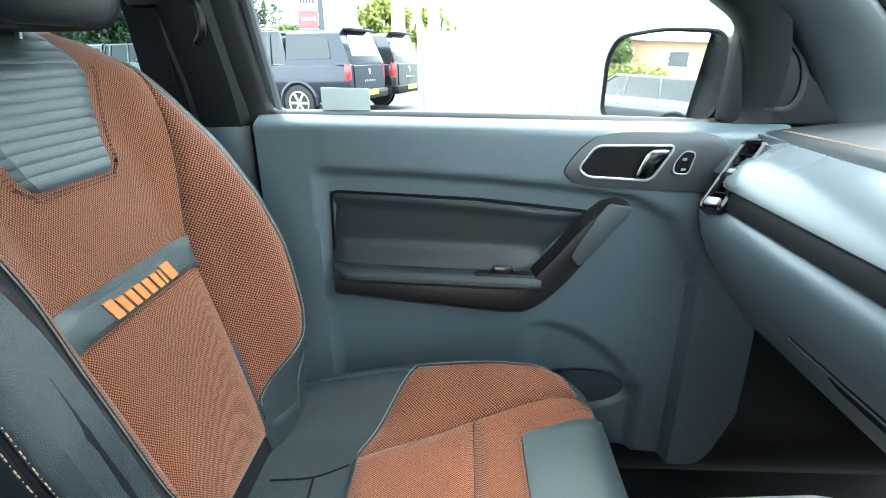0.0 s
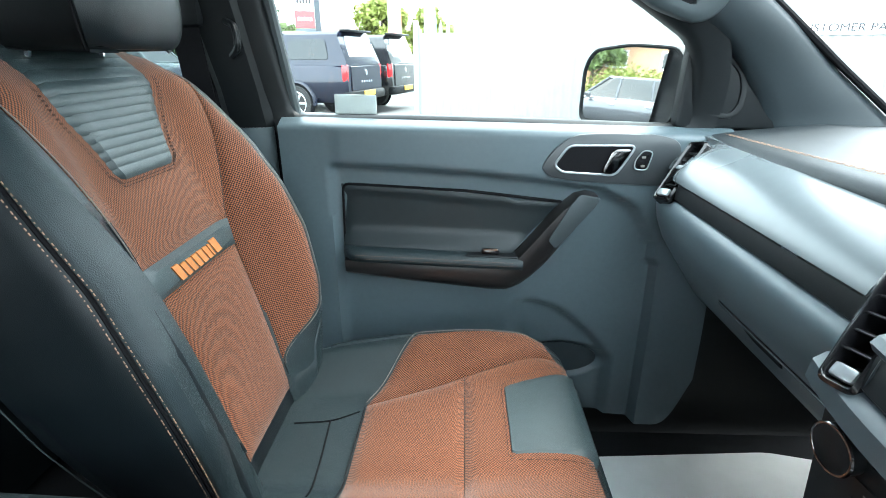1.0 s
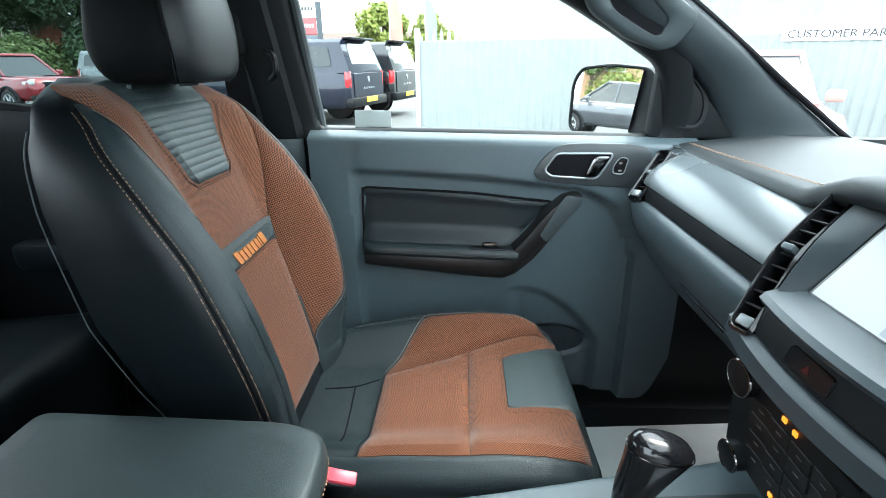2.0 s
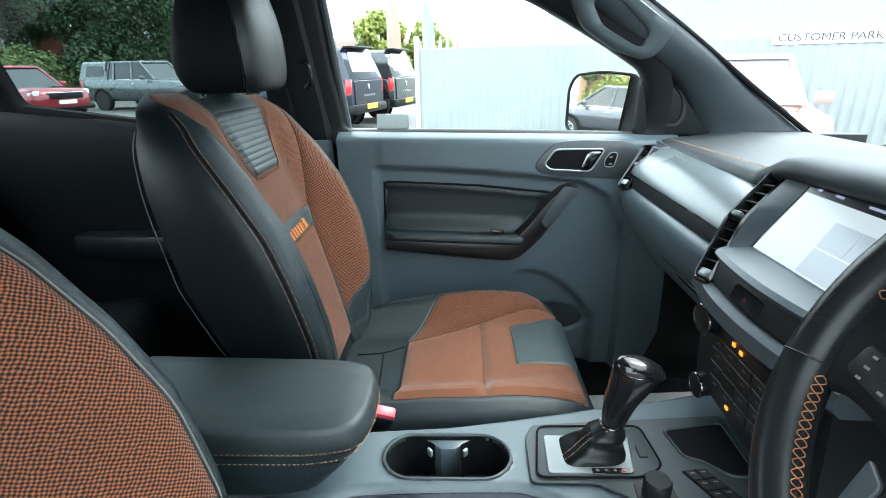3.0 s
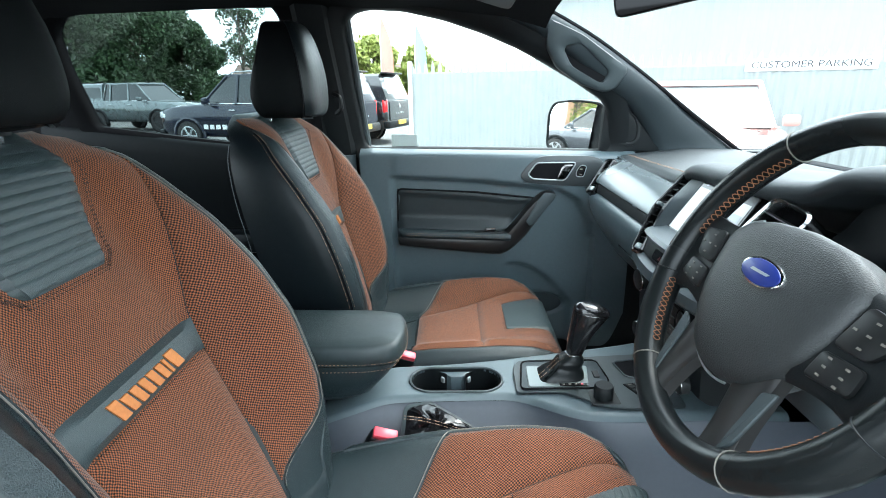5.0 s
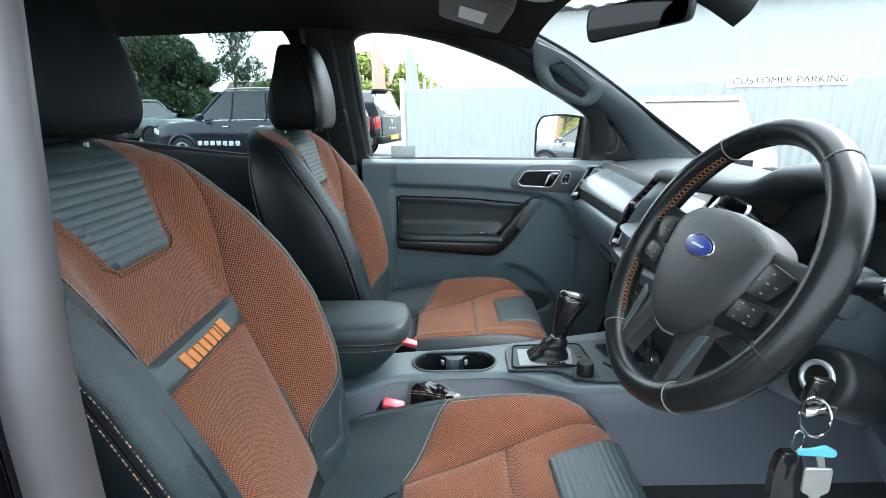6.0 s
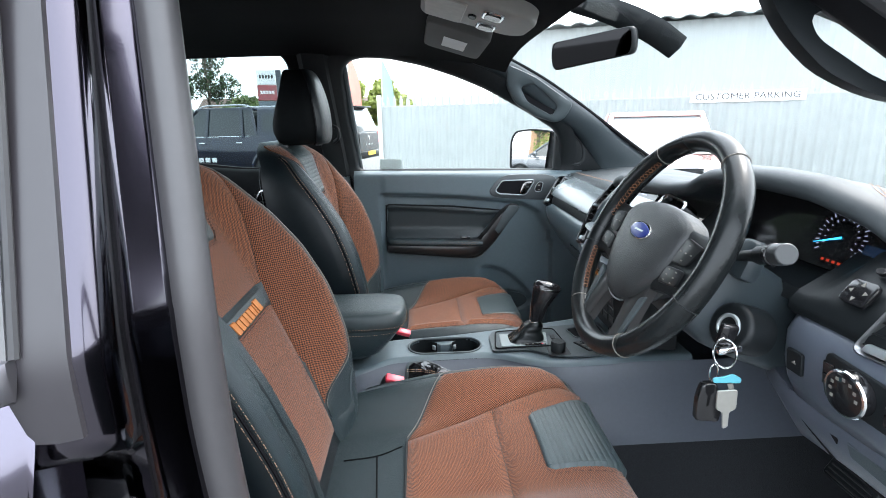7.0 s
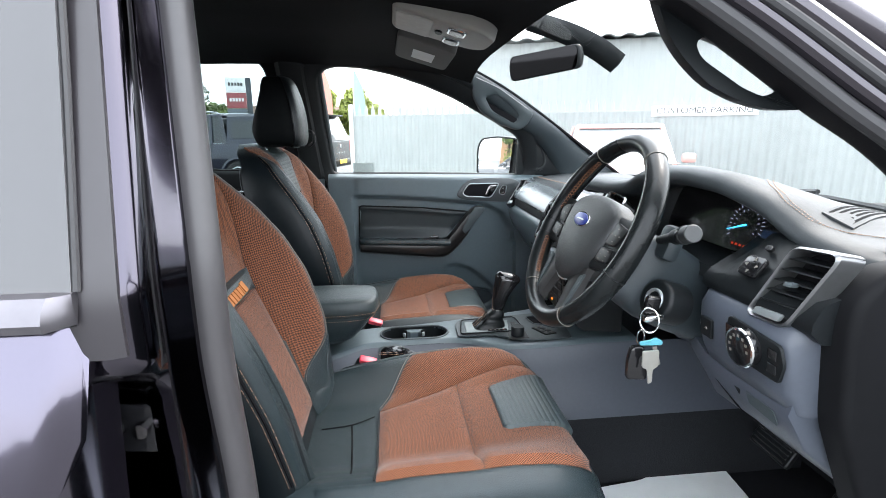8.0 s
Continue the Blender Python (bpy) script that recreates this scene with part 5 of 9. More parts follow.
# screen pod: local x to the driver's side, y up the slope, z to the cabin
scr = facing((0.377, -0.010, 1.182), (0.046, 0.0, 0.078), (0, -1, 0))
bm = bmesh.new()
slab(bm, [(-0.112, -0.066), (0.104, -0.066), (0.104, 0.064), (-0.097, 0.064)], 0.03, scr @ pose(0, 0, -0.033), 0.006, 2, 0.02)
part("screen_pod", bm, M_PLASTIC_B, dash, "black screen surround")
bm = bmesh.new()
wing = []
for t in frange(0, 1, 14):
    v = lerp(-0.088, 0.096, t)
    a = CENTRE_VENT @ Vector((0.018, v, 0.004 - 0.020 * (v / 0.098) ** 2))
    b = scr @ Vector((lerp(-0.095, -0.079, t), lerp(-0.060, 0.060, t), 0.003))
    wing.append([a, a.lerp(b, 0.12) + Vector((-0.003, 0, 0.002)), a.lerp(b, 0.88), b, b + Vector((0.03, 0, 0)), a + Vector((0.03, 0, 0))])
loft(bm, wing)
part("pod_wing", bm, M_LOWER, dash, "dark slate wing beside the screen", 50)
bm = bmesh.new()
slab(bm, [(-0.092, -0.052), (0.092, -0.052), (0.092, 0.056), (-0.076, 0.056)], 0.004, scr, 0.001, 1, 0.006)
screen = part("touch_screen", bm, M_GLOSS, dash, "glossy touch screen, lit, showing a map")
bm = bmesh.new()
slab(bm, [(-0.086, -0.047), (0.086, -0.047), (0.086, 0.040), (-0.074, 0.040)], 0.001, scr @ pose(0, 0, 0.0042), 0, 1)
part("display", bm, glow("lit map display", (0.8, 0.87, 0.9), 0.105), screen, "pale lit map")
for a, b, c, d in ((0.0, -0.012, 0.04, 0.02), (0.042, -0.012, 0.084, 0.02), (0.0, -0.045, 0.084, -0.014)):
    bm = bmesh.new()
    slab(bm, [(a, b), (c, b), (c, d), (a, d)], 0.001, scr @ pose(0, 0, 0.0054), 0, 1)
    part("menu_tile", bm, glow("lit menu tile", (0.62, 0.70, 0.78), 0.085), screen, "grey blue menu tile")
for a, w in ((-0.06, 0.006), (-0.03, 0.012), (0.02, 0.026)):
    bm = bmesh.new()
    slab(bm, [(a, 0.0455), (a + w, 0.0455), (a + w, 0.0485), (a, 0.0485)], 0.001, scr @ pose(0, 0, 0.0042), 0, 1)
    part("status_bar", bm, M_GAUGE, screen)


def bowed(y, half=0.15, out=0.022):
    return out * (1 - (y / half) ** 2)


# tray ledge, hazard strip, silver bar, control panel
bm = bmesh.new()
rings = []
for y in frange(-0.142, 0.100, 14):
    b = bowed(y)
    rings.append([Vector(p) for p in ((0.41, y, 1.146), (0.352, y, 1.143), (0.331 - b, y, 1.134), (0.326 - b, y, 1.128), (0.330 - b, y, 1.121), (0.41, y, 1.118))])
loft(bm, rings)
part("tray_ledge", bm, M_MID, dash, "satin grey ledge under the screen")
bm = bmesh.new()
rings = []
for y in frange(-0.146, 0.098, 14):
    b = bowed(y)
    rings.append([Vector(p) for p in ((0.41, y, 1.128), (0.338 - b, y, 1.124), (0.334 - b, y, 1.118), (0.326 - b, y, 1.092), (0.332 - b, y, 1.084), (0.41, y, 1.08))])
loft(bm, rings)
strip = part("hazard_strip", bm, M_PLASTIC_B, dash, "black strip with the hazard switch")
bm = bmesh.new()
slab(bm, [(-0.03, -0.010), (0.03, -0.010), (0.03, 0.010), (-0.03, 0.010)], 0.003, facing((0.3095, 0.0, 1.104), (0.01, 0, 0.03), (0, -1, 0)), 0.001, 1, 0.006)
part("hazard_switch", bm, M_GLOSS, strip, "hazard switch with a dark red mark")
bm = bmesh.new()
slab(bm, [(-0.0045, -0.0035), (0.0045, -0.0035), (0.0, 0.004)], 0.0012, facing((0.3065, 0.0, 1.104), (0.01, 0, 0.03), (0, -1, 0)), 0, 1)
part("hazard_mark", bm, mat("dark red mark", (0.07, 0.006, 0.006), 0.4), strip, "dark red triangle")
bm = bmesh.new()
rings = []
for y in frange(-0.152, 0.152, 14):
    b = bowed(y)
    rings.append([Vector(p) for p in ((0.43, y, 1.088), (0.326 - b, y, 1.087), (0.316 - b, y, 1.080), (0.314 - b, y, 1.062), (0.324 - b, y, 1.053), (0.43, y, 1.05))])
loft(bm, rings)
part("silver_bar", bm, M_MID, dash, "satin grey bar")
bm = bmesh.new()
rings = []
for y in frange(-0.138, 0.138, 14):
    b = bowed(y, 0.15, 0.008)
    rings.append([Vector(p) for p in ((0.45, y, 1.055), (0.337 - b, y, 1.054), (0.330 - b, y, 1.045), (0.339 - b, y, 0.912), (0.357 - b, y, 0.900), (0.45, y, 0.892))])
loft(bm, rings)
stack = part("control_panel", bm, M_PLASTIC_B, dash, "black radio and climate panel")


def stack_pose(y, z):
    return facing((0.3295 - bowed(y, 0.15, 0.008) + 0.01 * (1.045 - z) / 0.145, y, z), (-0.01, 0, 0.145), (0.105 * y / 0.15, -1, 0))


for y, z in ((0.100, 1.028), (-0.100, 1.028), (0.100, 0.918), (-0.100, 0.918)):
    bm = bmesh.new()
    m = stack_pose(y, z)
    big = 0.021 if z > 1 else 0.018
    for r, a, b in ((big, 0.0, 0.016),):
        o = [(r * math.cos(t), r * math.sin(t)) for t in (2 * math.pi * k / 28 for k in range(28))]
        slab(bm, o, b, m, 0.002, 2)
    k = part("rotary_knob", bm, M_PLASTIC_B, stack, "black rotary knob")
    bm = bmesh.new()
    tube(bm, [m @ Vector((big * math.cos(t), big * math.sin(t), 0.0145)) for t in (2 * math.pi * q / 28 for q in range(28))], 0.0017, 6, True)
    part("knob_ring", bm, M_DARKCHROME, k, "chrome knob ring")
for row, z in enumerate((1.005, 0.985, 0.962, 0.940)):
    for col in range(5):
        y = lerp(0.068, -0.068, col / 4)
        bm = bmesh.new()
        slab(bm, [(-0.0162, -0.0088), (0.0162, -0.0088), (0.0162, 0.0088), (-0.0162, 0.0088)], 0.0014, stack_pose(y, z), 0.0006, 1, 0.002)
        k = part("button", bm, M_PAD, stack)
        bm = bmesh.new()
        slab(bm, [(-0.004, -0.0008), (0.004, -0.0008), (0.004, 0.0008), (-0.004, 0.0008)], 0.0005, stack_pose(y, z) @ pose(0, 0, 0.0014), 0, 1)
        part("button_mark", bm, M_PIPING, k)
for y, z in ((0.03, 1.026), (0.012, 1.024), (0.03, 0.928)):
    bm = bmesh.new()
    slab(bm, [(-0.003, -0.0028), (0.003, -0.0028), (0.003, 0.0028), (-0.003, 0.0028)], 0.0022, stack_pose(y, z), 0.0005, 1)
    part("indicator", bm, M_LED, stack, "lit amber indicator")
bm = bmesh.new()
slab(bm, [(-0.07, -0.0025), (0.07, -0.0025), (0.07, 0.0025), (-0.07, 0.0025)], 0.001, stack_pose(0, 1.038), 0, 1)
part("disc_slot", bm, M_LINER, stack)

# driver side: instrument cowl, cluster, ledge, lower panel
bm = bmesh.new()
rings = []
for y in frange(-0.59, -0.18, 22):
    e = smooth((abs(y + 0.39) - 0.14) / 0.07)
    cap = brow(y)[0] - 0.035
    rings.append([Vector(p) for p in ((0.56, y, min(1.27, cap)), (0.545 - 0.05 * e, y, min(1.26, cap - 0.005)), (0.522 - 0.05 * e, y, 1.175 + 0.03 * e), (0.49 - 0.05 * e, y, 1.158 + 0.02 * e), (0.435, y, 1.150), (0.43, y, 1.13), (0.6, y, 1.1))])
loft(bm, rings)
part("cluster_cowl", bm, M_PLASTIC_B, dash, "black instrument cowl", 60)
clu = facing((0.512, -0.39, 1.214), (0.10, 0, 0.30), (0, -1, 0))
bm = bmesh.new()
slab(bm, [(-0.165, -0.05), (0.165, -0.05), (0.165, 0.052), (-0.165, 0.052)], 0.006, clu, 0.002, 1, 0.03)
cluster = part("gauge_panel", bm, M_GLOSS, dash, "dark instrument cluster, lit speedometer")


def arc_ticks(cx, cy, r, a0, a1, n, long, material, name):
    for i in range(n):
        a = radians(lerp(a0, a1, i / (n - 1)))
        d = Vector((math.sin(a), math.cos(a)))
        s = Vector((d.y, -d.x)) * 0.0007
        b = bmesh.new()
        ln = long if i % 2 == 0 else long * 0.6
        p, q = Vector((cx, cy)) + d * r, Vector((cx, cy)) + d * (r + ln)
        slab(b, [tuple(p + s), tuple(q + s), tuple(q - s), tuple(p - s)], 0.0006, clu @ pose(0, 0, 0.0062), 0, 1)
        part(name, b, material, cluster)


arc_ticks(0.062, 0.0, 0.036, -125, 125, 25, 0.007, M_GAUGE, "dial_mark")
arc_ticks(0.062, 0.0, 0.026, -115, 115, 13, 0.004, M_GAUGE, "dial_numeral")
bm = bmesh.new()
slab(bm, [(0.020, -0.016), (0.064, -0.0015), (0.063, 0.0015)], 0.0008, clu @ pose(0, 0, 0.007), 0, 1)
part("needle", bm, M_BLUE, cluster, "lit blue needle")
for x in (0.046, 0.056, 0.066, 0.076):
    bm = bmesh.new()
    slab(bm, [(x, -0.038), (x + 0.005, -0.038), (x + 0.005, -0.034), (x, -0.034)], 0.0006, clu @ pose(0, 0, 0.0062), 0, 1)
    part("telltale", bm, M_REDLAMP, cluster, "lit red telltale")
for x in (0.105,):
    bm = bmesh.new()
    slab(bm, [(x, -0.03), (x + 0.03, -0.03), (x + 0.03, 0.0), (x, 0.0)], 0.0006, clu @ pose(0, 0, 0.0062), 0, 1)
    part("side_display", bm, glow("dim blue display", (0.05, 0.15, 0.4), 0.012), cluster, "dim blue display")
# ledge between cluster and vent
bm = bmesh.new()
rings = []
for y in frange(-0.715, -0.49, 12):
    e = smooth((y + 0.56) / 0.05)
    rings.append([Vector(p) for p in ((0.56, y, brow(y)[0] - 0.05), (0.475, y, min(1.225 - 0.04 * e, brow(y)[0] - 0.025)), (0.425, y, 1.165 - 0.01 * e), (0.412, y, 1.140), (0.412, y, 1.128), (0.43, y, 1.112), (0.56, y, 1.10))])
loft(bm, rings)
ledge = part("switch_ledge", bm, M_PLASTIC_B, dash, "black ledge with the mirror switch", 60)
bm = bmesh.new()
m = facing((0.429, -0.582, 1.178), (0.05, 0, 0.065), (0, -1, 0))
slab(bm, [(-0.019, -0.017), (0.019, -0.017), (0.019, 0.017), (-0.019, 0.017)], 0.006, m, 0.002, 2, 0.008)
sw = part("mirror_switch", bm, M_GLOSS, ledge, "round-cornered mirror switch")
for a in range(4):
    bm = bmesh.new()
    slab(bm, [(0.008, -0.003), (0.014, 0.0), (0.008, 0.003)], 0.0006, m @ pose(0, 0, 0.006, 0, 0, 90 * a), 0, 1)
    part("arrow_mark", bm, M_PIPING, sw)
bm = bmesh.new()
slab(bm, [(0.007 * math.cos(t), 0.005 * math.sin(t)) for t in (2 * math.pi * k / 16 for k in range(16))], 0.006, facing((0.452, -0.582, 1.204), (0.05, 0, 0.065), (0, -1, 0)), 0.001, 1)
part("dimmer_wheel", bm, M_GLOSS, ledge)

# grey lower panel with light switch
bm = bmesh.new()
rings = []
for y, e in ((-0.700, 0.03), (-0.696, 0.012), (-0.686, 0.002), (-0.64, 0.0), (-0.56, 0.0), (-0.515, 0.002), (-0.50, 0.010), (-0.493, 0.03)):
    rings.append([Vector(p) for p in ((0.60, y, 1.135), (0.43 + e, y, 1.132), (0.408 + e, y, 1.120), (0.398 + e, y, 1.10), (0.400 + e, y, 1.06), (0.408 + e, y, 1.03), (0.425 + e, y, 1.0), (0.60, y, 0.98))])
loft(bm, rings)
lowp = part("light_panel", bm, M_CONSOLE, dash, "grey panel with the light switch", 60)
bm = bmesh.new()
rings = []
for y, top, bot in ((-0.692, 1.02, 0.87), (-0.686, 1.02, 0.862), (-0.66, 1.015, 0.860), (-0.58, 1.01, 0.858), (-0.50, 1.005, 0.852), (-0.44, 1.01, 0.862), (-0.36, 1.03, 0.875), (-0.28, 1.05, 0.882), (-0.20, 1.06, 0.882), (-0.14, 1.06, 0.87)):
    e = 0.05 * smooth((y + 0.5) / 0.15)
    rings.append([Vector(p) for p in ((0.70, y, top), (0.425 + e, y, top), (0.42 + e, y, top - 0.02), (0.455 + e, y, lerp(top, bot, 0.5)), (0.53 + e, y, bot + 0.02), (0.55 + e, y, bot), (0.70, y, bot))])
loft(bm, rings)
part("knee_panel", bm, M_CONSOLE, dash, "grey plastic knee panel", 60)
# Two dark plates draw the shade of recesses in the knee panel.
kn = facing((0.4235, -0.645, 0.985), (-0.22, 0, 1), (0, -1, 0))
bm = bmesh.new()
slab(bm, [(-0.064, 0.005), (-0.050, 0.006), (-0.052, -0.006)], 0.0015, kn, 0.0, 1)
part("small_recess_shade", bm, M_LINER, dash, "small dark plate for the shade in a recess")
bm = bmesh.new()
slab(bm, [(-0.036, 0.010), (0.020, 0.008), (0.028, -0.013), (-0.030, -0.009)], 0.0015, kn, 0.0, 1, 0.004)
part("recess_shade", bm, M_TRIM, dash, "dark plate for the shade in the knee panel's pull recess")
bm = bmesh.new()
tube(bm, [(0.4225, -0.512, 0.988), (0.436, -0.535, 0.962), (0.452, -0.560, 0.936), (0.488, -0.590, 0.905), (0.520, -0.612, 0.880)], 0.0017, 6)
part("panel_gap", bm, M_LINER, dash, "dark gap between the knee panels")
lm = facing((0.3985, -0.635, 1.079), (-0.005, 0, 0.05), (0, -1, 0))
bm = bmesh.new()
slab(bm, [(-0.045, -0.030), (0.058, -0.030), (0.066, 0.0), (0.058, 0.024), (-0.045, 0.030), (-0.052, 0.0)], 0.004, lm, 0.001, 1, 0.006)
lights = part("light_switch", bm, M_PLASTIC_B, lowp, "black light switch plate")
bm = bmesh.new()
slab(bm, [(0.027 * math.cos(t), 0.027 * math.sin(t)) for t in (2 * math.pi * k / 32 for k in range(32))], 0.016, lm @ pose(0, 0, 0.004), 0.002, 2)
part("rotary_switch", bm, M_GLOSS, lights, "black rotary switch")
bm = bmesh.new()
tube(bm, [lm @ Vector((0.0265 * math.cos(t), 0.0265 * math.sin(t), 0.0175)) for t in (2 * math.pi * k / 32 for k in range(32))], 0.0026, 6, True)
part("switch_ring", bm, M_CHROME, lights, "chrome ring")
for k in range(8):
    bm = bmesh.new()
    a = radians(-120 + 30 * k)
    slab(bm, [(-0.002, -0.002), (0.002, -0.002), (0.002, 0.002), (-0.002, 0.002)], 0.0006, lm @ pose(0.018 * math.sin(a), 0.018 * math.cos(a), 0.020), 0, 1)
    part("switch_mark", bm, M_PIPING, lights)
for dx, dy in ((-0.040, 0.010), (-0.040, -0.006), (0.046, 0.008), (0.046, -0.012)):
    bm = bmesh.new()
    slab(bm, [(-0.008, -0.007), (0.008, -0.007), (0.008, 0.007), (-0.008, 0.007)], 0.002, lm @ pose(dx, dy, 0.004), 0.0008, 1)
    part("side_button", bm, M_GLOSS, lights)
bm = bmesh.new()
m = facing((0.3985, -0.537, 1.068), (-0.005, 0, 0.05), (0, -1, 0))
slab(bm, [(-0.014, -0.016), (0.014, -0.016), (0.014, 0.016), (-0.014, 0.016)], 0.004, m, 0.001, 1, 0.003)
sw = part("flap_switch", bm, M_PLASTIC_B, lowp, "small black switch")
bm = bmesh.new()
slab(bm, [(-0.004, -0.002), (0.004, -0.002), (0.002, 0.003)], 0.0005, m @ pose(0, 0, 0.004), 0, 1)
part("switch_mark", bm, M_PIPING, sw)
# end face of the dashboard in the door opening
bm = bmesh.new()
slab(bm, [(0.440, 1.13), (0.445, 1.18), (0.480, 1.212), (0.55, 1.218), (0.66, 1.212), (0.95, 1.16), (0.95, 0.55), (0.60, 0.60), (0.54, 0.80), (0.455, 1.0)], 0.042, side_pose(-0.700, -1), 0.012, 3, 0.02)
part("end_cover", bm, mat("soft black trim", (0.006, 0.0062, 0.007), 0.6, spec=0.08), dash, "black end cover of the dashboard")
# top vent by the windscreen, driver side
CORN = ((0.533, -0.572), (0.673, -0.505), (0.716, -0.525), (0.559, -0.602))


def vent_at(u, v, h):
    x = lerp(lerp(CORN[0][0], CORN[1][0], u), lerp(CORN[3][0], CORN[2][0], u), v)
    y = lerp(lerp(CORN[0][1], CORN[1][1], u), lerp(CORN[3][1], CORN[2][1], u), v)
    return Vector((x, y, pad_z(x, y) + h))


def vent_strip(u0, u1, v0, v1, h, n=8):
    bm = bmesh.new()
    loft(bm, [[vent_at(u, v0, -0.004), vent_at(u, v0, h), vent_at(u, v1, h), vent_at(u, v1, -0.004)] for u in frange(u0, u1, n)])
    return bm


tv = part("screen_vent", vent_strip(0, 1, 0, 1, 0.003), M_DASH, dash, "demister vent frame")
# Black strips put the shade of the open slots into the colour.
for k in range(5):
    part("slat", vent_strip(0.06, 0.94, 0.10 + 0.17 * k, 0.19 + 0.17 * k, 0.0036), M_LINER, tv)
# ---- steering wheel, column, keys ----
WC, WT = Vector((0.2474, -0.391, 1.2038)), 27.95
wheel = thing("steering_wheel", "worn black leather steering wheel with orange cross-stitching", "steering wheel")
WM = Matrix.Translation(WC) @ Matrix.Rotation(radians(WT), 4, "Y") @ Matrix(((0, 0, -1, 0), (-1, 0, 0, 0), (0, 1, 0, 0), (0, 0, 0, 1)))


def wp(r, a, h=0.0):
    """A point of the wheel: r from its middle, a degrees clockwise from the top as the driver sees it, h towards the driver."""
    return WM @ Vector((r * math.sin(radians(a)), r * math.cos(radians(a)), h))


def rim_thick(a):
    return 0.0158 + 0.0022 * max(0.0, math.cos(radians(2 * (a - 62)))) ** 2 + 0.0022 * max(0.0, math.cos(radians(2 * (a + 62)))) ** 2


bm = bmesh.new()
rows = []
for k in range(96):
    a = 360 * k / 96
    th = rim_thick(a)
    rows.append([bm.verts.new(wp(0.1715 + th * math.cos(b), a, th * 1.05 * math.sin(b))) for b in (2 * math.pi * j / 16 for j in range(16))])
for i in range(96):
    p, q = rows[i], rows[(i + 1) % 96]
    for j in range(16):
        bm.faces.new((p[j], p[(j + 1) % 16], q[(j + 1) % 16], q[j]))
rim = part("rim", bm, M_WHEEL, wheel, "worn black leather rim")
for a in (-34, 34, -146, 146, 105, -105):
    bm = bmesh.new()
    tube(bm, [wp(0.1715 + (rim_thick(a) + 0.0004) * math.cos(b), a, (rim_thick(a) + 0.0004) * 1.05 * math.sin(b)) for b in (2 * math.pi * j / 18 for j in range(18))], 0.0008, 6, True)
    part("rim_seam", bm, M_PIPING if abs(a) != 105 else M_PLASTIC_B, rim, "seam round the rim")
for a0, a1 in ((-84, -36), (36, 84), (-140, -108), (108, 140)):
    for s in (1, -1):
        n = int((a1 - a0) * 0.1715 * math.pi / 180 / 0.0072)
        pts = []
        for i in range(n * 6 + 1):
            a = lerp(a0, a1, i / (n * 6))
            w = 0.23 * s * math.sin(2 * math.pi * i / 12)
            th = rim_thick(a) + 0.0006
            b = math.pi - 0.18 + w
            pts.append(wp(0.1715 + th * math.cos(b), a, th * 1.05 * math.sin(b)))
        bm = bmesh.new()
        tube(bm, pts, 0.0005, 5)
        part("cross_stitch", bm, mat("brown orange thread", (0.20, 0.078, 0.032), 0.7), rim, "orange cross-stitching")
# airbag cover: a domed shield
HALF = [(0.05, 0.063), (0.084, 0.052), (0.099, 0.036), (0.095, 0.0), (0.087, -0.030), (0.067, -0.063), (0.043, -0.085), (0.020, -0.095)]
SH = [(0.0, 0.067)] + HALF + [(0.0, -0.098)] + [(-x, y) for x, y in HALF[::-1]]
o = rounded(SH, 0.012, 3)
bm = bmesh.new()
rings = []
for k, h in ((1.0, -0.026), (1.0, -0.003), (0.985, 0.003), (0.95, 0.0075), (0.85, 0.0115), (0.65, 0.0155), (0.4, 0.018), (0.15, 0.019)):
    rings.append([WM @ Vector((x * k, lerp(-0.012, y, k), h)) for x, y in o])
loft(bm, rings)
cover = part("airbag_cover", bm, mat("grained airbag cover", (0.018, 0.020, 0.021), 0.45, spec=0.5, var=0.2, scale=60, bump=0.5, bscale=420, kind="voronoi"), wheel, "grained black airbag cover", 60)
bm = bmesh.new()
tube(bm, [WM @ Vector((x * 1.02, lerp(-0.012, y, 1.02), -0.001)) for x, y in even(SH, 90, (0.0, 0.067)) if x < 0.03 and y < 0.058], 0.0014, 6)
part("silver_line", bm, M_SILVER, cover, "thin silver line round the cover")
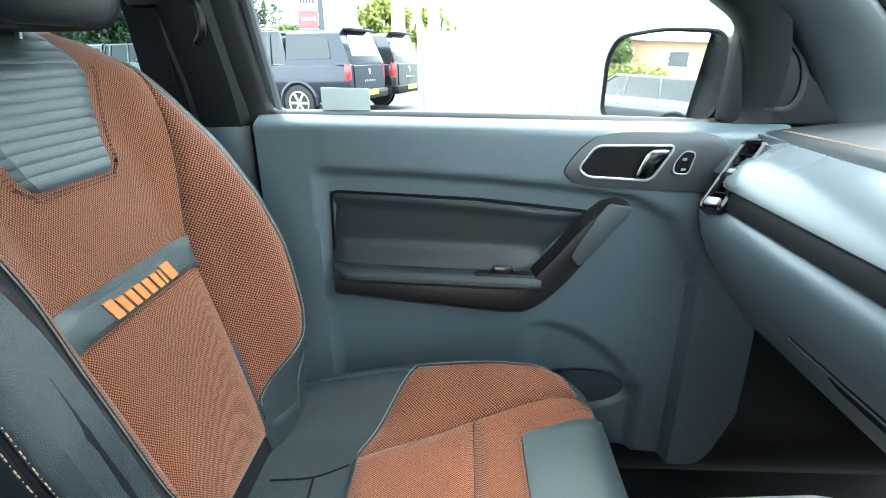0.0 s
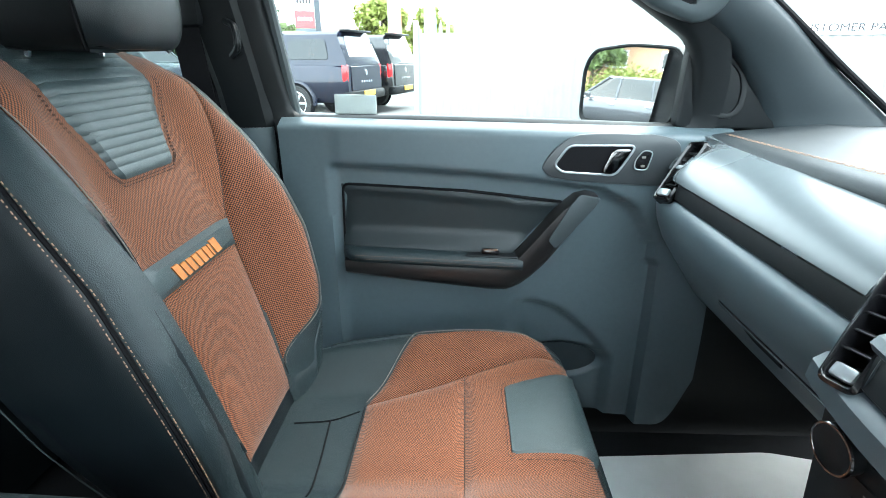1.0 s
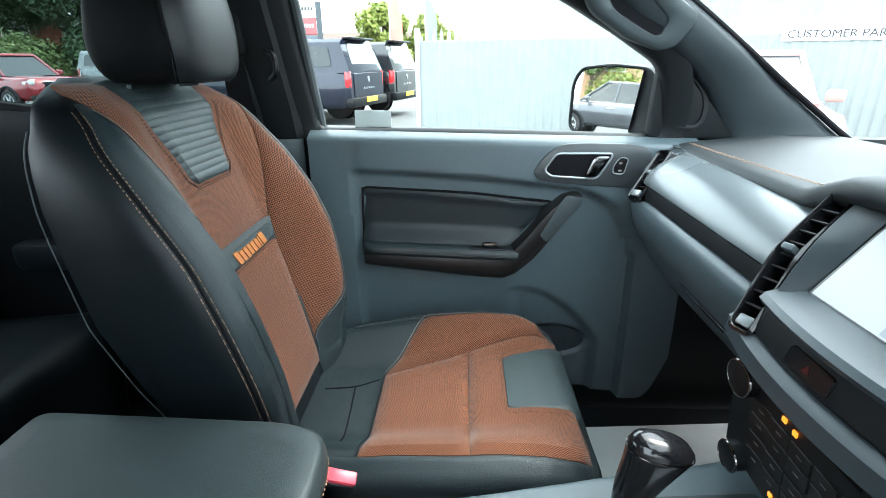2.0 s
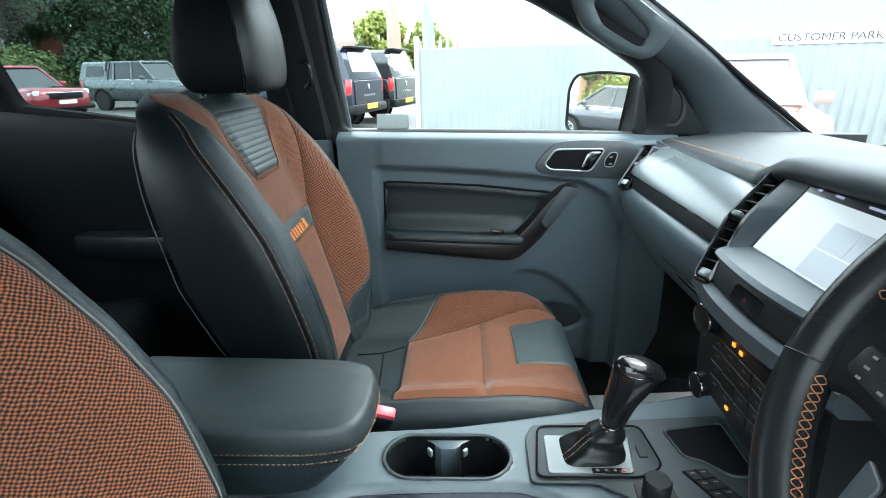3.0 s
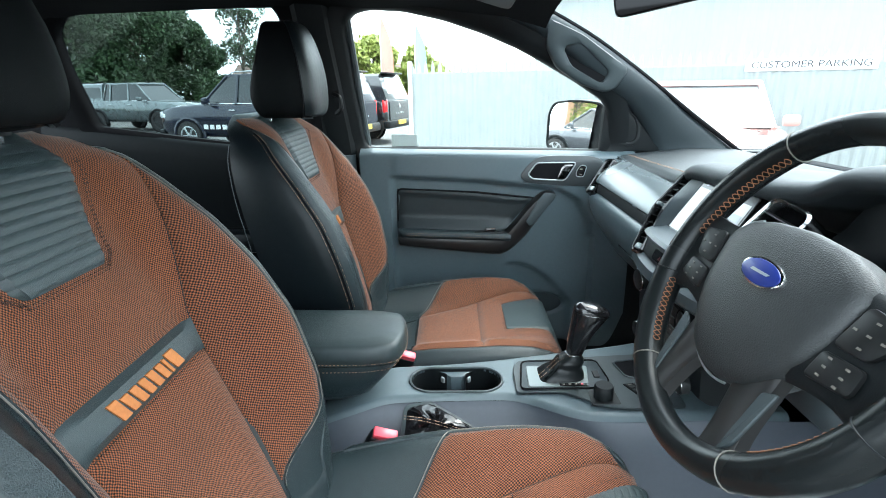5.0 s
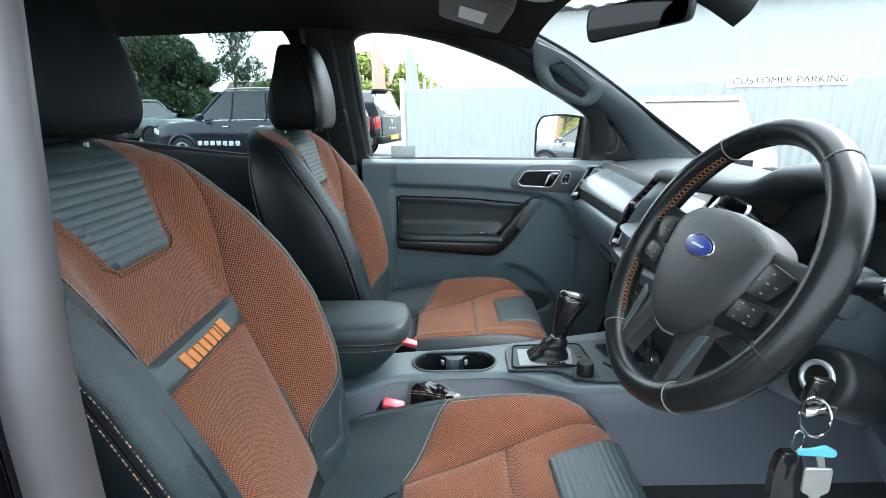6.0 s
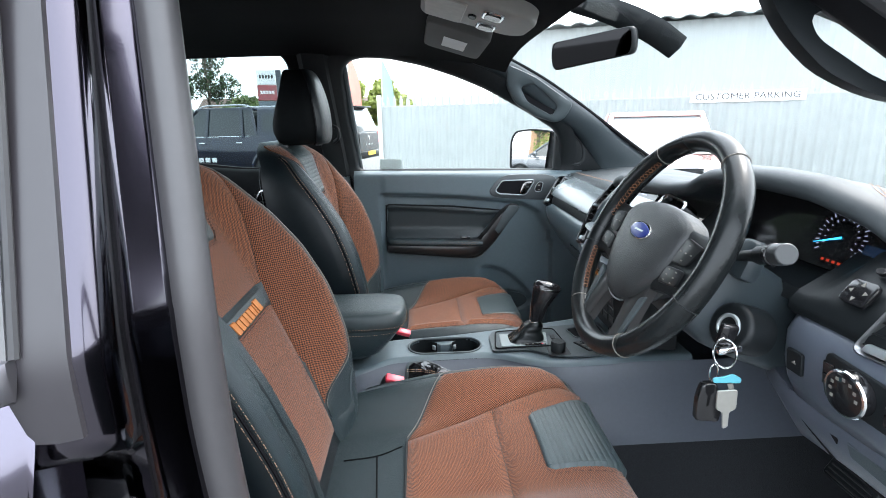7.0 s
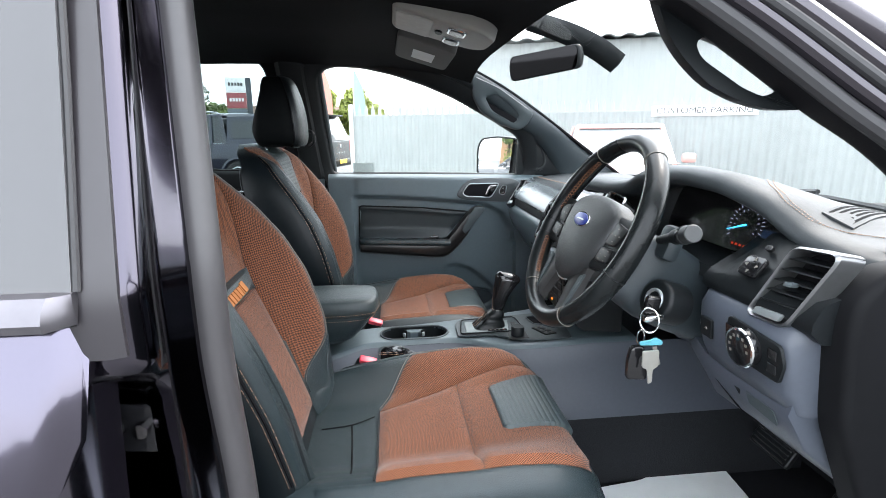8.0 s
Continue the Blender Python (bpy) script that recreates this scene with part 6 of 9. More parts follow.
# hub behind, spokes
bm = bmesh.new()
loft(bm, [[WM @ Vector((x * k, lerp(-0.012, y, k), h)) for x, y in o] for k, h in ((0.95, -0.015), (0.9, -0.035), (0.75, -0.055), (0.55, -0.06))])
part("hub", bm, M_PLASTIC_B, wheel)
for sg in (-1, 1):
    bm = bmesh.new()
    rings = []
    for t in frange(0, 1, 8):
        x = lerp(0.078, 0.162, t)
        yt, yb = lerp(0.044, 0.034, t) + 0.012 * t * t, lerp(-0.055, -0.034, t) - 0.028 * t ** 3
        h = lerp(0.003, 0.001, t)
        rings.append([WM @ Vector((sg * x, y, z)) for y, z in ((yt, h - 0.018), (yt, h - 0.004), (yt - 0.005, h), (yb + 0.005, h), (yb, h - 0.004), (yb, h - 0.018))])
    loft(bm, rings)
    spoke = part("side_spoke", bm, M_PLASTIC_B, wheel, "", 50)
    bm = bmesh.new()
    slab(bm, [(sg * 0.102, 0.032), (sg * 0.145, 0.026), (sg * 0.130, -0.006), (sg * 0.096, -0.008)], 0.004, WM @ pose(0, 0, 0.003), 0.0015, 2, 0.008)
    pad = part("button_pad", bm, M_PAD, spoke, "four-way button pad")
    for dx, dy in ((0, 0.011), (0, -0.011), (0.013, 0), (-0.013, 0), (0, 0)):
        bm = bmesh.new()
        slab(bm, [(-0.002, -0.0009), (0.002, -0.0009), (0.002, 0.0009), (-0.002, 0.0009)], 0.0006, WM @ pose(sg * 0.118 + dx, 0.011 + dy, 0.0072), 0, 1)
        part("button_mark", bm, M_PIPING, pad)
    bm = bmesh.new()
    slab(bm, [(sg * 0.094, -0.014), (sg * 0.134, -0.011), (sg * 0.136, -0.034), (sg * 0.092, -0.040)], 0.004, WM @ pose(0, 0, 0.003), 0.0015, 2, 0.006)
    pad = part("button_pad", bm, M_PAD, spoke, "six-button pad")
    for dx in (-0.009, 0.009):
        for dy in (0.010, 0.0, -0.010):
            bm = bmesh.new()
            slab(bm, [(-0.002, -0.0009), (0.002, -0.0009), (0.002, 0.0009), (-0.002, 0.0009)], 0.0006, WM @ pose(sg * 0.114 + dx, -0.025 + dy * 0.8, 0.0072), 0, 1)
            part("button_mark", bm, M_PIPING, pad)
    bm = bmesh.new()
    rings = []
    for t in frange(0, 1, 8):
        cx, cy = lerp(0.050, 0.064, t), lerp(-0.070, -0.152, t)
        w = lerp(0.026, 0.017, t) + 0.010 * t ** 4
        h = lerp(0.0, 0.002, t)
        d = Vector((0.84, 0.54)) * w
        rings.append([WM @ Vector((sg * (cx + k * d.x), cy + k * d.y, z)) for k, z in ((-1, h - 0.016), (-1, h - 0.003), (-0.8, h), (0.8, h), (1, h - 0.003), (1, h - 0.016))])
    loft(bm, rings)
    spoke = part("lower_spoke", bm, mat("dark satin metal", (0.020, 0.0195, 0.0195), 0.36, metal=0.3, var=0.06), wheel, "dark satin lower spoke", 50)
    bm = bmesh.new()
    slab(bm, [(sg * 0.070, -0.074), (sg * 0.086, -0.066), (sg * 0.080, -0.128), (sg * 0.068, -0.146)], 0.003, WM @ pose(0, 0, 0.0005), 0.001, 1, 0.004)
    part("spoke_trim", bm, M_TRIM, spoke, "satin grey spoke trim")
# badge: a plain blue oval with a pale bar
ov = [(0.0285 * math.cos(a), 0.0120 * math.sin(a)) for a in (2 * math.pi * k / 40 for k in range(40))]
bm = bmesh.new()
slab(bm, [(x * 1.1, y * 1.18) for x, y in ov], 0.004, WM @ pose(0, 0.012, 0.0165), 0.0015, 2)
part("badge_rim", bm, M_CHROME, cover, "chrome badge rim")
bm = bmesh.new()
slab(bm, ov, 0.002, WM @ pose(0, 0.012, 0.0196), 0.0008, 2)
part("badge", bm, M_BADGE, cover, "plain blue oval badge")
bm = bmesh.new()
slab(bm, [(-0.014, -0.0016), (0.012, -0.0012), (0.015, 0.0014), (-0.012, 0.0014)], 0.0006, WM @ pose(0, 0.012, 0.0214), 0, 1)
part("badge_bar", bm, M_SILVER, cover, "pale bar on the badge")

column = thing("steering_column", "black steering column shroud with stalks and ignition lock", "steering column")
CM = Matrix.Translation(WC) @ Matrix.Rotation(radians(WT), 4, "Y")
bm = bmesh.new()
rings = []
for t, w, up, dn in ((0.065, 0.045, 0.035, 0.06), (0.08, 0.062, 0.045, 0.085), (0.14, 0.066, 0.05, 0.10), (0.20, 0.06, 0.045, 0.10), (0.30, 0.055, 0.04, 0.09)):
    rings.append([CM @ Vector((t, y, z)) for y, z in rounded([(-w, -dn), (w, -dn), (w, up), (-w, up)], 0.03, 4)])
loft(bm, rings)
part("shroud", bm, M_LOWER, column, "dark plastic shroud", 60)
bm = bmesh.new()
tip = Vector((0.330, -0.575, 1.230))
root = Vector((0.350, -0.455, 1.195))
tube(bm, [root, root.lerp(tip, 0.3), root.lerp(tip, 0.62)], lambda t: lerp(0.007, 0.009, t), 12)
st = part("wiper_stalk", bm, M_PLASTIC_B, column, "black column stalk")
for a, b, r, mm in ((0.55, 0.78, 0.0125, M_PLASTIC_B), (0.78, 0.86, 0.0145, M_GLOSS), (0.86, 1.05, 0.0135, mat("grey stalk cap", (0.022, 0.024, 0.025), 0.45))):
    bm = bmesh.new()
    tube(bm, [root.lerp(tip, a), root.lerp(tip, a + 0.01), root.lerp(tip, b - 0.01), root.lerp(tip, b)], lambda t, r=r: r * (0.9 if t in (0.0, 1.0) else 1.0), 16)
    part("stalk_end", bm, mm, st, "grey stalk end")
bm = bmesh.new()
rbox(bm, (0.03, 0.04, 0.06), pose(0.365, -0.462, 1.19, 0, 20, 0), 0.01)
part("stalk_base", bm, M_LOWER, column)
# ignition lock facing the driver
im = facing((0.336, -0.486, 1.099), (0.35, 0.0, 1.0), (0.25, -1, 0))
bm = bmesh.new()
slab(bm, [(0.036 * math.cos(t), 0.036 * math.sin(t)) for t in (2 * math.pi * k / 32 for k in range(32))], 0.05, im @ pose(0, 0, -0.045), 0.008, 3)
lock = part("ignition_boss", bm, M_PLASTIC_B, column, "round black ignition boss")
bm = bmesh.new()
tube(bm, [im @ Vector((0.0165 * math.cos(t), 0.0165 * math.sin(t), 0.006)) for t in (2 * math.pi * k / 28 for k in range(28))], 0.003, 8, True)
part("lock_ring", bm, M_SILVER, lock, "silver lock ring")
keys = thing("key_bunch", "bunch of keys on a steel ring hanging from the ignition", "keys")
bm = bmesh.new()
rbox(bm, (0.025, 0.012, 0.032), pose(0.314, -0.512, 1.100, 8, 8, 0), 0.005, 3)
part("key_head", bm, M_GLOSS, keys, "black key head")
bm = bmesh.new()
rbox(bm, (0.034, 0.012, 0.009), pose(0.330, -0.464, 1.058, 0, -6, 0), 0.003, 2)
part("key_bar", bm, M_CHROME, keys, "chrome key end")
bm = bmesh.new()
tube(bm, [Vector((0.315 + 0.0160 * math.cos(t), -0.480 + 0.006 * math.sin(t), 1.060 + 0.0165 * math.sin(t))) for t in (2 * math.pi * k / 32 for k in range(32))], 0.0013, 6, True)
part("key_ring", bm, M_CHROME, keys, "steel split ring")
bm = bmesh.new()
tube(bm, [Vector((0.304 + 0.006 * math.cos(t), -0.478, 1.034 + 0.011 * math.sin(t))) for t in (2 * math.pi * k / 24 for k in range(24))], 0.0011, 6, True)
part("small_ring", bm, M_CHROME, keys, "small steel ring")
bm = bmesh.new()
slab(bm, [(-0.017, 0.0), (0.015, 0.0), (0.017, 0.014), (0.012, 0.04), (0.008, 0.052), (-0.012, 0.05), (-0.017, 0.03)], 0.012, facing((0.305, -0.468, 0.966), (0.04, 0.08, 1), (1, -0.15, 0)), 0.004, 2, 0.006)
part("key_fob", bm, M_GLOSS, keys, "black key fob")
steel = mat("nickel key", (0.30, 0.295, 0.27), 0.32, metal=0.7, var=0.15)
bm = bmesh.new()
slab(bm, [(-0.003, 0.0), (0.004, 0.003), (0.0045, 0.022), (0.013, 0.026), (0.014, 0.05), (-0.012, 0.05), (-0.013, 0.026), (-0.0045, 0.022)], 0.0025, facing((0.309, -0.506, 0.974), (-0.03, 0.05, 1), (1, -0.1, 0)), 0.0006, 1, 0.003)
part("key", bm, steel, keys, "nickel house key")
bm = bmesh.new()
slab(bm, [(-0.003, 0.0), (0.003, 0.0), (0.0035, 0.03), (-0.0035, 0.03)], 0.0025, facing((0.336, -0.482, 0.992), (-0.32, 0.05, 1), (1, -0.3, 0)), 0.0006, 1)
part("key", bm, steel, keys, "narrow nickel key")
bm = bmesh.new()
slab(bm, [(-0.017, 0.004), (0.017, 0.007), (0.018, 0.013), (0.006, 0.018), (-0.004, 0.013), (-0.018, 0.010)], 0.0025, facing((0.316, -0.488, 1.020), (0.05, 0.0, 1), (1, -0.2, 0)), 0.0006, 1, 0.003)
part("key_tag", bm, mat("turquoise plastic", (0.07, 0.27, 0.33), 0.4), keys, "turquoise plastic key tag")

for ob in keys.children:
    if ob.name.startswith("key_head"):
        continue
    ob.matrix_basis = Matrix.Translation((0.315, -0.480, 1.060)) @ Matrix.Translation((-0.014, -0.052, 0.022)) @ Matrix.Diagonal((1, 1, 1.12, 1)) @ Matrix.Translation((-0.315, 0.480, -1.060))
# ---- centre console ----
console = thing("centre_console", "grey plastic centre console with cup holders, standing on the floor", "console")
# plan of the deck: x, near edge (driver), far edge, height
DECK = [(-0.66, -0.10, 0.10, 0.76), (-0.40, -0.095, 0.095, 0.80), (-0.19, -0.048, 0.075, 0.85), (-0.165, -0.042, 0.078, 0.851), (-0.05, -0.036, 0.088, 0.851), (0.045, -0.034, 0.105, 0.851), (0.09, -0.05, 0.115, 0.851), (0.13, -0.078, 0.122, 0.852), (0.17, -0.098, 0.130, 0.853), (0.22, -0.106, 0.138, 0.855), (0.30, -0.112, 0.148, 0.860), (0.38, -0.118, 0.160, 0.868), (0.50, -0.125, 0.17, 0.87)]


def deck(x):
    e = 0.012
    return [(curve(x - e, [(d[0], d[k]) for d in DECK]) + 2 * curve(x, [(d[0], d[k]) for d in DECK]) + curve(x + e, [(d[0], d[k]) for d in DECK])) / 4 for k in (1, 2, 3)]


CUPS = (-0.098, -0.005)


def in_cup(x, y):
    """Distance outside the joined cup wells; negative inside."""
    d = min(math.hypot(x - c, y - 0.019) - 0.040 for c in CUPS)
    if CUPS[0] < x < CUPS[1]:
        d = min(d, abs(y - 0.019) - 0.040)
    return d


# deck with the cup wells sunk in
bm = bmesh.new()
xs = frange(-0.30, 0.50, 161)
grid = []
for x in xs:
    a, b, z = deck(x)
    row = []
    for t in frange(0, 1, 49):
        y = lerp(a, b, t)
        edge = min(t, 1 - t) * (b - a)
        zz = z - 0.010 * (1 - min(1, edge / 0.012)) ** 2
        d = in_cup(x, y)
        if d < 0.006:
            zz -= 0.072 * smooth((0.006 - d) / 0.008) if d < 0.002 else -0.0015
        row.append(bm.verts.new((x, y, zz)))
    grid.append(row)
for p, q in zip(grid, grid[1:]):
    for j in range(48):
        bm.faces.new((p[j], q[j], q[j + 1], p[j + 1]))
deck_ob = part("deck", bm, M_PLASTIC, console, "grey plastic deck with sunk cup wells", 60)
deck_ob.data.materials.append(M_PLASTIC_B)
for f in deck_ob.data.polygons:
    if in_cup(f.center.x, f.center.y) < 0.0035:
        f.material_index = 1
bm = bmesh.new()
loft(bm, [[Vector((x, y, z)) for y, z in ((-0.16, 0.46), (-0.145, 0.68), (0.16, 0.68), (0.175, 0.46))] for x in (-0.7, 0.3, 0.98)])
part("tunnel", bm, M_CARPET, console, "dark carpeted transmission tunnel")
for sg, k in ((-1, 0), (1, 1)):
    bm = bmesh.new()
    rings = []
    for x in frange(-0.66, 0.88, 70):
        d = deck(x)
        y, z = d[k], d[2] - 0.0105
        out = 0.135 if sg < 0 else 0.15
        wide = max(out, abs(y) + 0.006)
        low = lerp(0.60, 0.70, smooth((x - 0.1) / 0.5))
        rings.append([Vector(p) for p in ((x, y + sg * 0.0005, z), (x, y + sg * 0.006, z - 0.012), (x, lerp(y, sg * wide, 0.55), z - 0.05), (x, sg * wide, z - 0.12), (x, sg * (wide + 0.012), 0.70), (x, sg * (wide + 0.013), 0.665), (x, sg * 0.02, 0.665), (x, y - sg * 0.01, z - 0.09))])
    loft(bm, rings)
    part("side_panel", bm, M_CONSOLE, console, "slate blue plastic side of the console", 60)
for c in CUPS:
    bm = bmesh.new()
    slab(bm, [(0.038 * math.cos(t), 0.038 * math.sin(t)) for t in (2 * math.pi * k / 28 for k in range(28))], 0.004, pose(c, 0.019, 0.781), 0.001, 1)
    part("cup_mat", bm, M_PLASTIC_B, console, "black rubber cup mat")
    bm = bmesh.new()
    m = facing((c, 0.019, 0.815), (0, 0, 1), (1, 0, 0))
    loft(bm, [[Vector((c + r * math.cos(t), 0.019 + r * math.sin(t), z)) for t in (2 * math.pi * k / 32 for k in range(32)) if not abs(math.cos(t)) > 0.80 or (c == CUPS[0]) == (math.cos(t) < 0)] for r, z in ((0.0385, 0.785), (0.0395, 0.847))], closed=False)
    part("cup_lining", bm, M_PLASTIC_B, console, "black cup well lining")
bm = bmesh.new()
pts = []
for t in frange(0, 360, 73)[:-1]:
    a = radians(t)
    c = CUPS[1] if math.cos(a) > 0 else CUPS[0]
    x, y = c + 0.043 * math.cos(a), 0.019 + 0.043 * math.sin(a)
    pts.append((x, y, 0.8525))
tube(bm, pts, 0.0028, 6, True)
part("cup_rim", bm, M_TRIM, console, "rim of the cup holder")
for sg in (1, -1):
    bm = bmesh.new()
    slab(bm, [(-0.034, sg * 0.042), (-0.020, sg * 0.030), (-0.010, sg * 0.022), (0.010, sg * 0.022), (0.020, sg * 0.030), (0.034, sg * 0.042)], 0.063 if sg > 0 else 0.050, pose(sum(CUPS) / 2, 0.019, 0.782), 0.004, 2)
    part("cup_saddle", bm, M_PLASTIC, console, "grey saddle between the cup wells")
for x, y, rz in ((-0.078, 0.044, 40), (-0.026, 0.044, -40)):
    bm = bmesh.new()
    rbox(bm, (0.005, 0.010, 0.012), pose(x, y, 0.836, 0, 0, rz), 0.002)
    part("cup_clip", bm, M_SILVER, console, "small silver cup clip")
# dark inset of the deck, with the shift gate, dial, switches and tray
bm = bmesh.new()
slab(bm, [(0.060, -0.032), (0.145, -0.035), (0.175, -0.056), (0.205, -0.080), (0.245, -0.091), (0.345, -0.094), (0.362, 0.092), (0.25, 0.088), (0.074, 0.080), (0.062, 0.05)], 0.003, pose(0, 0, 0.8518, 0, -2.0, 0), 0.001, 1, 0.010)
inset = part("dark_inset", bm, mat("dark deck plastic", (0.031, 0.039, 0.042), 0.40, spec=0.4, var=0.08, scale=120, bump=0.12, bscale=900), console, "dark inset panel")
GATE = [(0.068, -0.027), (0.205, -0.029), (0.238, -0.010), (0.232, 0.071), (0.082, 0.072)]
bm = bmesh.new()
slab(bm, GATE, 0.003, pose(0, 0, 0.8555, 0, -1.2, 0), 0.0015, 2, 0.014)
gate = part("shift_gate", bm, M_LOWER, console, "dark shift surround")
bm = bmesh.new()
tube(bm, [(x, y, 0.8592 + 0.021 * x) for x, y in rounded(GATE, 0.014)], 0.0016, 6, True)
part("gate_groove", bm, M_LINER, gate, "dark groove round the gate")
bm = bmesh.new()
slab(bm, [(0.084, -0.021), (0.196, -0.023), (0.208, 0.048), (0.088, 0.052)], 0.003, pose(0, 0, 0.8575, 0, -1.2, 0), 0.001, 1, 0.005)
part("gate_plate", bm, mat("satin grey gate", (0.17, 0.19, 0.19), 0.36, metal=0.5, var=0.05), gate, "satin grey gate plate")
bm = bmesh.new()
slab(bm, [(0.142, -0.022), (0.192, -0.023), (0.193, -0.015), (0.142, -0.014)], 0.002, pose(0, 0, 0.8592, 0, -1.2, 0), 0, 1)
part("gear_scale", bm, M_GLOSS, gate, "black gear scale")
for k in range(4):
    bm = bmesh.new()
    slab(bm, [(0.147 + 0.0115 * k, -0.0205), (0.151 + 0.0115 * k, -0.0205), (0.151 + 0.0115 * k, -0.0165), (0.147 + 0.0115 * k, -0.0165)], 0.0006, pose(0, 0, 0.8613, 0, -1.2, 0), 0, 1)
    part("gear_mark", bm, M_PIPING if k < 3 else M_RED, gate)
bm = bmesh.new()
slab(bm, [(0.212, 0.006), (0.224, 0.006), (0.226, 0.030), (0.213, 0.030)], 0.002, pose(0, 0, 0.8585, 0, -1.2, 0), 0.001, 1, 0.003)
part("release_button", bm, M_PAD, gate)
bm = bmesh.new()
slab(bm, [(-0.026, -0.022), (0.026, -0.024), (0.026, 0.020), (-0.022, 0.022)], 0.003, pose(0.212, -0.056, 0.8600, 0, -2, 0), 0.001, 1, 0.006)
base = part("dial_base", bm, M_PAD, console, "black dial base")
bm = bmesh.new()
tube(bm, [(0.212, -0.056, 0.860), (0.212, -0.056, 0.872), (0.212, -0.056, 0.884), (0.212, -0.056, 0.887)], lambda t: 0.0170 if t < 0.7 else 0.0150, 28)
part("drive_dial", bm, M_PLASTIC_B, base, "black rotary drive selector")
bm = bmesh.new()
slab(bm, [(0.258, -0.018), (0.290, -0.014), (0.316, -0.066), (0.282, -0.072)], 0.003, pose(0, 0, 0.8530, 0, -2.0, 0), 0.001, 1, 0.004)
bank = part("switch_bank", bm, M_LINER, console, "black switch bank")
for r in range(3):
    for c in range(2):
        at = lambda u, v: (lerp(lerp(0.2600, 0.2835, v), lerp(0.2885, 0.3140, v), u), lerp(lerp(-0.0195, -0.0705, v), lerp(-0.0155, -0.0655, v), u))
        u0, v0 = 0.5 * c + 0.03, r / 3 + 0.02
        bm = bmesh.new()
        slab(bm, [at(u0, v0), at(u0 + 0.44, v0), at(u0 + 0.44, v0 + 0.29), at(u0, v0 + 0.29)], 0.002, pose(0, 0, 0.8556, 0, -2.0, 0), 0.0006, 1)
        b = part("push_switch", bm, M_PAD, bank, "black push switch")
        bm = bmesh.new()
        x, y = at(u0 + 0.22, v0 + 0.10)
        slab(bm, [(x - 0.003, y - 0.001), (x + 0.003, y - 0.001), (x + 0.003, y + 0.001), (x - 0.003, y + 0.001)], 0.0005, pose(0, 0, 0.8577, 0, -2.0, 0), 0, 1)
        part("switch_mark", bm, M_PIPING, b)
TRAY = [(0.262, 0.060), (0.352, 0.074), (0.350, -0.030), (0.318, -0.030), (0.290, 0.000), (0.272, 0.006)]
# No hollow is cut: a flat black sheet draws the tray's shade.
bm = bmesh.new()
slab(bm, TRAY, 0.0022, pose(0, 0, 0.8534, 0, -2.0, 0), 0.0005, 1, 0.010)
tray = part("tray_shade", bm, M_LINER, console, "flat black sheet for the shade in the tray")
bm = bmesh.new()
tube(bm, [(x, y, 0.8556 + 0.035 * x) for x, y in rounded(TRAY, 0.010)], 0.0022, 6, True)
part("tray_rim", bm, M_LOWER, tray, "rounded rim of the tray")

armrest = thing("armrest", "black leather armrest lid on the console, orange twin stitching", "armrest")


def arm_plan(e):
    return rounded([(-0.50 + e, -0.088 + e), (-0.20, -0.086 + e), (-0.150 - e, -0.074 + e), (-0.138 - e, -0.03), (-0.140 - e, 0.03), (-0.152 - e, 0.062 - e), (-0.20, 0.075 - e), (-0.50 + e, 0.085 - e)], 0.02)


def arm_ring(z, e):
    return [Vector((x - 0.004 - max(0.0, 0.945 - z) * 0.75 * smooth((x + 0.4) / 0.2), y, z)) for x, y in arm_plan(e)]


bm = bmesh.new()
loft(bm, [arm_ring(z, e) for z, e in ((0.868, 0.016), (0.880, 0.006), (0.91, 0.001), (0.942, 0.0))])
part("box", bm, M_LEATHER_T, armrest, "leather-covered box", 60)
bm = bmesh.new()
loft(bm, [arm_ring(z, e) for z, e in ((0.940, 0.004), (0.945, 0.0), (0.958, -0.001), (0.970, 0.001), (0.976, 0.004), (0.979, 0.009), (0.981, 0.035))])
# Lid leather is lighter than the box, sheen put into its colour.
part("lid", bm, mat("lid leather lightened for sheen", (0.022, 0.031, 0.033), 0.42, spec=0.42, var=0.15, scale=80, bump=0.4, bscale=600, kind="voronoi"), armrest, "padded leather lid", 60)
for z, e in ((0.947, -0.0015), (0.933, -0.0015)):
    p = arm_ring(z, e)
    thread("stitching", p + p[:1], armrest, M_STITCH, "orange stitching", length=0.005, gap=0.0016, radius=0.00065)

gear = thing("gear_lever", "black leather gear lever with a gloss knob and stitched gaiter", "gear lever")
bm = bmesh.new()
rings = []
for t in frange(0, 1, 14):
    c = Vector((lerp(0.148, 0.174, t ** 0.9), 0.020, lerp(0.860, 0.912, t)))
    wx, wy = lerp(0.047, 0.014, t ** 0.65), lerp(0.033, 0.014, t ** 0.6)
    puff = 0.004 * math.sin(math.pi * t) + 0.0025 * math.sin(11 * t)
    rings.append([c + Vector(((wx + puff) * math.copysign(abs(math.cos(a)) ** lerp(0.6, 1.0, t), math.cos(a)), (wy + puff) * math.copysign(abs(math.sin(a)) ** lerp(0.6, 1.0, t), math.sin(a)), 0.0025 * math.cos(3 * a) * (1 - t))) for a in (2 * math.pi * k / 24 for k in range(24))])
loft(bm, rings)
part("gaiter", bm, M_WHEEL, gear, "black leather gaiter", 60)
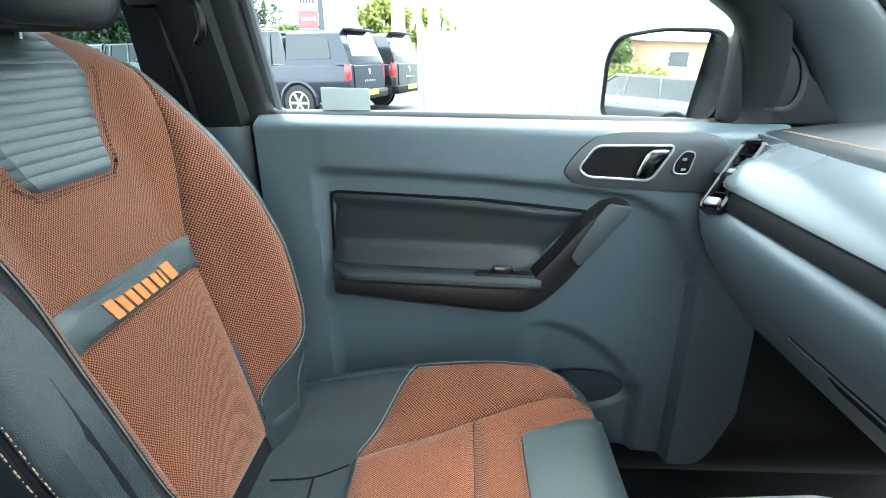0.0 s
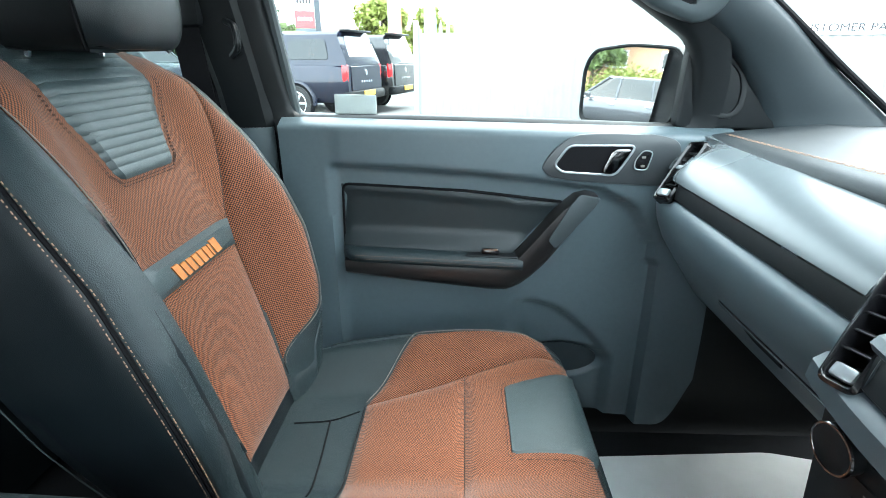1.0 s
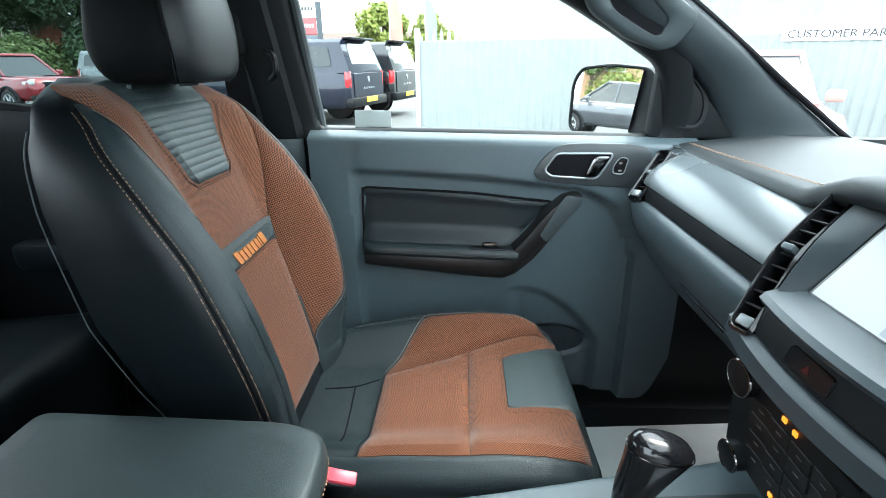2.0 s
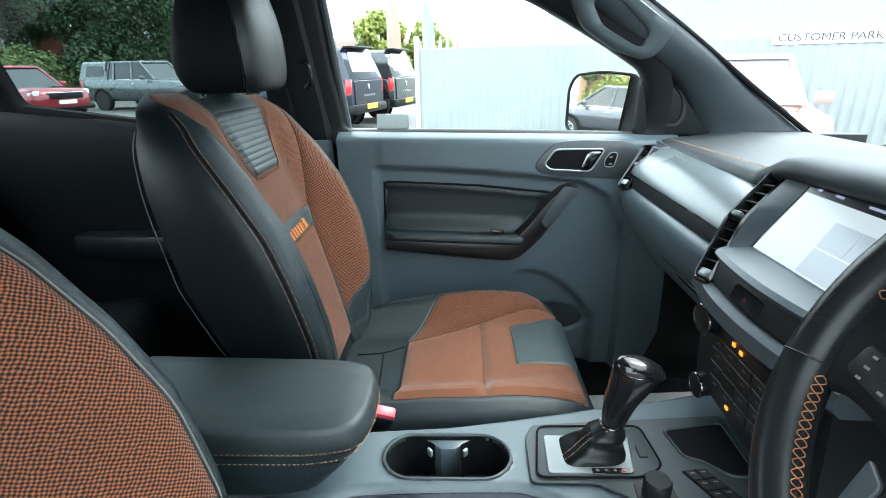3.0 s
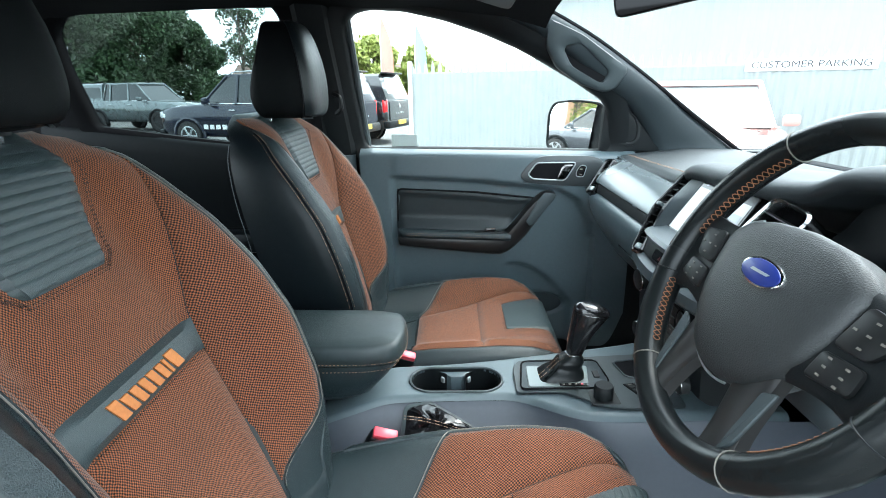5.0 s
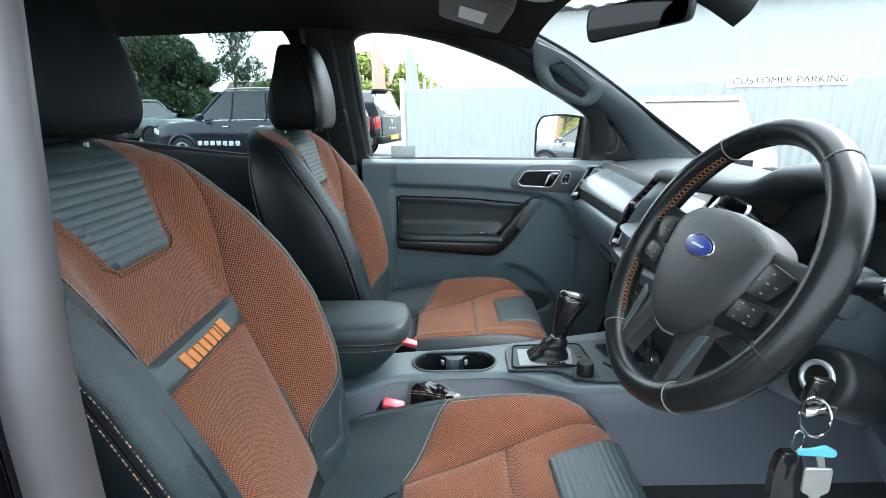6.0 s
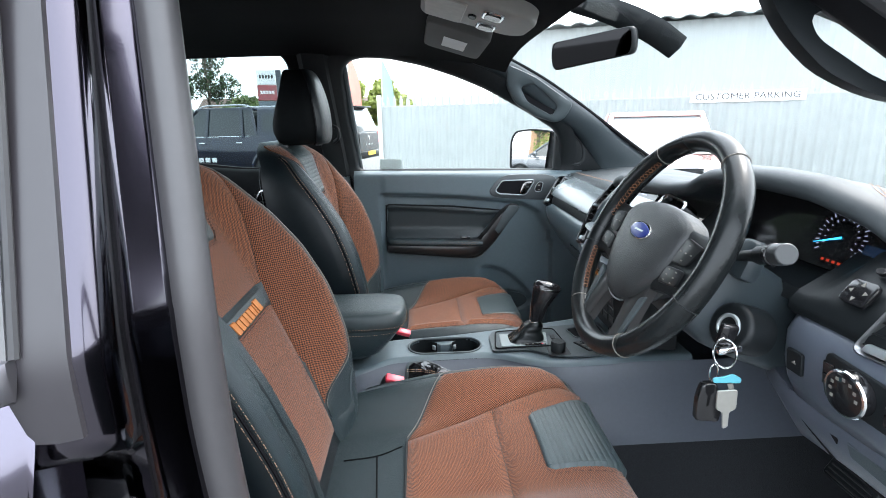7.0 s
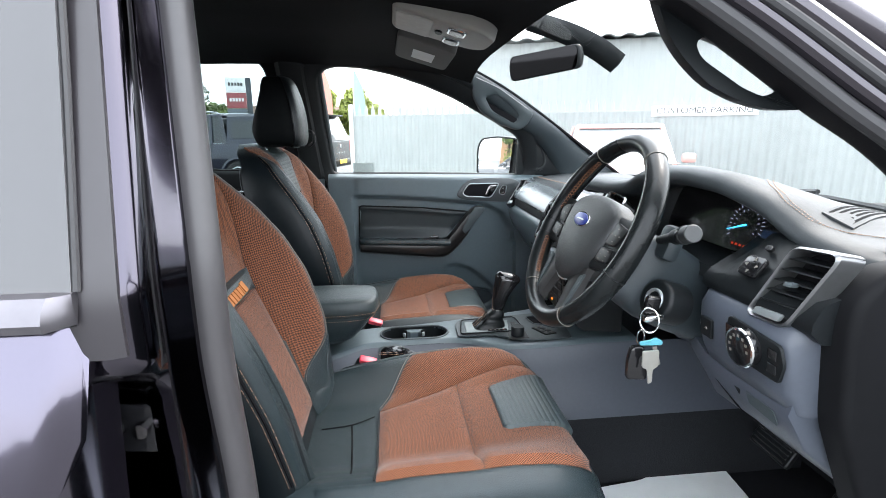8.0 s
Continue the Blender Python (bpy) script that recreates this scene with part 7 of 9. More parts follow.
for off in (0.0, 0.006):
    thread("gaiter_stitching", [Vector((lerp(0.104, 0.164, t ** 0.8) + off * 0.5, lerp(-0.004, 0.004, t) - off, lerp(0.876, 0.916, t) + 0.013 * math.sin(math.pi * t) - off * 0.3)) for t in frange(0, 1, 20)], gear, M_STITCH, "orange gaiter stitching", length=0.004, gap=0.0014, radius=0.0005)
bm = bmesh.new()
rings = []
for x, z, rx, ry in ((0.174, 0.903, 0.0135, 0.0135), (0.176, 0.915, 0.016, 0.0155), (0.179, 0.930, 0.0185, 0.017), (0.183, 0.947, 0.0215, 0.0185), (0.189, 0.962, 0.025, 0.0195), (0.195, 0.976, 0.029, 0.0205), (0.200, 0.988, 0.033, 0.021), (0.202, 0.997, 0.0335, 0.0205), (0.201, 1.004, 0.029, 0.018), (0.198, 1.009, 0.020, 0.012), (0.195, 1.011, 0.010, 0.006)):
    rings.append([Vector((x + rx * math.copysign(abs(math.cos(a)) ** 0.8, math.cos(a)), 0.021 + ry * math.sin(a), z - 0.18 * rx * math.cos(a))) for a in (2 * math.pi * k / 28 for k in range(28))])
loft(bm, rings)
part("knob", bm, M_GLOSS, gear, "gloss black knob", 60)
bm = bmesh.new()
tube(bm, [Vector((0.2015 + 0.0342 * math.copysign(abs(math.cos(a)) ** 0.8, math.cos(a)), 0.021 + 0.0214 * math.sin(a), 0.9925 - 0.18 * 0.0335 * math.cos(a))) for a in (2 * math.pi * k / 32 for k in range(32))], 0.0007, 6, True)
part("knob_seam", bm, M_DARKCHROME, gear, "thin seam round the knob cap")
bm = bmesh.new()
tube(bm, [Vector((0.174 + 0.0152 * math.cos(a), 0.021 + 0.0152 * math.sin(a), 0.909)) for a in (2 * math.pi * k / 24 for k in range(24))], 0.0012, 6, True)
part("neck_ring", bm, M_DARKCHROME, gear, "thin ring at the neck")
# handbrake beside the console
brake = thing("handbrake", "handbrake lever in a stitched leather gaiter, gloss black surround", "handbrake")
bm = bmesh.new()
hb = facing((-0.085, -0.110, 0.828), (0, 0.8, 0.45), (1, -0.05, -0.05)) @ Matrix.Scale(0.86, 4)
BRAKE = [(-0.075, -0.024), (-0.071, 0.060), (-0.015, 0.070), (0.090, 0.006), (0.056, -0.027), (-0.020, -0.064)]
slab(bm, BRAKE, 0.012, hb @ pose(0, 0, -0.012), 0.004, 2, 0.014)
part("surround", bm, M_TRIM, brake, "grey surround")
bm = bmesh.new()
o = even(BRAKE, 40, (0.090, 0.006))
rings = []
for k, h in ((0.90, -0.006), (0.88, 0.001), (0.80, 0.006), (0.62, 0.013), (0.42, 0.019), (0.20, 0.021)):
    rings.append([hb @ Vector((lerp(-0.012, p.x, k) + 0.010 * (1 - k), lerp(0.006, p.y, k), h + 0.004 * (k < 0.85) * math.sin(5.0 * 2 * math.pi * i / 40 + 3 * k) + 0.002 * (k < 0.85) * math.sin(11.0 * 2 * math.pi * i / 40))) for i, p in enumerate(o)])
loft(bm, rings)
part("brake_gaiter", bm, mat("glossy creased vinyl", (0.006, 0.006, 0.007), 0.2, spec=0.4, var=0.2), brake, "glossy creased black gaiter", 28)
for dy in (0.0, 0.006):
    thread("cover_stitching", [hb @ Vector((lerp(-0.068, 0.060, t), lerp(0.024, -0.010, t) + dy, 0.003 + 0.0235 * math.sin(math.pi * lerp(0.08, 0.92, t)) ** 0.8)) for t in frange(0, 1, 16)], brake, M_STITCH, "orange stitching", length=0.005, gap=0.0016, radius=0.00065)
# seat belt buckles
for i, (c, lb) in enumerate((((-0.168, -0.158, 0.862), "red-topped seat belt buckle beside the driver seat"), ((-0.158, 0.118, 0.850), "red-topped seat belt buckle beside the passenger seat"))):
    bk = thing("belt_buckle", lb, "buckle", "seat belt buckles")
    m = pose(*c, 28, 20, 8)
    bm = bmesh.new()
    rbox(bm, (0.046, 0.022, 0.075), m @ pose(0, 0, -0.042), 0.006)
    part("buckle_body", bm, M_PLASTIC_B, bk)
    bm = bmesh.new()
    rbox(bm, (0.040, 0.017, 0.014), m @ pose(0, 0, 0.0), 0.003)
    part("release", bm, M_RED, bk, "red release button")
# ---- passenger door ----
door = thing("door_1", "closed grey passenger door with leather armrest and silver handle", "door", kind="structure")


def door_y(x, z):
    """The trim's inner face: ledge above, hollow round the armrest, scoop at the speaker."""
    y = curve(z, [(0.48, 0.722), (0.60, 0.716), (0.88, 0.712), (1.06, 0.708), (1.10, 0.706)])
    crease = curve(x, [(-0.33, 1.13), (-0.222, 1.131), (0.017, 1.117), (0.18, 1.100), (0.27, 1.088), (0.33, 1.055), (0.375, 0.98), (0.39, 0.90), (0.375, 0.82), (0.34, 0.74), (0.25, 0.63), (0.2, 0.58), (0.15, 0.3)])
    if x < -0.235:
        up = 1.0
        k = smooth((-0.235 - x) / 0.012)
        y = lerp(y, 0.690, max(k, smooth((z - crease) / 0.012)))
    else:
        y = lerp(y, 0.688, smooth((z - crease) / 0.013))
    # round the lip into the sill
    top = sill_z(x)
    y += 0.030 * smooth((z - (top - 0.018)) / 0.018) ** 2
    # raised lower front bulge
    y -= 0.008 * smooth((x - 0.30) / 0.12) * smooth((0.95 - z) / 0.2)
    # speaker scoop
    arch = curve(x, [(0.10, 0.857), (0.16, 0.857), (0.204, 0.842), (0.245, 0.815), (0.28, 0.783), (0.305, 0.752), (0.318, 0.731)])
    if 0.10 < x < 0.335:
        y += 0.016 * smooth((arch - z) / 0.020) * smooth((x - 0.10) / 0.05) * smooth((0.332 - x) / 0.012)
    # bottle well under the speaker
    d = math.hypot((x - 0.220) / 0.100, (z - 0.699) / 0.044)
    y += 0.035 * smooth((1.0 - d) / 0.14)
    return min(y, 0.742)


def sill_z(x):
    return 1.2225 - 0.017 * (x + 0.31) / 0.7


bm = bmesh.new()
xs, zn = frange(-0.335, 0.500, 86), 100
rows = []
for x in xs:
    zs = frange(0.565 + 0.15 * smooth((x - 0.42) / 0.10) ** 2, sill_z(x), zn)
    rows.append([bm.verts.new((x, door_y(x, z), z)) for z in zs] + [bm.verts.new((x, 0.745, zs[-1] + 0.001)), bm.verts.new((x, 0.745, zs[0]))])
n = zn + 2
for a, b in zip(rows, rows[1:]):
    for j in range(n):
        bm.faces.new((a[j], b[j], b[(j + 1) % n], a[(j + 1) % n]))
bm.faces.new(rows[0])
bm.faces.new(rows[-1][::-1])
part("door_trim", bm, M_PLASTIC, door, "grey plastic door trim", 60)
# A dark plate on the well's floor stands in for its deep shade.
bm = bmesh.new()
slab(bm, [(0.220 + 0.088 * math.cos(a), 0.699 + 0.038 * math.sin(a)) for a in (2 * math.pi * k / 28 for k in range(28))], 0.003, side_pose(0.7405), 0, 1)
part("pocket_shade", bm, M_LOWER, door, "dark plate for the shade in the bottle pocket")
# leather insert in the upper hollow
POCKET = [(-0.225, 1.100), (0.018, 1.087), (0.205, 1.066), (0.165, 1.015), (0.10, 0.950), (-0.228, 0.966)]


def hollow(u, v):
    """The padded hollow over the armrest: its lower part slopes out to the pad."""
    x = lerp(-0.228, lerp(0.100, 0.205, v), u)
    z = lerp(0.960, 1.100 - 0.030 * smooth((x + 0.225) / 0.43) - 0.004 * (x > 0.1), v)
    return Vector((x, 0.7095 - 0.020 * (1 - smooth(v / 0.42)) - 0.004 * smooth((v - 0.8) / 0.2), z))


insert = part("leather_insert", sheet(hollow, frange(0, 1, 30), frange(0, 1, 20), 0.003, 0.008, 0.006, out=(0, -1, 0.2)), M_LEATHER_D, door, "black leather insert", 60)
# A dark tube stands in for the shade round the leather insert.
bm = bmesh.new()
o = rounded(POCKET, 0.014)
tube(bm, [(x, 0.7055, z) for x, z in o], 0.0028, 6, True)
part("insert_edge", bm, M_LINER, insert, "dark line for the shade round the insert")
# armrest: soft pad above, dark strip below, rising into the pull handle
bm = bmesh.new()
rings = []
for x in frange(-0.230, 0.125, 20):
    t = (x + 0.230) / 0.355
    zt = lerp(0.972, 0.957, t)
    w = 0.052 * smooth((x + 0.250) / 0.05)
    rings.append([Vector((x, 0.712 - dy, zt + dz)) for dy, dz in ((0.0, 0.006), (w * 0.5, 0.007), (w * 0.85, 0.004), (w, -0.006), (w * 0.96, -0.016), (w * 0.8, -0.020), (0.0, -0.022))])
loft(bm, rings)
arm = part("armrest_pad", bm, M_LEATHER_T, door, "padded leather armrest top", 60)
for dz in (0.0, -0.0075):
    thread("armrest_stitching", [(x, 0.6582 - dz * 0.06, lerp(0.972, 0.957, (x + 0.23) / 0.355) + dz - 0.001) for x in frange(-0.20, 0.11, 40)], arm, mat("dim tan thread", (0.20, 0.105, 0.06), 0.7), "tan stitching", length=0.004, gap=0.0014, radius=0.00045)
# switch pod in the armrest
bm = bmesh.new()
slab(bm, [(0.012, 0.6685), (0.118, 0.6685), (0.105, 0.700), (0.022, 0.700)], 0.004, pose(0, 0, 0.9655, 0, 2.4, 0), 0.0015, 1, 0.006)
pod = part("switch_pod", bm, M_PLASTIC_B, arm, "black window switch pod")
bm = bmesh.new()
rbox(bm, (0.034, 0.015, 0.010), pose(0.062, 0.682, 0.972, 0, 4, 0), 0.003)
part("window_switch", bm, M_GLOSS, pod, "window switch with a bright edge")
bm = bmesh.new()
rbox(bm, (0.030, 0.002, 0.003), pose(0.062, 0.676, 0.9775), 0.0006, 1)
part("switch_edge", bm, M_CHROME, pod)
bm = bmesh.new()
rings = []
for x, zt, zb, dy in ((-0.232, 0.952, 0.926, 0.008), (-0.224, 0.954, 0.922, 0.044), (-0.1, 0.950, 0.909, 0.050), (0.0, 0.946, 0.898, 0.050), (0.06, 0.944, 0.892, 0.050), (0.095, 0.948, 0.891, 0.050), (0.120, 0.972, 0.901, 0.050), (0.145, 1.002, 0.922, 0.050), (0.170, 1.036, 0.948, 0.050), (0.195, 1.065, 0.983, 0.050), (0.218, 1.085, 1.017, 0.050), (0.240, 1.091, 1.050, 0.048), (0.258, 1.086, 1.074, 0.042)):
    rings.append([Vector((x, 0.716 - a * dy, lerp(zb, zt, b))) for a, b in ((0.0, 1.0), (0.75, 1.0), (0.97, 0.93), (1.0, 0.75), (0.97, 0.3), (0.80, 0.05), (0.6, 0.0), (0.0, 0.0))])
loft(bm, rings)
pull = part("pull_handle", bm, mat("brown black satin", (0.012, 0.011, 0.011), 0.28, spec=0.45), door, "dark sweeping armrest strip and pull handle", 60)
bm = bmesh.new()
slab(bm, [(0.206, 1.070), (0.222, 1.092), (0.260, 1.086), (0.252, 1.068), (0.226, 1.036), (0.204, 1.006), (0.184, 0.984), (0.170, 1.002), (0.190, 1.040)], 0.004, side_pose(0.6675), 0.0015, 2, 0.006)
part("handle_cap", bm, M_TRIM, pull, "satin grey face of the pull handle")
# inner handle in its bezel
BEZ = [(0.150, 1.137), (0.172, 1.172), (0.205, 1.197), (0.26, 1.200), (0.36, 1.197), (0.400, 1.185), (0.400, 1.100), (0.375, 1.103), (0.29, 1.107), (0.20, 1.113), (0.165, 1.120)]
bm = bmesh.new()
slab(bm, BEZ, 0.006, side_pose(0.6905), 0.003, 2, 0.02)
bez = part("handle_bezel", bm, mat("dark satin bezel", (0.035, 0.040, 0.043), 0.35, var=0.05), door, "dark satin handle bezel")
WELL = [(0.174, 1.143), (0.198, 1.178), (0.318, 1.178), (0.305, 1.155), (0.286, 1.124), (0.188, 1.130)]
bm = bmesh.new()
o = rounded(WELL, 0.012)
tube(bm, [(x, 0.6835, z) for x, z in o], 0.0028, 8, True, 0.8)
part("chrome_surround", bm, M_SILVER, bez, "chrome handle surround")
bm = bmesh.new()
slab(bm, WELL, 0.002, side_pose(0.6845), 0, 1, 0.012)
part("handle_well", bm, M_LINER, bez, "dark handle well")
bm = bmesh.new()
slab(bm, [(0.258, 1.129), (0.276, 1.173), (0.313, 1.174), (0.284, 1.128)], 0.007, side_pose(0.684), 0.003, 2, 0.012)
part("handle_lever", bm, M_DARKCHROME, bez, "dark chrome handle lever")
bm = bmesh.new()
slab(bm, [(0.318, 1.136), (0.341, 1.134), (0.349, 1.168), (0.331, 1.171), (0.318, 1.152)], 0.004, side_pose(0.6845), 0.0015, 1, 0.008)
lk = part("lock_switch", bm, M_GLOSS, bez, "black lock switch")
bm = bmesh.new()
tube(bm, [(x, 0.6805, z) for x, z in rounded([(0.318, 1.136), (0.341, 1.134), (0.349, 1.168), (0.331, 1.171), (0.318, 1.152)], 0.008)], 0.0012, 6, True)
part("switch_rim", bm, M_SILVER, lk, "bright switch rim")
for z in (1.142, 1.158):
    bm = bmesh.new()
    slab(bm, [(0.329, z - 0.002), (0.336, z - 0.002), (0.336, z + 0.002), (0.329, z + 0.002)], 0.0006, side_pose(0.680), 0, 1)
    part("lock_mark", bm, M_PIPING, lk)
# outer mirror triangle with tweeter
bm = bmesh.new()
slab(bm, [(0.395, 1.205), (0.60, 1.20), (0.55, 1.29), (0.48, 1.345), (0.425, 1.372), (0.402, 1.36)], 0.02, side_pose(0.745), 0.006, 2, 0.012)
tri_ob = part("mirror_triangle", bm, M_PLASTIC_B, door, "black mirror triangle cover")
DSH = [(0.420, 1.338), (0.450, 1.342), (0.482, 1.328), (0.505, 1.303), (0.515, 1.27), (0.512, 1.236), (0.497, 1.220), (0.460, 1.222), (0.428, 1.230)]
bm = holed_plate(DSH, [(lerp(0.463, x, 0.78), lerp(1.275, z, 0.80)) for x, z in DSH], (0.42, 1.34), 0.02, lambda x, z, h: Vector((x, 0.722 - h, z)))
part("tweeter_rim", bm, M_PLASTIC_B, tri_ob, "raised rim round the tweeter", 50)
bm = bmesh.new()
slab(bm, [(lerp(0.463, x, 0.84), lerp(1.275, z, 0.85)) for x, z in DSH], 0.006, side_pose(0.732), 0.002, 1)
part("tweeter_grille", bm, M_CARPET, tri_ob, "dark tweeter cloth")

# ---- door mirror outside ----
mirror = thing("door_mirror", "black door mirror with clear glass outside the window", "door mirror")
mm = facing((0.362, 0.935, 1.258), (0.02, 0.0, 1.0), (0.42, -0.91, 0.0)) @ pose(0, 0, 0, -1.6) @ Matrix.Diagonal((1.28, 1, 1, 1))
OUT = [(-0.115, -0.075), (-0.075, -0.092), (0.06, -0.088), (0.118, -0.05), (0.125, 0.03), (0.112, 0.088), (0.0, 0.096), (-0.095, 0.085), (-0.118, 0.045)]
o = rounded(OUT, 0.03, 4)
bm = bmesh.new()
rings = []
for k, h in ((0.93, -0.006), (0.97, 0.004), (1.0, 0.004), (1.03, -0.01), (1.03, -0.04), (0.95, -0.09), (0.75, -0.125), (0.4, -0.14)):
    rings.append([mm @ Vector((x * k, y * k, h)) for x, y in o])
loft(bm, rings)
part("housing", bm, M_PLASTIC_B, mirror, "black mirror housing", 60)
bm = bmesh.new()
slab(bm, [(min(x * 0.93, 0.074 + 0.10 * y), y * 0.93) for x, y in o], 0.003, mm @ pose(0, 0, -0.002), 0, 1)
part("mirror_glass", bm, M_MIRROR, mirror, "clear mirror glass")
bm = bmesh.new()
tube(bm, [(0.44, 0.90, 1.20), (0.46, 0.82, 1.20), (0.47, 0.74, 1.205)], 0.032, 12, flat=0.7)
part("arm", bm, M_PLASTIC_B, mirror)
# small white card at the foot of the window glass
card_ob = thing("window_card", "small blank white card at the foot of the window glass", "card")
bm = bmesh.new()
slab(bm, [(-0.245, 1.221), (-0.163, 1.219), (-0.163, 1.259), (-0.245, 1.261)], 0.0015, side_pose(0.772), 0.0004, 1, 0.002)
part("card", bm, mat("white card", (0.45, 0.48, 0.48), 0.5, var=0.03), card_ob)
# ---- outside ----
M_ASPHALT = mat("asphalt", (0.10, 0.10, 0.098), 0.9, var=0.2, scale=40, big=0.3, bump=0.5, bscale=80)
bm = bmesh.new()
vs = [bm.verts.new(p) for p in ((-600, -600, 0), (600, -600, 0), (600, 600, 0), (-600, 600, 0))]
bm.faces.new(vs)
tagged(part("ground", bm, M_ASPHALT), "pale grey asphalt car park", "ground", kind="structure")
M_GRASS = mat("rough grass", (0.07, 0.11, 0.03), 0.9, var=0.4, scale=6, big=0.6)
bm = bmesh.new()
slab(bm, [(-45, 27.5), (-13, 31.5), (-8, 38), (-45, 60)], 0.12, pose(0, 0, 0), 0.05, 1, 1.0)
tagged(part("verge", bm, M_GRASS), "raised grass verge behind the parked cars", "verge", kind="structure")
bm = bmesh.new()
slab(bm, [(-45, 27.2), (-13, 31.2), (-13, 31.4), (-45, 27.4)], 0.13, pose(0, 0, 0), 0.02, 1)
tagged(part("kerb", bm, mat("concrete kerb", (0.30, 0.29, 0.27), 0.85)), "pale concrete kerb", "kerb", kind="structure")

FD = Vector((0.9436, -0.3312, 0))
F0 = Vector((-0.87, 10.355, 0))
FR = math.atan2(FD.y, FD.x)
M_FENCE = mat("galvanised fence", (0.31, 0.325, 0.32), 0.55, metal=0.1, var=0.12, scale=5, big=0.8)
M_SHEET = mat("weathered pale sheeting", (0.255, 0.275, 0.27), 0.6, var=0.10, scale=6, big=0.9)
M_CLAD = mat("pale metal cladding", (0.31, 0.33, 0.325), 0.55, var=0.06, scale=2, big=0.4)
fence = thing("fence", "pale galvanised palisade fence with pointed pales", "fence", kind="structure")
fence.matrix_basis = Matrix.Translation(F0) @ Matrix.Rotation(FR, 4, "Z")
for z in (0.30, 1.70):
    bm = bmesh.new()
    rbox(bm, (24.0, 0.045, 0.05), pose(12.0, 0.02, z), 0.005, 1)
    part("rail", bm, M_FENCE, fence)
bm = bmesh.new()
upright = Matrix(((1, 0, 0, 0), (0, 0, -1, 0), (0, 1, 0, 0), (0, 0, 0, 1)))
slab(bm, [(-0.036, 0.05), (0.036, 0.05), (0.036, 1.84), (0.014, 1.90), (0.0, 1.955), (-0.014, 1.90), (-0.036, 1.84)], 0.018, upright, 0.008, 1)
pale = part("pale", bm, M_FENCE, fence)
for k in range(1, 150):
    q = pale.copy()
    scene.collection.objects.link(q)
    q.location = (0.155 * k, 0, 0)
for k in range(9):
    bm = bmesh.new()
    rbox(bm, (0.06, 0.06, 1.80), pose(2.72 * k, 0.07, 0.9), 0.004, 1)
    part("post", bm, M_FENCE, fence)
# sheeting on the near side of the pales
bm = bmesh.new()
rows = []
for k in range(600):
    x = k * 0.04
    y = -0.030 + (0.010 if k % 4 < 2 else -0.010)
    rows.append([bm.verts.new((x, y, z)) for z in (0.02, 1.70)])
for a, b in zip(rows, rows[1:]):
    bm.faces.new((a[0], b[0], b[1], a[1]))
sheeting = part("sheeting", bm, M_SHEET, fence, "pale ribbed sheeting fixed over the pales")
sheeting.data.shade_flat()
sol = sheeting.modifiers.new("thickness", "SOLIDIFY")
sol.thickness = 0.004
# gate post and gate leaf edge
gate = thing("gate_post", "white square gate post at the end of the fence", "gate post", kind="structure")
bm = bmesh.new()
rbox(bm, (0.09, 0.09, 1.95), pose(F0.x - 0.05, F0.y - 0.01, 0.975), 0.008, 1)
part("post", bm, mat("white post paint", (0.55, 0.57, 0.56), 0.5), gate)
# sign on the fence
sign = thing("parking_sign", "white sign board with black lettering on the fence", "sign")
sign.matrix_basis = fence.matrix_basis.copy()
bm = bmesh.new()
rbox(bm, (1.84, 0.012, 0.19), pose(7.06, -0.046, 1.695), 0.003, 1)
part("board", bm, mat("white sign board", (0.75, 0.76, 0.75), 0.5, var=0.03), sign)
cu = bpy.data.curves.new("lettering", "FONT")
cu.body = "CUSTOMER PARKING"
cu.size, cu.extrude, cu.align_x, cu.align_y = 0.155, 0.002, "CENTER", "CENTER"
txt = new("lettering_outline", cu)
me = bpy.data.meshes.new_from_object(txt.evaluated_get(bpy.context.evaluated_depsgraph_get()))
bpy.data.objects.remove(txt)
letters = new("lettering", me)
me.materials.clear()
me.materials.append(mat("dark sign print", (0.035, 0.038, 0.045), 0.6))
letters.parent = sign
letters.matrix_basis = pose(7.06, -0.054, 1.697, 90, 0, 0)
wide = max(v.co.x for v in me.vertices) - min(v.co.x for v in me.vertices)
letters.scale = (1.66 / wide, 1, 1)
letters["label"] = "black capital lettering"

# clad building behind the fence
hall = thing("clad_building", "large pale metal-clad building behind the fence", "building")
hall.matrix_basis = Matrix.Translation((2.1, 13.04, 0)) @ Matrix.Rotation(FR, 4, "Z")
bm = bmesh.new()
rows = []
for k in range(241):
    x = k * 0.125
    y = 0.03 * (k % 2)
    rows.append([bm.verts.new((x, y, z)) for z in (0.0, 3.58)])
for a, b in zip(rows, rows[1:]):
    bm.faces.new((a[0], b[0], b[1], a[1]))
part("wall", bm, M_CLAD, hall, "ribbed pale cladding", 20)
bm = bmesh.new()
rbox(bm, (30.0, 9.9, 3.5), pose(15.0, 5.04, 1.75), 0.01, 1)
part("body", bm, M_CLAD, hall)
bm = bmesh.new()
rows = []
for k in range(241):
    x = k * 0.125
    rows.append([bm.verts.new((x, y, 3.58 + (0.06 if k % 4 < 2 else 0.0) + 0.12 * (y + 0.3))) for y in (-0.3, 5.0, 10.2)])
for a, b in zip(rows, rows[1:]):
    for i in range(2):
        bm.faces.new((a[i], b[i], b[i + 1], a[i + 1]))
roof = part("roof", bm, mat("weathered roof sheet", (0.26, 0.29, 0.285), 0.7), hall, "corrugated roof with a wavy edge")
sol = roof.modifiers.new("thickness", "SOLIDIFY")
sol.thickness = 0.03

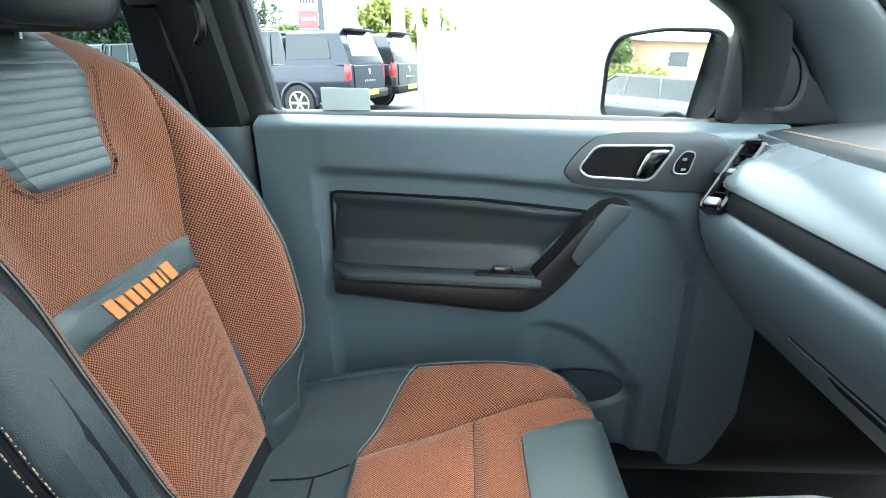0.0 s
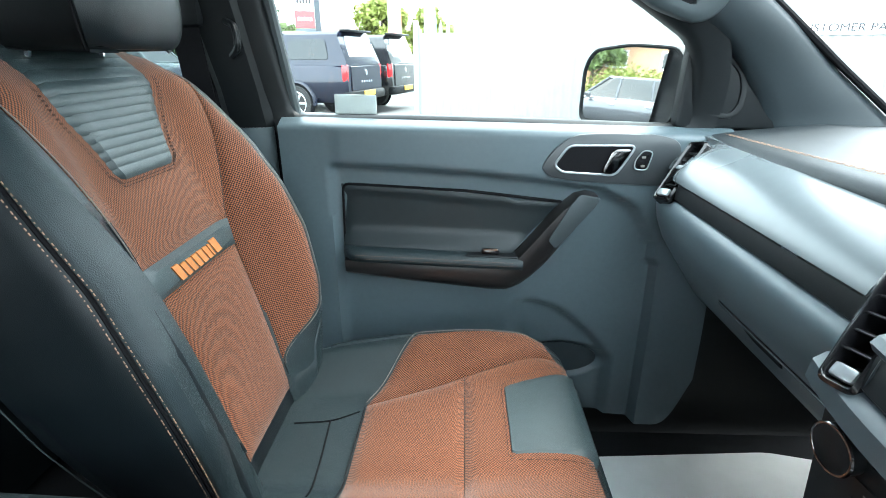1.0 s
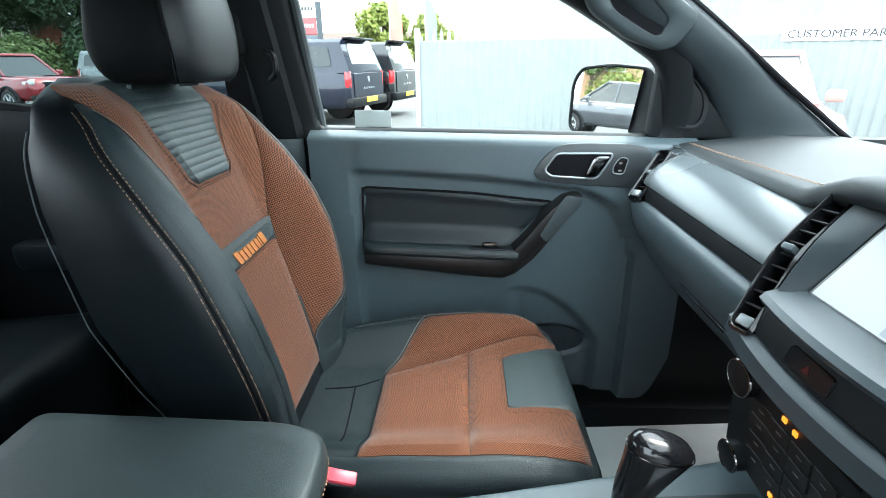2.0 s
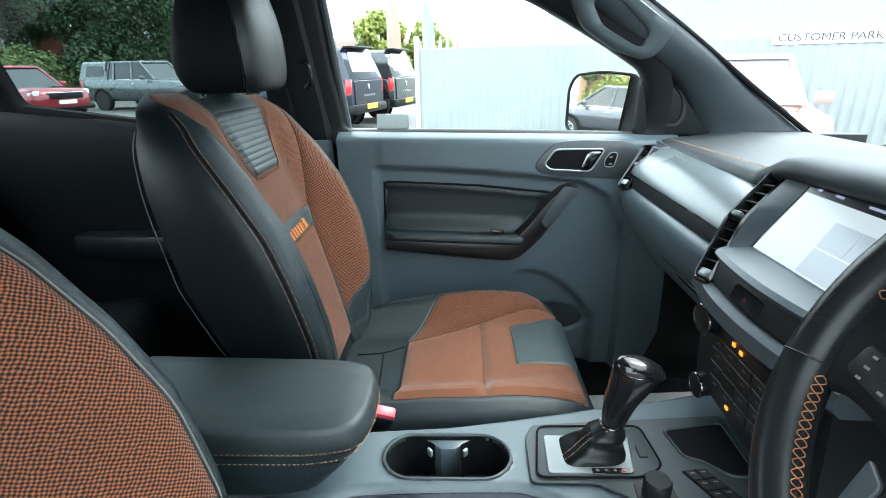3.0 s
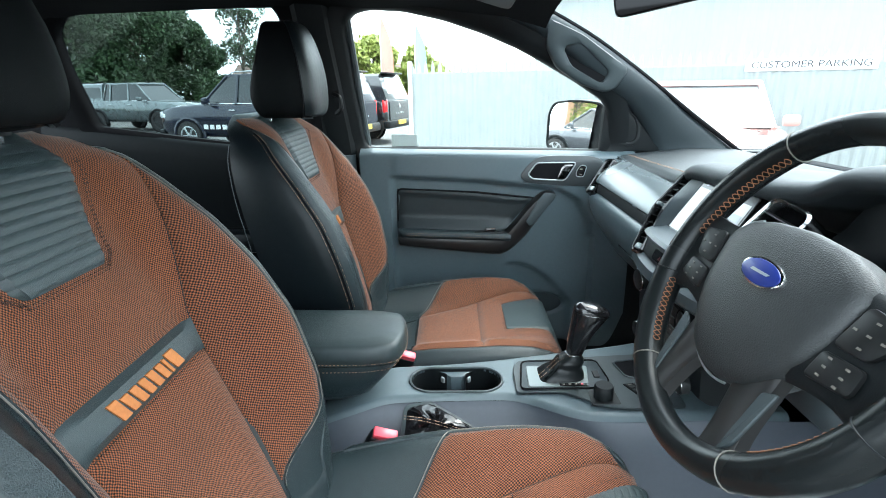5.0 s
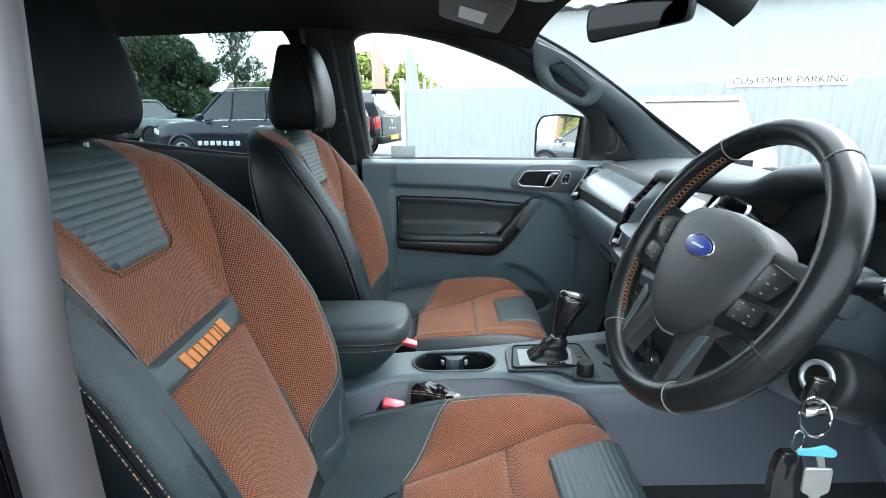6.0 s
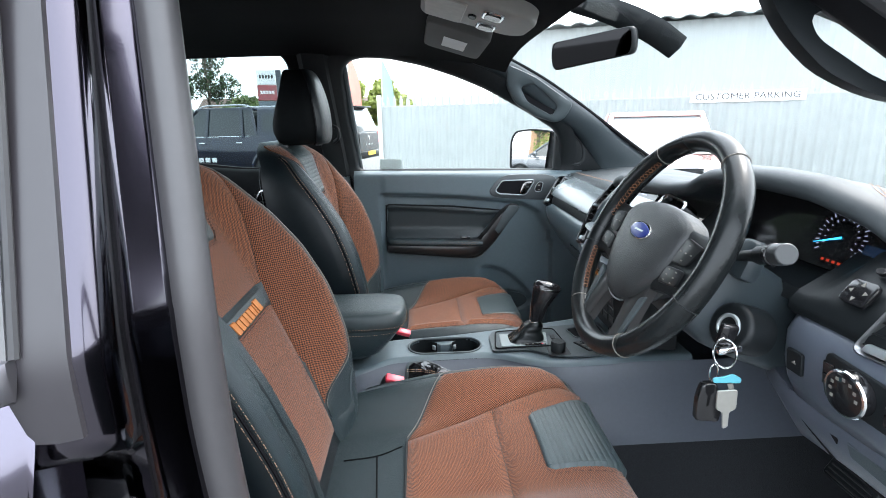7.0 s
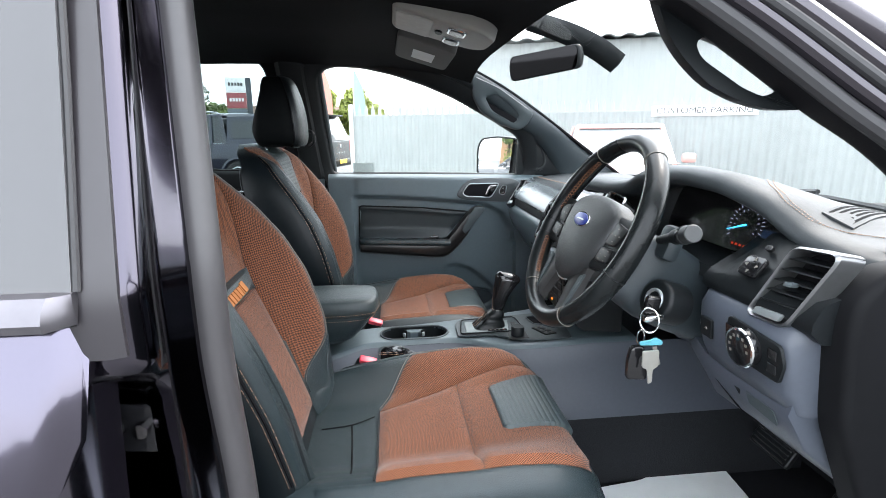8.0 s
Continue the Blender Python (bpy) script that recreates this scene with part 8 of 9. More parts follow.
# ---- vehicles ----
M_TYRE = mat("tyre rubber", (0.018, 0.018, 0.018), 0.8)
M_ALLOY = mat("alloy wheel", (0.45, 0.46, 0.47), 0.3, metal=0.8)
M_DARKALLOY = mat("black alloy wheel", (0.03, 0.03, 0.032), 0.35, metal=0.5)
M_CARGLASS = mat("car window glass", (0.014, 0.018, 0.020), 0.05, spec=0.6, var=0.05)
M_LAMP = mat("headlamp glass", (0.65, 0.68, 0.70), 0.1, var=0.05, coat=0.6)
M_TAIL = mat("red tail lamp", (0.50, 0.015, 0.02), 0.15, coat=0.6)
M_PLATE_Y = mat("yellow number plate", (0.75, 0.50, 0.05), 0.4)
M_PLATE_W = mat("white number plate", (0.75, 0.75, 0.72), 0.4)


def vehicle(name, label, category, paint, m, style="pickup", alloy=M_ALLOY, canopy=None, rails=False, glazing=None):
    """A parked vehicle, nose along local +x, middle of the wheelbase at the origin, standing on z = 0."""
    v = thing(name, label, category)
    L = {"pickup": (2.55, -2.75), "suv": (2.30, -2.25)}[style]
    wb, hw, wr = (1.53, 0.90, 0.37) if style == "pickup" else (1.33, 0.89, 0.34)
    belt, top = (1.13, 1.80) if style == "pickup" else (1.03, 1.64)
    front, tail = L
    # lower body: stations of x, half width, bottom, shoulder height
    st = [(front, 0.62, 0.50, 0.78), (front - 0.05, 0.76, 0.42, 0.93), (front - 0.20, 0.85, 0.38, 1.00), (front - 0.55, hw, 0.36, belt - 0.06), (front - 1.15, hw, 0.36, belt - 0.02), (0.55, hw, 0.36, belt), (0, hw, 0.36, belt), (-1.0, hw, 0.36, belt + 0.01), (tail + 0.35, hw - 0.01, 0.38, belt + 0.02), (tail + 0.06, hw - 0.06, 0.42, belt + 0.02), (tail, hw - 0.10, 0.48, belt)]
    bm = bmesh.new()
    rings = []
    order = sorted(st)
    soft = [tuple(curve(x, [(q[0], q[k]) for q in order]) * 0.5 + (curve(min(x + 0.10, front), [(q[0], q[k]) for q in order]) + curve(max(x - 0.10, tail), [(q[0], q[k]) for q in order])) * 0.25 for k in (1, 2, 3)) for x in frange(front, tail, 52)]
    for x, (w, b, s) in zip(frange(front, tail, 52), soft):
        rings.append([Vector((x, y, z)) for y, z in ((-w * 0.9, b), (-w, b + 0.12), (-w - 0.02, lerp(b, s, 0.55)), (-w + 0.01, s - 0.06), (-w + 0.05, s), (0, s + 0.03), (w - 0.05, s), (w - 0.01, s - 0.06), (w + 0.02, lerp(b, s, 0.55)), (w, b + 0.12), (w * 0.9, b))])
    loft(bm, rings)
    part("body", bm, paint, v, "", 62)
    # glasshouse
    xa, xb, xc, xd = (1.15, 0.42, -1.05 if style == "pickup" else -1.75, -1.22 if style == "pickup" else tail + 0.12)
    bm = bmesh.new()
    gw, tw = hw - 0.06, hw - 0.20
    lowr, uppr = [(xa, gw - 0.08), (xa - 0.35, gw), (xd, gw - 0.02)], [(xb, tw - 0.06), (xb - 0.2, tw), (xc, tw)]
    loft(bm, [[Vector((x, y, belt)) for x, w in lowr for y in (w,)] + [Vector((x, -w, belt)) for x, w in lowr[::-1]], [Vector((x, w, top - 0.05)) for x, w in uppr] + [Vector((x, -w, top - 0.05)) for x, w in uppr[::-1]]])
    part("glasshouse", bm, glazing or M_CARGLASS, v, "dark reflecting windows", 20)
    bm = bmesh.new()
    o = rounded([(xb + 0.06, tw - 0.02), (xc - 0.04, tw + 0.02), (xc - 0.04, -tw - 0.02), (xb + 0.06, -tw + 0.02)], 0.12)
    slab(bm, o, 0.07, pose(0, 0, top - 0.065), 0.04, 3)
    part("roof", bm, paint, v)
    for sg in (1, -1):
        for (x0, w0), (x1, w1) in (((xa, gw - 0.08), (xb, tw - 0.06)), ((0.12, gw), (0.08, tw)), ((xd, gw - 0.02), (xc, tw)), ((-0.85, gw), (-0.80, tw))):
            bm = bmesh.new()
            tube(bm, [(x0, sg * (w0 + 0.005), belt - 0.01), (x1, sg * (w1 + 0.005), top - 0.03)], 0.035, 6)
            part("window_pillar", bm, paint, v)
        bm = bmesh.new()
        tube(bm, [(xa - 0.1, sg * (gw + 0.01), belt + 0.005), (xd, sg * (gw - 0.01), belt + 0.005)], 0.012, 6)
        part("waist_line", bm, M_CHROME, v)
        bm = bmesh.new()
        rbox(bm, (0.12, 0.20, 0.15), pose(xa - 0.30, sg * (hw + 0.10), belt + 0.08), 0.04)
        part("door_mirror", bm, paint, v)
        for x in (0.55, -0.45):
            bm = bmesh.new()
            rbox(bm, (0.17, 0.03, 0.035), pose(x - 0.35, sg * (hw + 0.025), belt - 0.14), 0.01)
            part("door_handle", bm, M_CHROME, v)
        bm = bmesh.new()
        rbox(bm, (0.30, 0.20, 0.15), pose(front - 0.22, sg * (hw - 0.16), 0.86, 0, -14, -sg * 24), 0.04)
        part("headlamp", bm, M_LAMP, v, "clear headlamp")
        bm = bmesh.new()
        rbox(bm, (0.14, 0.16, 0.36), pose(tail + 0.08, sg * (hw - 0.13), 0.98, 0, 0, sg * 18), 0.03)
        part("tail_lamp", bm, M_TAIL, v, "red tail lamp")
        if rails:
            bm = bmesh.new()
            tube(bm, smooth_path([(xb - 0.1, sg * (tw - 0.02), top), (xb - 0.3, sg * tw, top + 0.05), (xc + 0.2, sg * tw, top + 0.05), (xc, sg * tw, top)], 4), 0.018, 6)
            part("roof_rail", bm, M_ALLOY, v, "silver roof rail")
        for x in (wb, -wb):
            bm = bmesh.new()
            pts = [(x + (wr + 0.07) * math.cos(a), sg * (hw - 0.005), wr + (wr + 0.07) * math.sin(a)) for a in frange(-0.1, math.pi + 0.1, 15)]
            tube(bm, pts, 0.05, 6)
            part("wheel_arch", bm, M_PLASTIC_B if style == "suv" or alloy is M_DARKALLOY else paint, v)
            bm = bmesh.new()
            slab(bm, [(x + (wr + 0.06) * math.cos(a), wr + (wr + 0.06) * math.sin(a)) for a in frange(0, 2 * math.pi, 25)[:-1]], 0.02, Matrix(((1, 0, 0, 0), (0, 0, sg, sg * (hw - 0.002)), (0, 1, 0, 0), (0, 0, 0, 1))), 0, 1)
            part("arch_well", bm, M_LINER, v, "dark wheel well")
            wm = Matrix(((1, 0, 0, x), (0, 0, sg, sg * (hw - 0.16)), (0, 1, 0, wr), (0, 0, 0, 1)))
            bm = bmesh.new()
            loft(bm, [[wm @ Vector((r * math.cos(a), r * math.sin(a), h)) for a in frange(0, 2 * math.pi, 29)[:-1]] for r, h in ((wr * 0.6, 0.0), (wr * 0.97, 0.0), (wr, 0.03), (wr, 0.17), (wr * 0.95, 0.20), (wr * 0.68, 0.205), (wr * 0.66, 0.19))])
            wheel_ob = part("wheel", bm, M_TYRE, v, "black tyre")
            bm = bmesh.new()
            for k in range(6):
                a = 2 * math.pi * k / 6
                rbox(bm, (wr * 0.62, 0.055, 0.03), wm @ Matrix.Rotation(a, 4, "Z") @ pose(wr * 0.33, 0, 0.19), 0.01, 1)
            tube(bm, [wm @ Vector((wr * 0.64 * math.cos(a), wr * 0.64 * math.sin(a), 0.192)) for a in frange(0, 2 * math.pi, 25)[:-1]], 0.02, 6, True)
            part("rim", bm, alloy, wheel_ob, "spoked alloy rim")
    bm = bmesh.new()
    rbox(bm, (0.10, 1.0, 0.20), pose(front - 0.03, 0, 0.80), 0.03)
    grille = part("grille", bm, M_PLASTIC_B, v, "black grille")
    bm = bmesh.new()
    rbox(bm, (0.06, 1.06, 0.03), pose(front - 0.005, 0, 0.88), 0.01)
    part("grille_bar", bm, M_CHROME, grille)
    bm = bmesh.new()
    rbox(bm, (0.18, 1.70, 0.16), pose(front - 0.10, 0, 0.46), 0.06)
    part("front_bumper", bm, M_PLASTIC_B, v)
    bm = bmesh.new()
    rbox(bm, (0.20, 1.72, 0.20), pose(tail + 0.02, 0, 0.52), 0.05)
    part("rear_bumper", bm, M_PLASTIC_B, v)
    bm = bmesh.new()
    rbox(bm, (0.02, 0.52, 0.11), pose(front + 0.02, 0, 0.62), 0.004, 1)
    part("front_plate", bm, M_PLATE_W, v, "white number plate")
    bm = bmesh.new()
    rbox(bm, (0.02, 0.52, 0.11), pose(tail - 0.09, 0, 0.56), 0.004, 1)
    part("rear_plate", bm, M_PLATE_Y, v, "yellow number plate")
    if style == "pickup":
        bm = bmesh.new()
        slab(bm, rounded([(-0.68, 0.62), (0.68, 0.62), (0.68, 1.12), (-0.68, 1.12)], 0.04), 0.02, Matrix(((0, 0, -1, tail), (-1, 0, 0, 0), (0, 1, 0, 0), (0, 0, 0, 1))), 0.008, 1)
        tg = part("tailgate", bm, paint, v)
        bm = bmesh.new()
        slab(bm, [(0.045 * math.cos(a), 0.06 * math.sin(a)) for a in frange(0, 2 * math.pi, 17)[:-1]], 0.012, Matrix(((0, 0, -1, tail - 0.02), (-1, 0, 0, 0), (0, 1, 0, 0.98), (0, 0, 0, 1))), 0.003, 1)
        part("badge", bm, M_CHROME, tg, "plain silver badge")
        for k in range(5):
            bm = bmesh.new()
            rbox(bm, (0.012, 0.05, 0.045), pose(tail - 0.024, -0.24 + 0.12 * k, 0.80), 0.003, 1)
            part("badge_bar", bm, M_CHROME, tg)
    if canopy:
        bm = bmesh.new()
        cw = hw - 0.05
        loft(bm, [[Vector((x, y, z)) for y, z in ((-cw, belt), (-cw + 0.12, top - 0.06), (-cw + 0.2, top), (cw - 0.2, top), (cw - 0.12, top - 0.06), (cw, belt))] for x in (-1.24, tail + 0.25)] + [[Vector((tail + 0.02, y, z)) for y, z in ((-cw, belt), (-cw + 0.03, belt + 0.05), (-cw + 0.2, belt + 0.06), (cw - 0.2, belt + 0.06), (cw - 0.03, belt + 0.05), (cw, belt))]])
        cn = part("canopy", bm, canopy, v, "hard load-bed canopy", 25)
        for sg in (1, -1):
            bm = bmesh.new()
            q = [(-1.36, 0.12), (tail + 0.42, 0.12), (tail + 0.52, 0.52), (-1.36, 0.52)]
            slab(bm, rounded(q, 0.08), 0.012, Matrix(((1, 0, 0, 0), (0, -sg * 0.18, sg, sg * (cw + 0.0)), (0, 1, 0.18, belt), (0, 0, 0, 1))), 0.003, 1)
            part("canopy_window", bm, M_CARGLASS, cn, "dark canopy window")
        bm = bmesh.new()
        q = rounded([(-0.60, 0.06), (0.60, 0.06), (0.52, 0.56), (-0.52, 0.56)], 0.08)
        h = math.atan2(0.20, top - belt - 0.06)
        slab(bm, q, 0.012, Matrix(((0, math.sin(h), -math.cos(h), tail + 0.035), (-1, 0, 0, 0), (0, math.cos(h), math.sin(h), belt + 0.05), (0, 0, 0, 1))), 0.003, 1)
        # The pale base colour stands in for sky reflected in this window.
        part("canopy_rear_window", bm, mat("glass pale with sky reflection", (0.30, 0.33, 0.34), 0.08, spec=0.7), cn, "rear window with sky reflection in its pale colour")
        bm = bmesh.new()
        rbox(bm, (0.22, 1.1, 0.04), pose(tail + 0.18, 0, top + 0.02), 0.015)
        part("spoiler", bm, M_PLASTIC_B, cn, "black rear spoiler")
    v.matrix_basis = m
    return v


def parked(x, y, hx, hy):
    return Matrix.Translation((x, y, 0)) @ Matrix.Rotation(math.atan2(hy, hx), 4, "Z")


P_NAVY = mat("navy car paint", (0.008, 0.011, 0.024), 0.22, metal=0.3, coat=0.5, var=0.05)
P_BLACK = mat("black car paint", (0.012, 0.013, 0.015), 0.2, metal=0.2, coat=1.0, var=0.05)
P_GREY = mat("grey car paint", (0.085, 0.105, 0.11), 0.28, metal=0.5, coat=1.0, var=0.05)
P_RED = mat("red car paint", (0.22, 0.012, 0.018), 0.2, metal=0.2, coat=1.0, var=0.05)
P_WHITE = mat("white car paint", (0.70, 0.70, 0.70), 0.25, coat=1.0, var=0.03)
vehicle("pickup_truck", "grey double-cab pickup with a matching canopy under the trees", "pickup truck", P_GREY, parked(-12.3, 20.0, 0.95, -0.31), alloy=M_DARKALLOY, canopy=P_GREY)
side_on = vehicle("pickup_truck", "navy pickup with roof rails, canopy and white side lettering", "pickup truck", P_NAVY, parked(-4.80, 12.26, -0.962, 0.272), canopy=P_NAVY, rails=True)
for k in range(7):
    bm = bmesh.new()
    rbox(bm, (0.13, 0.012, 0.11), pose(1.0 - 0.18 * k, 0.925, 0.60), 0.004, 1)
    part("lettering_bar", bm, P_WHITE, side_on, "plain white bar of the side lettering")
vehicle("car", "red crossover car parked nose-on at the verge", "car", P_RED, parked(-13.7, 15.1, 0.95, -0.30), "suv")
vehicle("pickup_truck", "black pickup with canopy parked beside the gate post", "pickup truck", P_BLACK, parked(-4.14, 14.25, -0.962, 0.272), canopy=P_BLACK)
# Reflected sky is put into this car's pale paint and window colour.
vehicle("car", "red car before the fence, sky reflection in its pale paint and glass", "car", mat("red car paint paled by sky sheen", (0.55, 0.28, 0.25), 0.3, metal=0.1, coat=1.0, var=0.05), parked(3.4, 6.43, -0.35, -0.94) @ Matrix.Diagonal((0.88, 0.92, 0.88, 1)), "suv", glazing=mat("glass with sky in its colour", (0.20, 0.22, 0.225), 0.06, spec=1.0))
vehicle("car", "dark grey sport utility car across the car park", "car", mat("slate car paint", (0.06, 0.065, 0.075), 0.25, metal=0.4, coat=1.0), parked(-13.6, 6.9, 0.2, 0.98), "suv")

# ---- planting ----
M_BARK = mat("bark", (0.10, 0.08, 0.06), 0.9, var=0.3, scale=12, bump=0.6, bscale=20)
M_LEAF = mat("dark green leaves", (0.020, 0.046, 0.012), 0.6, var=0.5, scale=2.0, big=0.5)
M_LEAF2 = mat("light green leaves", (0.09, 0.13, 0.035), 0.6, var=0.5, scale=2.0, big=0.5)
M_LEAF3 = mat("yellow green leaves", (0.16, 0.19, 0.03), 0.6, var=0.4, scale=2.0, big=0.5)


def tree(label, x, y, height, spread, trunk, leaf, seed, count=7000, size=0.16, gaps=0.35, kind="tree"):
    rng = random.Random(seed)
    t = thing(kind, label, kind)
    t.location = (x, y, 0)
    bm = bmesh.new()
    tube(bm, smooth_path([(0, 0, 0), (0.05 * trunk, 0.02, height * 0.25), (-0.1 * trunk, 0.1, height * 0.55), (0.05, 0, height * 0.93)], 4), lambda q: trunk * (1 - 0.85 * q), 8)
    part("trunk", bm, M_BARK, t)
    blobs = []
    for k in range(26):
        a, h = rng.uniform(0, 6.283), rng.uniform(0.22, 1.0)
        r = spread * math.sin(math.pi * min(0.97, 0.18 + 0.80 * h)) ** 0.7 * rng.uniform(0.35, 0.95)
        c = Vector((r * math.cos(a), r * math.sin(a), height * (0.16 + 0.80 * h)))
        blobs.append((c, spread * rng.uniform(0.20, 0.38)))
        if k % 2 == 0:
            b2 = bmesh.new()
            z0 = height * rng.uniform(0.2, 0.6)
            tube(b2, smooth_path([(0, 0, min(z0, c.z * 0.8)), (c.x * 0.5, c.y * 0.5, lerp(min(z0, c.z * 0.8), c.z, 0.65)), tuple(c)], 3), lambda q: trunk * 0.35 * (1 - 0.8 * q), 5)
            part("limb", b2, M_BARK, t)
    verts, faces = [], []
    for i in range(count):
        c, r = blobs[rng.randrange(len(blobs))]
        d = Vector((rng.gauss(0, 1), rng.gauss(0, 1), rng.gauss(0, 0.8))).normalized() * r * rng.uniform(gaps, 1.0) ** 0.5
        p = c + d
        u = Vector((rng.gauss(0, 1), rng.gauss(0, 1), rng.gauss(0, 1))).normalized()
        w = u.orthogonal().normalized()
        s = size * rng.uniform(0.6, 1.4)
        n = len(verts)
        verts += [p - u * s, p + w * s * 0.5, p + u * s, p - w * s * 0.5]
        faces.append((n, n + 1, n + 2, n + 3))
    me = bpy.data.meshes.new("crown")
    me.from_pydata([tuple(q) for q in verts], [], faces)
    me.materials.append(leaf)
    ob = new("crown", me)
    ob.parent = t
    return tagged(ob, "loose crown of small leaves", kind="stuff")


tree("broad dark green tree behind the grey pickup", -23.0, 30.5, 13.0, 6.5, 0.32, M_LEAF, 1, 95000, 0.105)
tree("dense dark green tree beside the brick building", -18.6, 30.5, 9.5, 3.8, 0.28, M_LEAF, 2, 52000, 0.10)
tree("dark green tree at the edge of the verge", -17.6, 34.0, 5.5, 2.8, 0.22, M_LEAF, 3, 26000, 0.10)
tree("slender open tree with sparse light leaves", -14.6, 36.5, 9.6, 2.3, 0.12, M_LEAF, 4, 5200, 0.10, 0.6)
tree("bushy green tree behind the pickups", -6.0, 40.0, 4.9, 2.6, 0.16, M_LEAF3, 5, 8000, 0.18)
tree("round green tree beyond the gate", -2.6, 42.0, 4.6, 2.2, 0.15, M_LEAF3, 6, 6000, 0.17)
for i, (x, y, h, s, lf, lb) in enumerate(((-16.5, 33.0, 2.6, 2.6, M_LEAF, "low dark green bush"), (-19.8, 28.5, 3.2, 3.0, M_LEAF, "rounded dark green bush"), (-23.0, 26.5, 2.2, 3.0, M_LEAF2, "low light green bush"), (-29.0, 29.5, 1.7, 2.8, M_LEAF3, "low yellow green bush"), (-13.8, 33.5, 1.9, 1.9, M_LEAF3, "low yellow green bush by the kerb"), (-11.8, 36.0, 3.2, 2.6, M_LEAF2, "scruffy brown green bush"), (-31.5, 14.5, 2.0, 4.0, M_LEAF3, "bright yellow green hedge"))):
    tree(lb, x, y, h, s, 0.08, lf, 20 + i, 7000, 0.11, 0.3, "bush")
tree("tall green tree beside the brick house", -36.0, 19.5, 9.0, 2.2, 0.2, M_LEAF2, 40, 6000, 0.2)

# ---- far buildings and signs ----
M_BRICK = mat("red brown brickwork", (0.20, 0.075, 0.050), 0.9, var=0.2, scale=12, big=0.5, bump=0.4, bscale=30)


def block(label, x, y, turn, wx, wy, h, windows, roof_mat, wall_mat):
    b = thing("building", label, "building")
    b.matrix_basis = pose(x, y, 0, 0, 0, turn)
    bm = bmesh.new()
    rbox(bm, (wx, wy, h), pose(0, 0, h / 2), 0.02, 1)
    part("wall", bm, wall_mat, b)
    bm = bmesh.new()
    loft(bm, [[Vector((sx * (wx / 2 + 0.3), yy, zz)) for yy, zz in ((-wy / 2 - 0.4, h - 0.05), (0, h + wy * 0.22), (wy / 2 + 0.4, h - 0.05), (wy / 2 + 0.4, h - 0.2), (0, h + wy * 0.22 - 0.2), (-wy / 2 - 0.4, h - 0.2))] for sx in (-1, 1)])
    part("roof", bm, roof_mat, b)
    for px, pz, ww, hh in windows:
        bm = bmesh.new()
        rbox(bm, (ww, 0.12, hh), pose(px, -wy / 2 - 0.01, pz), 0.01, 1)
        f = part("window", bm, P_WHITE, b, "white window frame")
        bm = bmesh.new()
        rbox(bm, (ww - 0.24, 0.06, hh - 0.24), pose(px, -wy / 2 - 0.06, pz), 0.005, 1)
        part("pane", bm, M_CARGLASS, f, "dark pane")
    return b


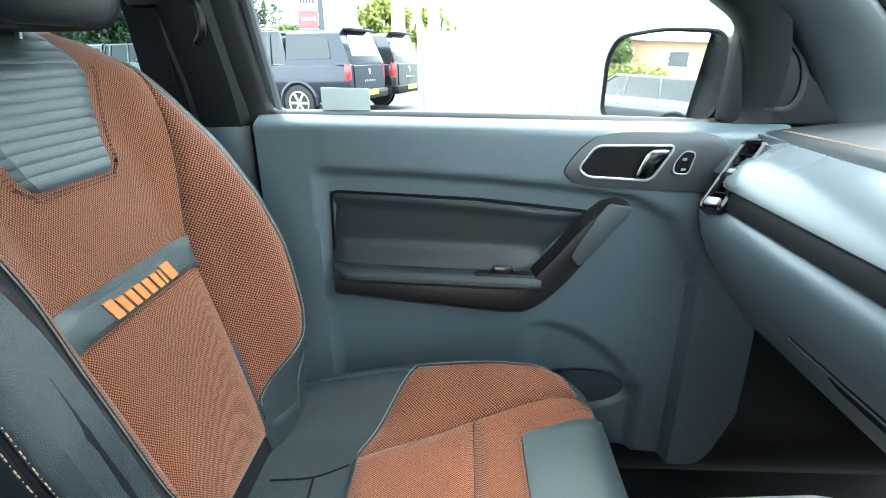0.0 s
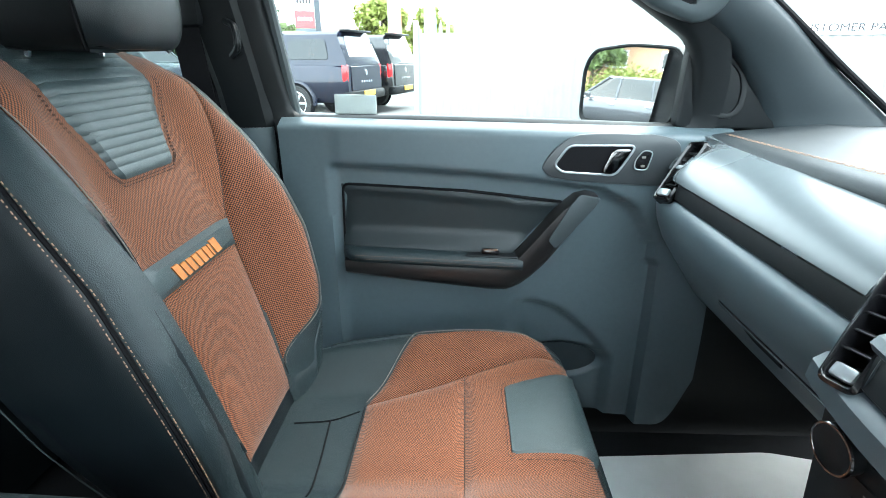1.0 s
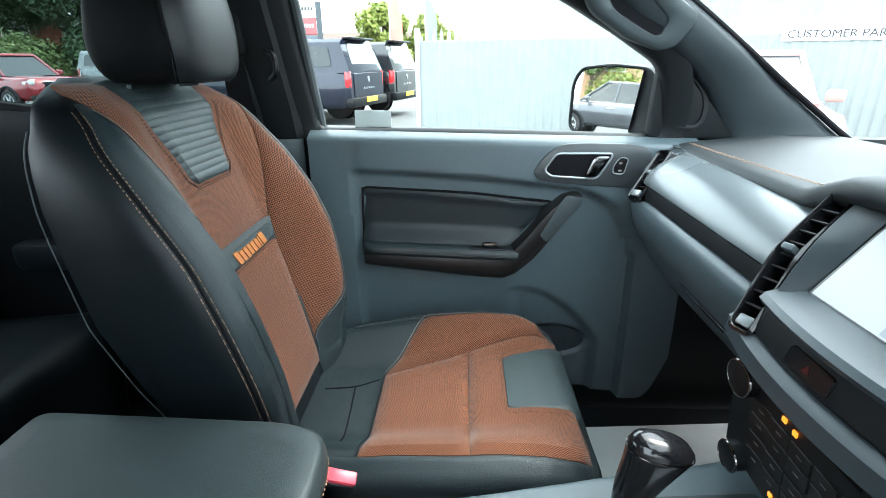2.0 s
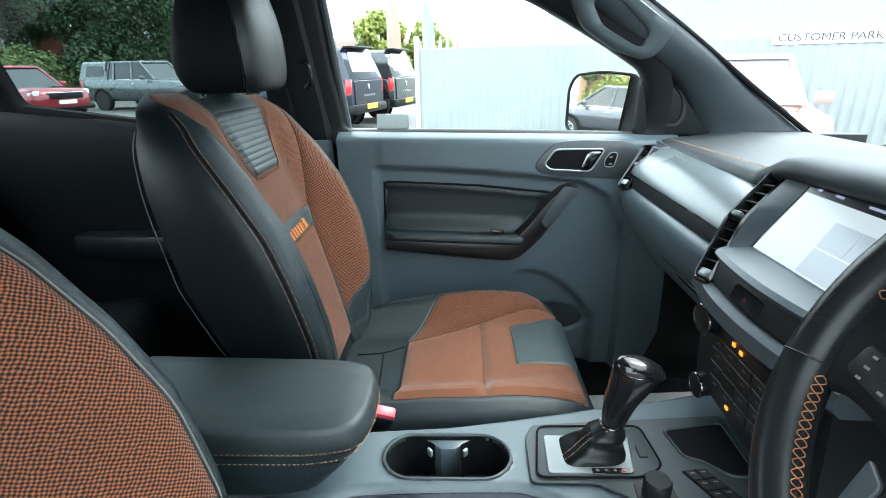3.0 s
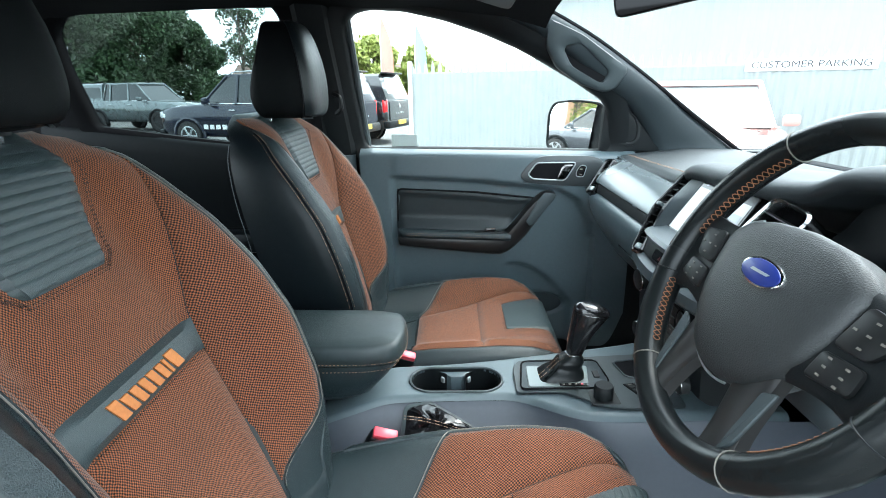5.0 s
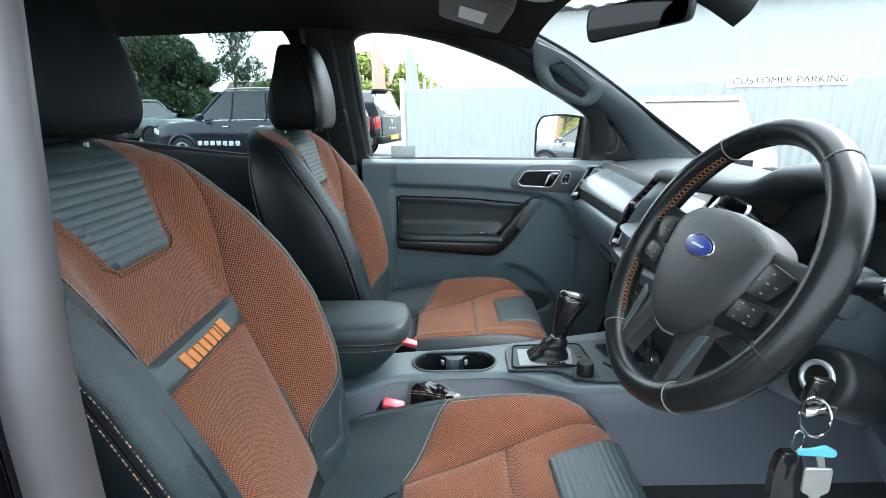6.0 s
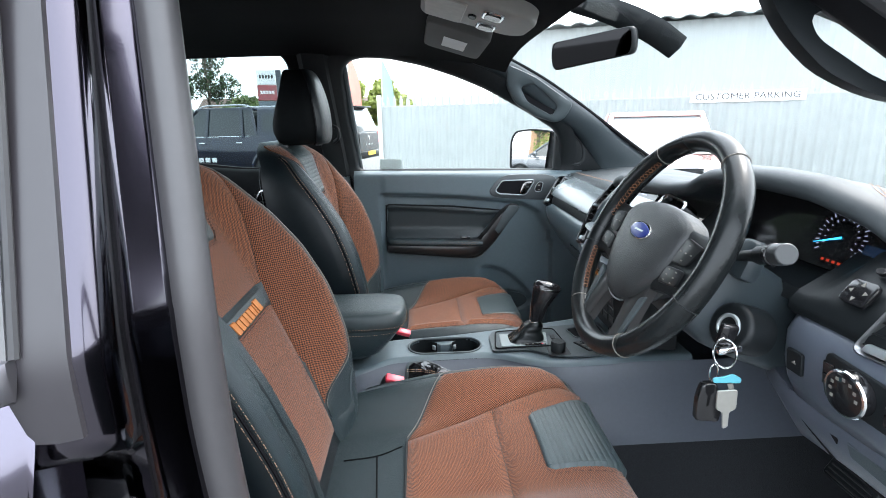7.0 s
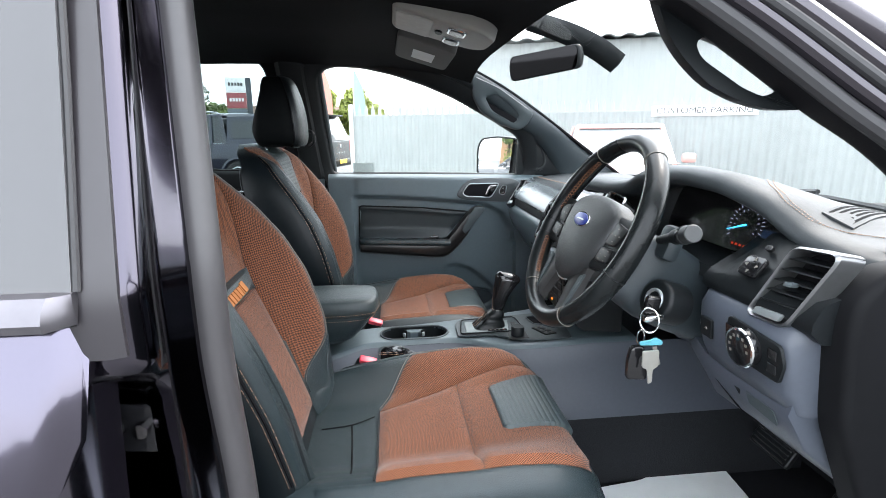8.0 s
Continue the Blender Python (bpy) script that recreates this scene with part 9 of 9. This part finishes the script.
M_TILE = mat("brown roof tiles", (0.11, 0.075, 0.06), 0.9, var=0.2, scale=8)
block("red brick building behind the trees", -33.9, 34.0, 37, 14, 8, 9.0, [(-4, 3.4, 1.5, 1.4), (0, 3.4, 1.5, 1.4), (4, 3.4, 1.5, 1.4), (-4, 6.5, 1.5, 1.4), (0, 6.5, 1.5, 1.4), (4, 6.5, 1.5, 1.4)], M_TILE, M_BRICK)
block("low brown-roofed shed beyond the bushes", -12.5, 52.0, 8, 16, 6, 2.6, [(-4, 1.5, 1.2, 1.0), (2, 1.5, 1.2, 1.0)], M_TILE, M_BRICK)
block("pale brick house with a balcony window", -42.0, 17.5, 78, 9, 7, 5.0, [(-2, 3.6, 1.6, 1.3), (2, 3.6, 1.6, 1.3), (-2, 1.2, 1.2, 1.2), (2, 1.2, 1.2, 1.2)], P_WHITE, mat("sandy brickwork", (0.42, 0.26, 0.16), 0.9, var=0.15, scale=10))
totem = thing("brand_totem", "tall totem sign with a white and a red panel", "sign")
totem.matrix_basis = pose(-8.6, 29.5, 0, 0, 0, 15)
for z, h, mm_, lb in ((1.35, 2.7, mat("grey totem", (0.10, 0.12, 0.14), 0.4), "grey base"), (3.15, 0.85, P_RED, "red panel"), (4.0, 0.80, P_WHITE, "white panel")):
    bm = bmesh.new()
    rbox(bm, (1.05, 0.2, h), pose(0, 0, z), 0.02, 1)
    part("panel", bm, mm_, totem, lb)
for z, mm_ in ((3.18, P_WHITE), (4.02, P_BLACK)):
    for k in range(5):
        bm = bmesh.new()
        rbox(bm, (0.11, 0.02, 0.18), pose(-0.32 + 0.16 * k, -0.11, z), 0.003, 1)
        part("panel_bar", bm, mm_, totem)
bm = bmesh.new()
rbox(bm, (0.3, 0.22, 4.4), pose(0.68, 0.05, 2.2), 0.02, 1)
part("side_fin", bm, mat("dark totem side", (0.05, 0.06, 0.07), 0.4), totem, "dark side fin")
# Both cloths are paled, the washed-out glare put into their colour.
for x, y, h, mm_, lb in ((-3.1, 22.5, 4.3, mat("red flag cloth paled by glare", (0.62, 0.24, 0.19), 0.8), "red feather flag on a pole, paled by glare"), (-1.75, 24.5, 4.2, mat("teal flag cloth paled by glare", (0.25, 0.44, 0.42), 0.8), "teal feather flag on a pole")):
    fl = thing("feather_flag", lb, "flag", "feather flags")
    fl.location = (x, y, 0)
    bm = bmesh.new()
    tube(bm, [(0, 0, 0), (0, 0, h * 0.8), (0.05, 0, h)], 0.02, 6)
    part("pole", bm, P_WHITE, fl)
    bm = bmesh.new()
    loft(bm, [[Vector((0.02, 0, z)), Vector((0.02 + w, 0.05 * math.sin(z * 2), z)), Vector((0.02 + w, 0.05 * math.sin(z * 2) + 0.01, z)), Vector((0.02, 0.01, z))] for z, w in ((1.2, 0.45), (2.0, 0.52), (2.8, 0.52), (3.5, 0.42), (h, 0.10))])
    part("cloth", bm, mm_, fl)
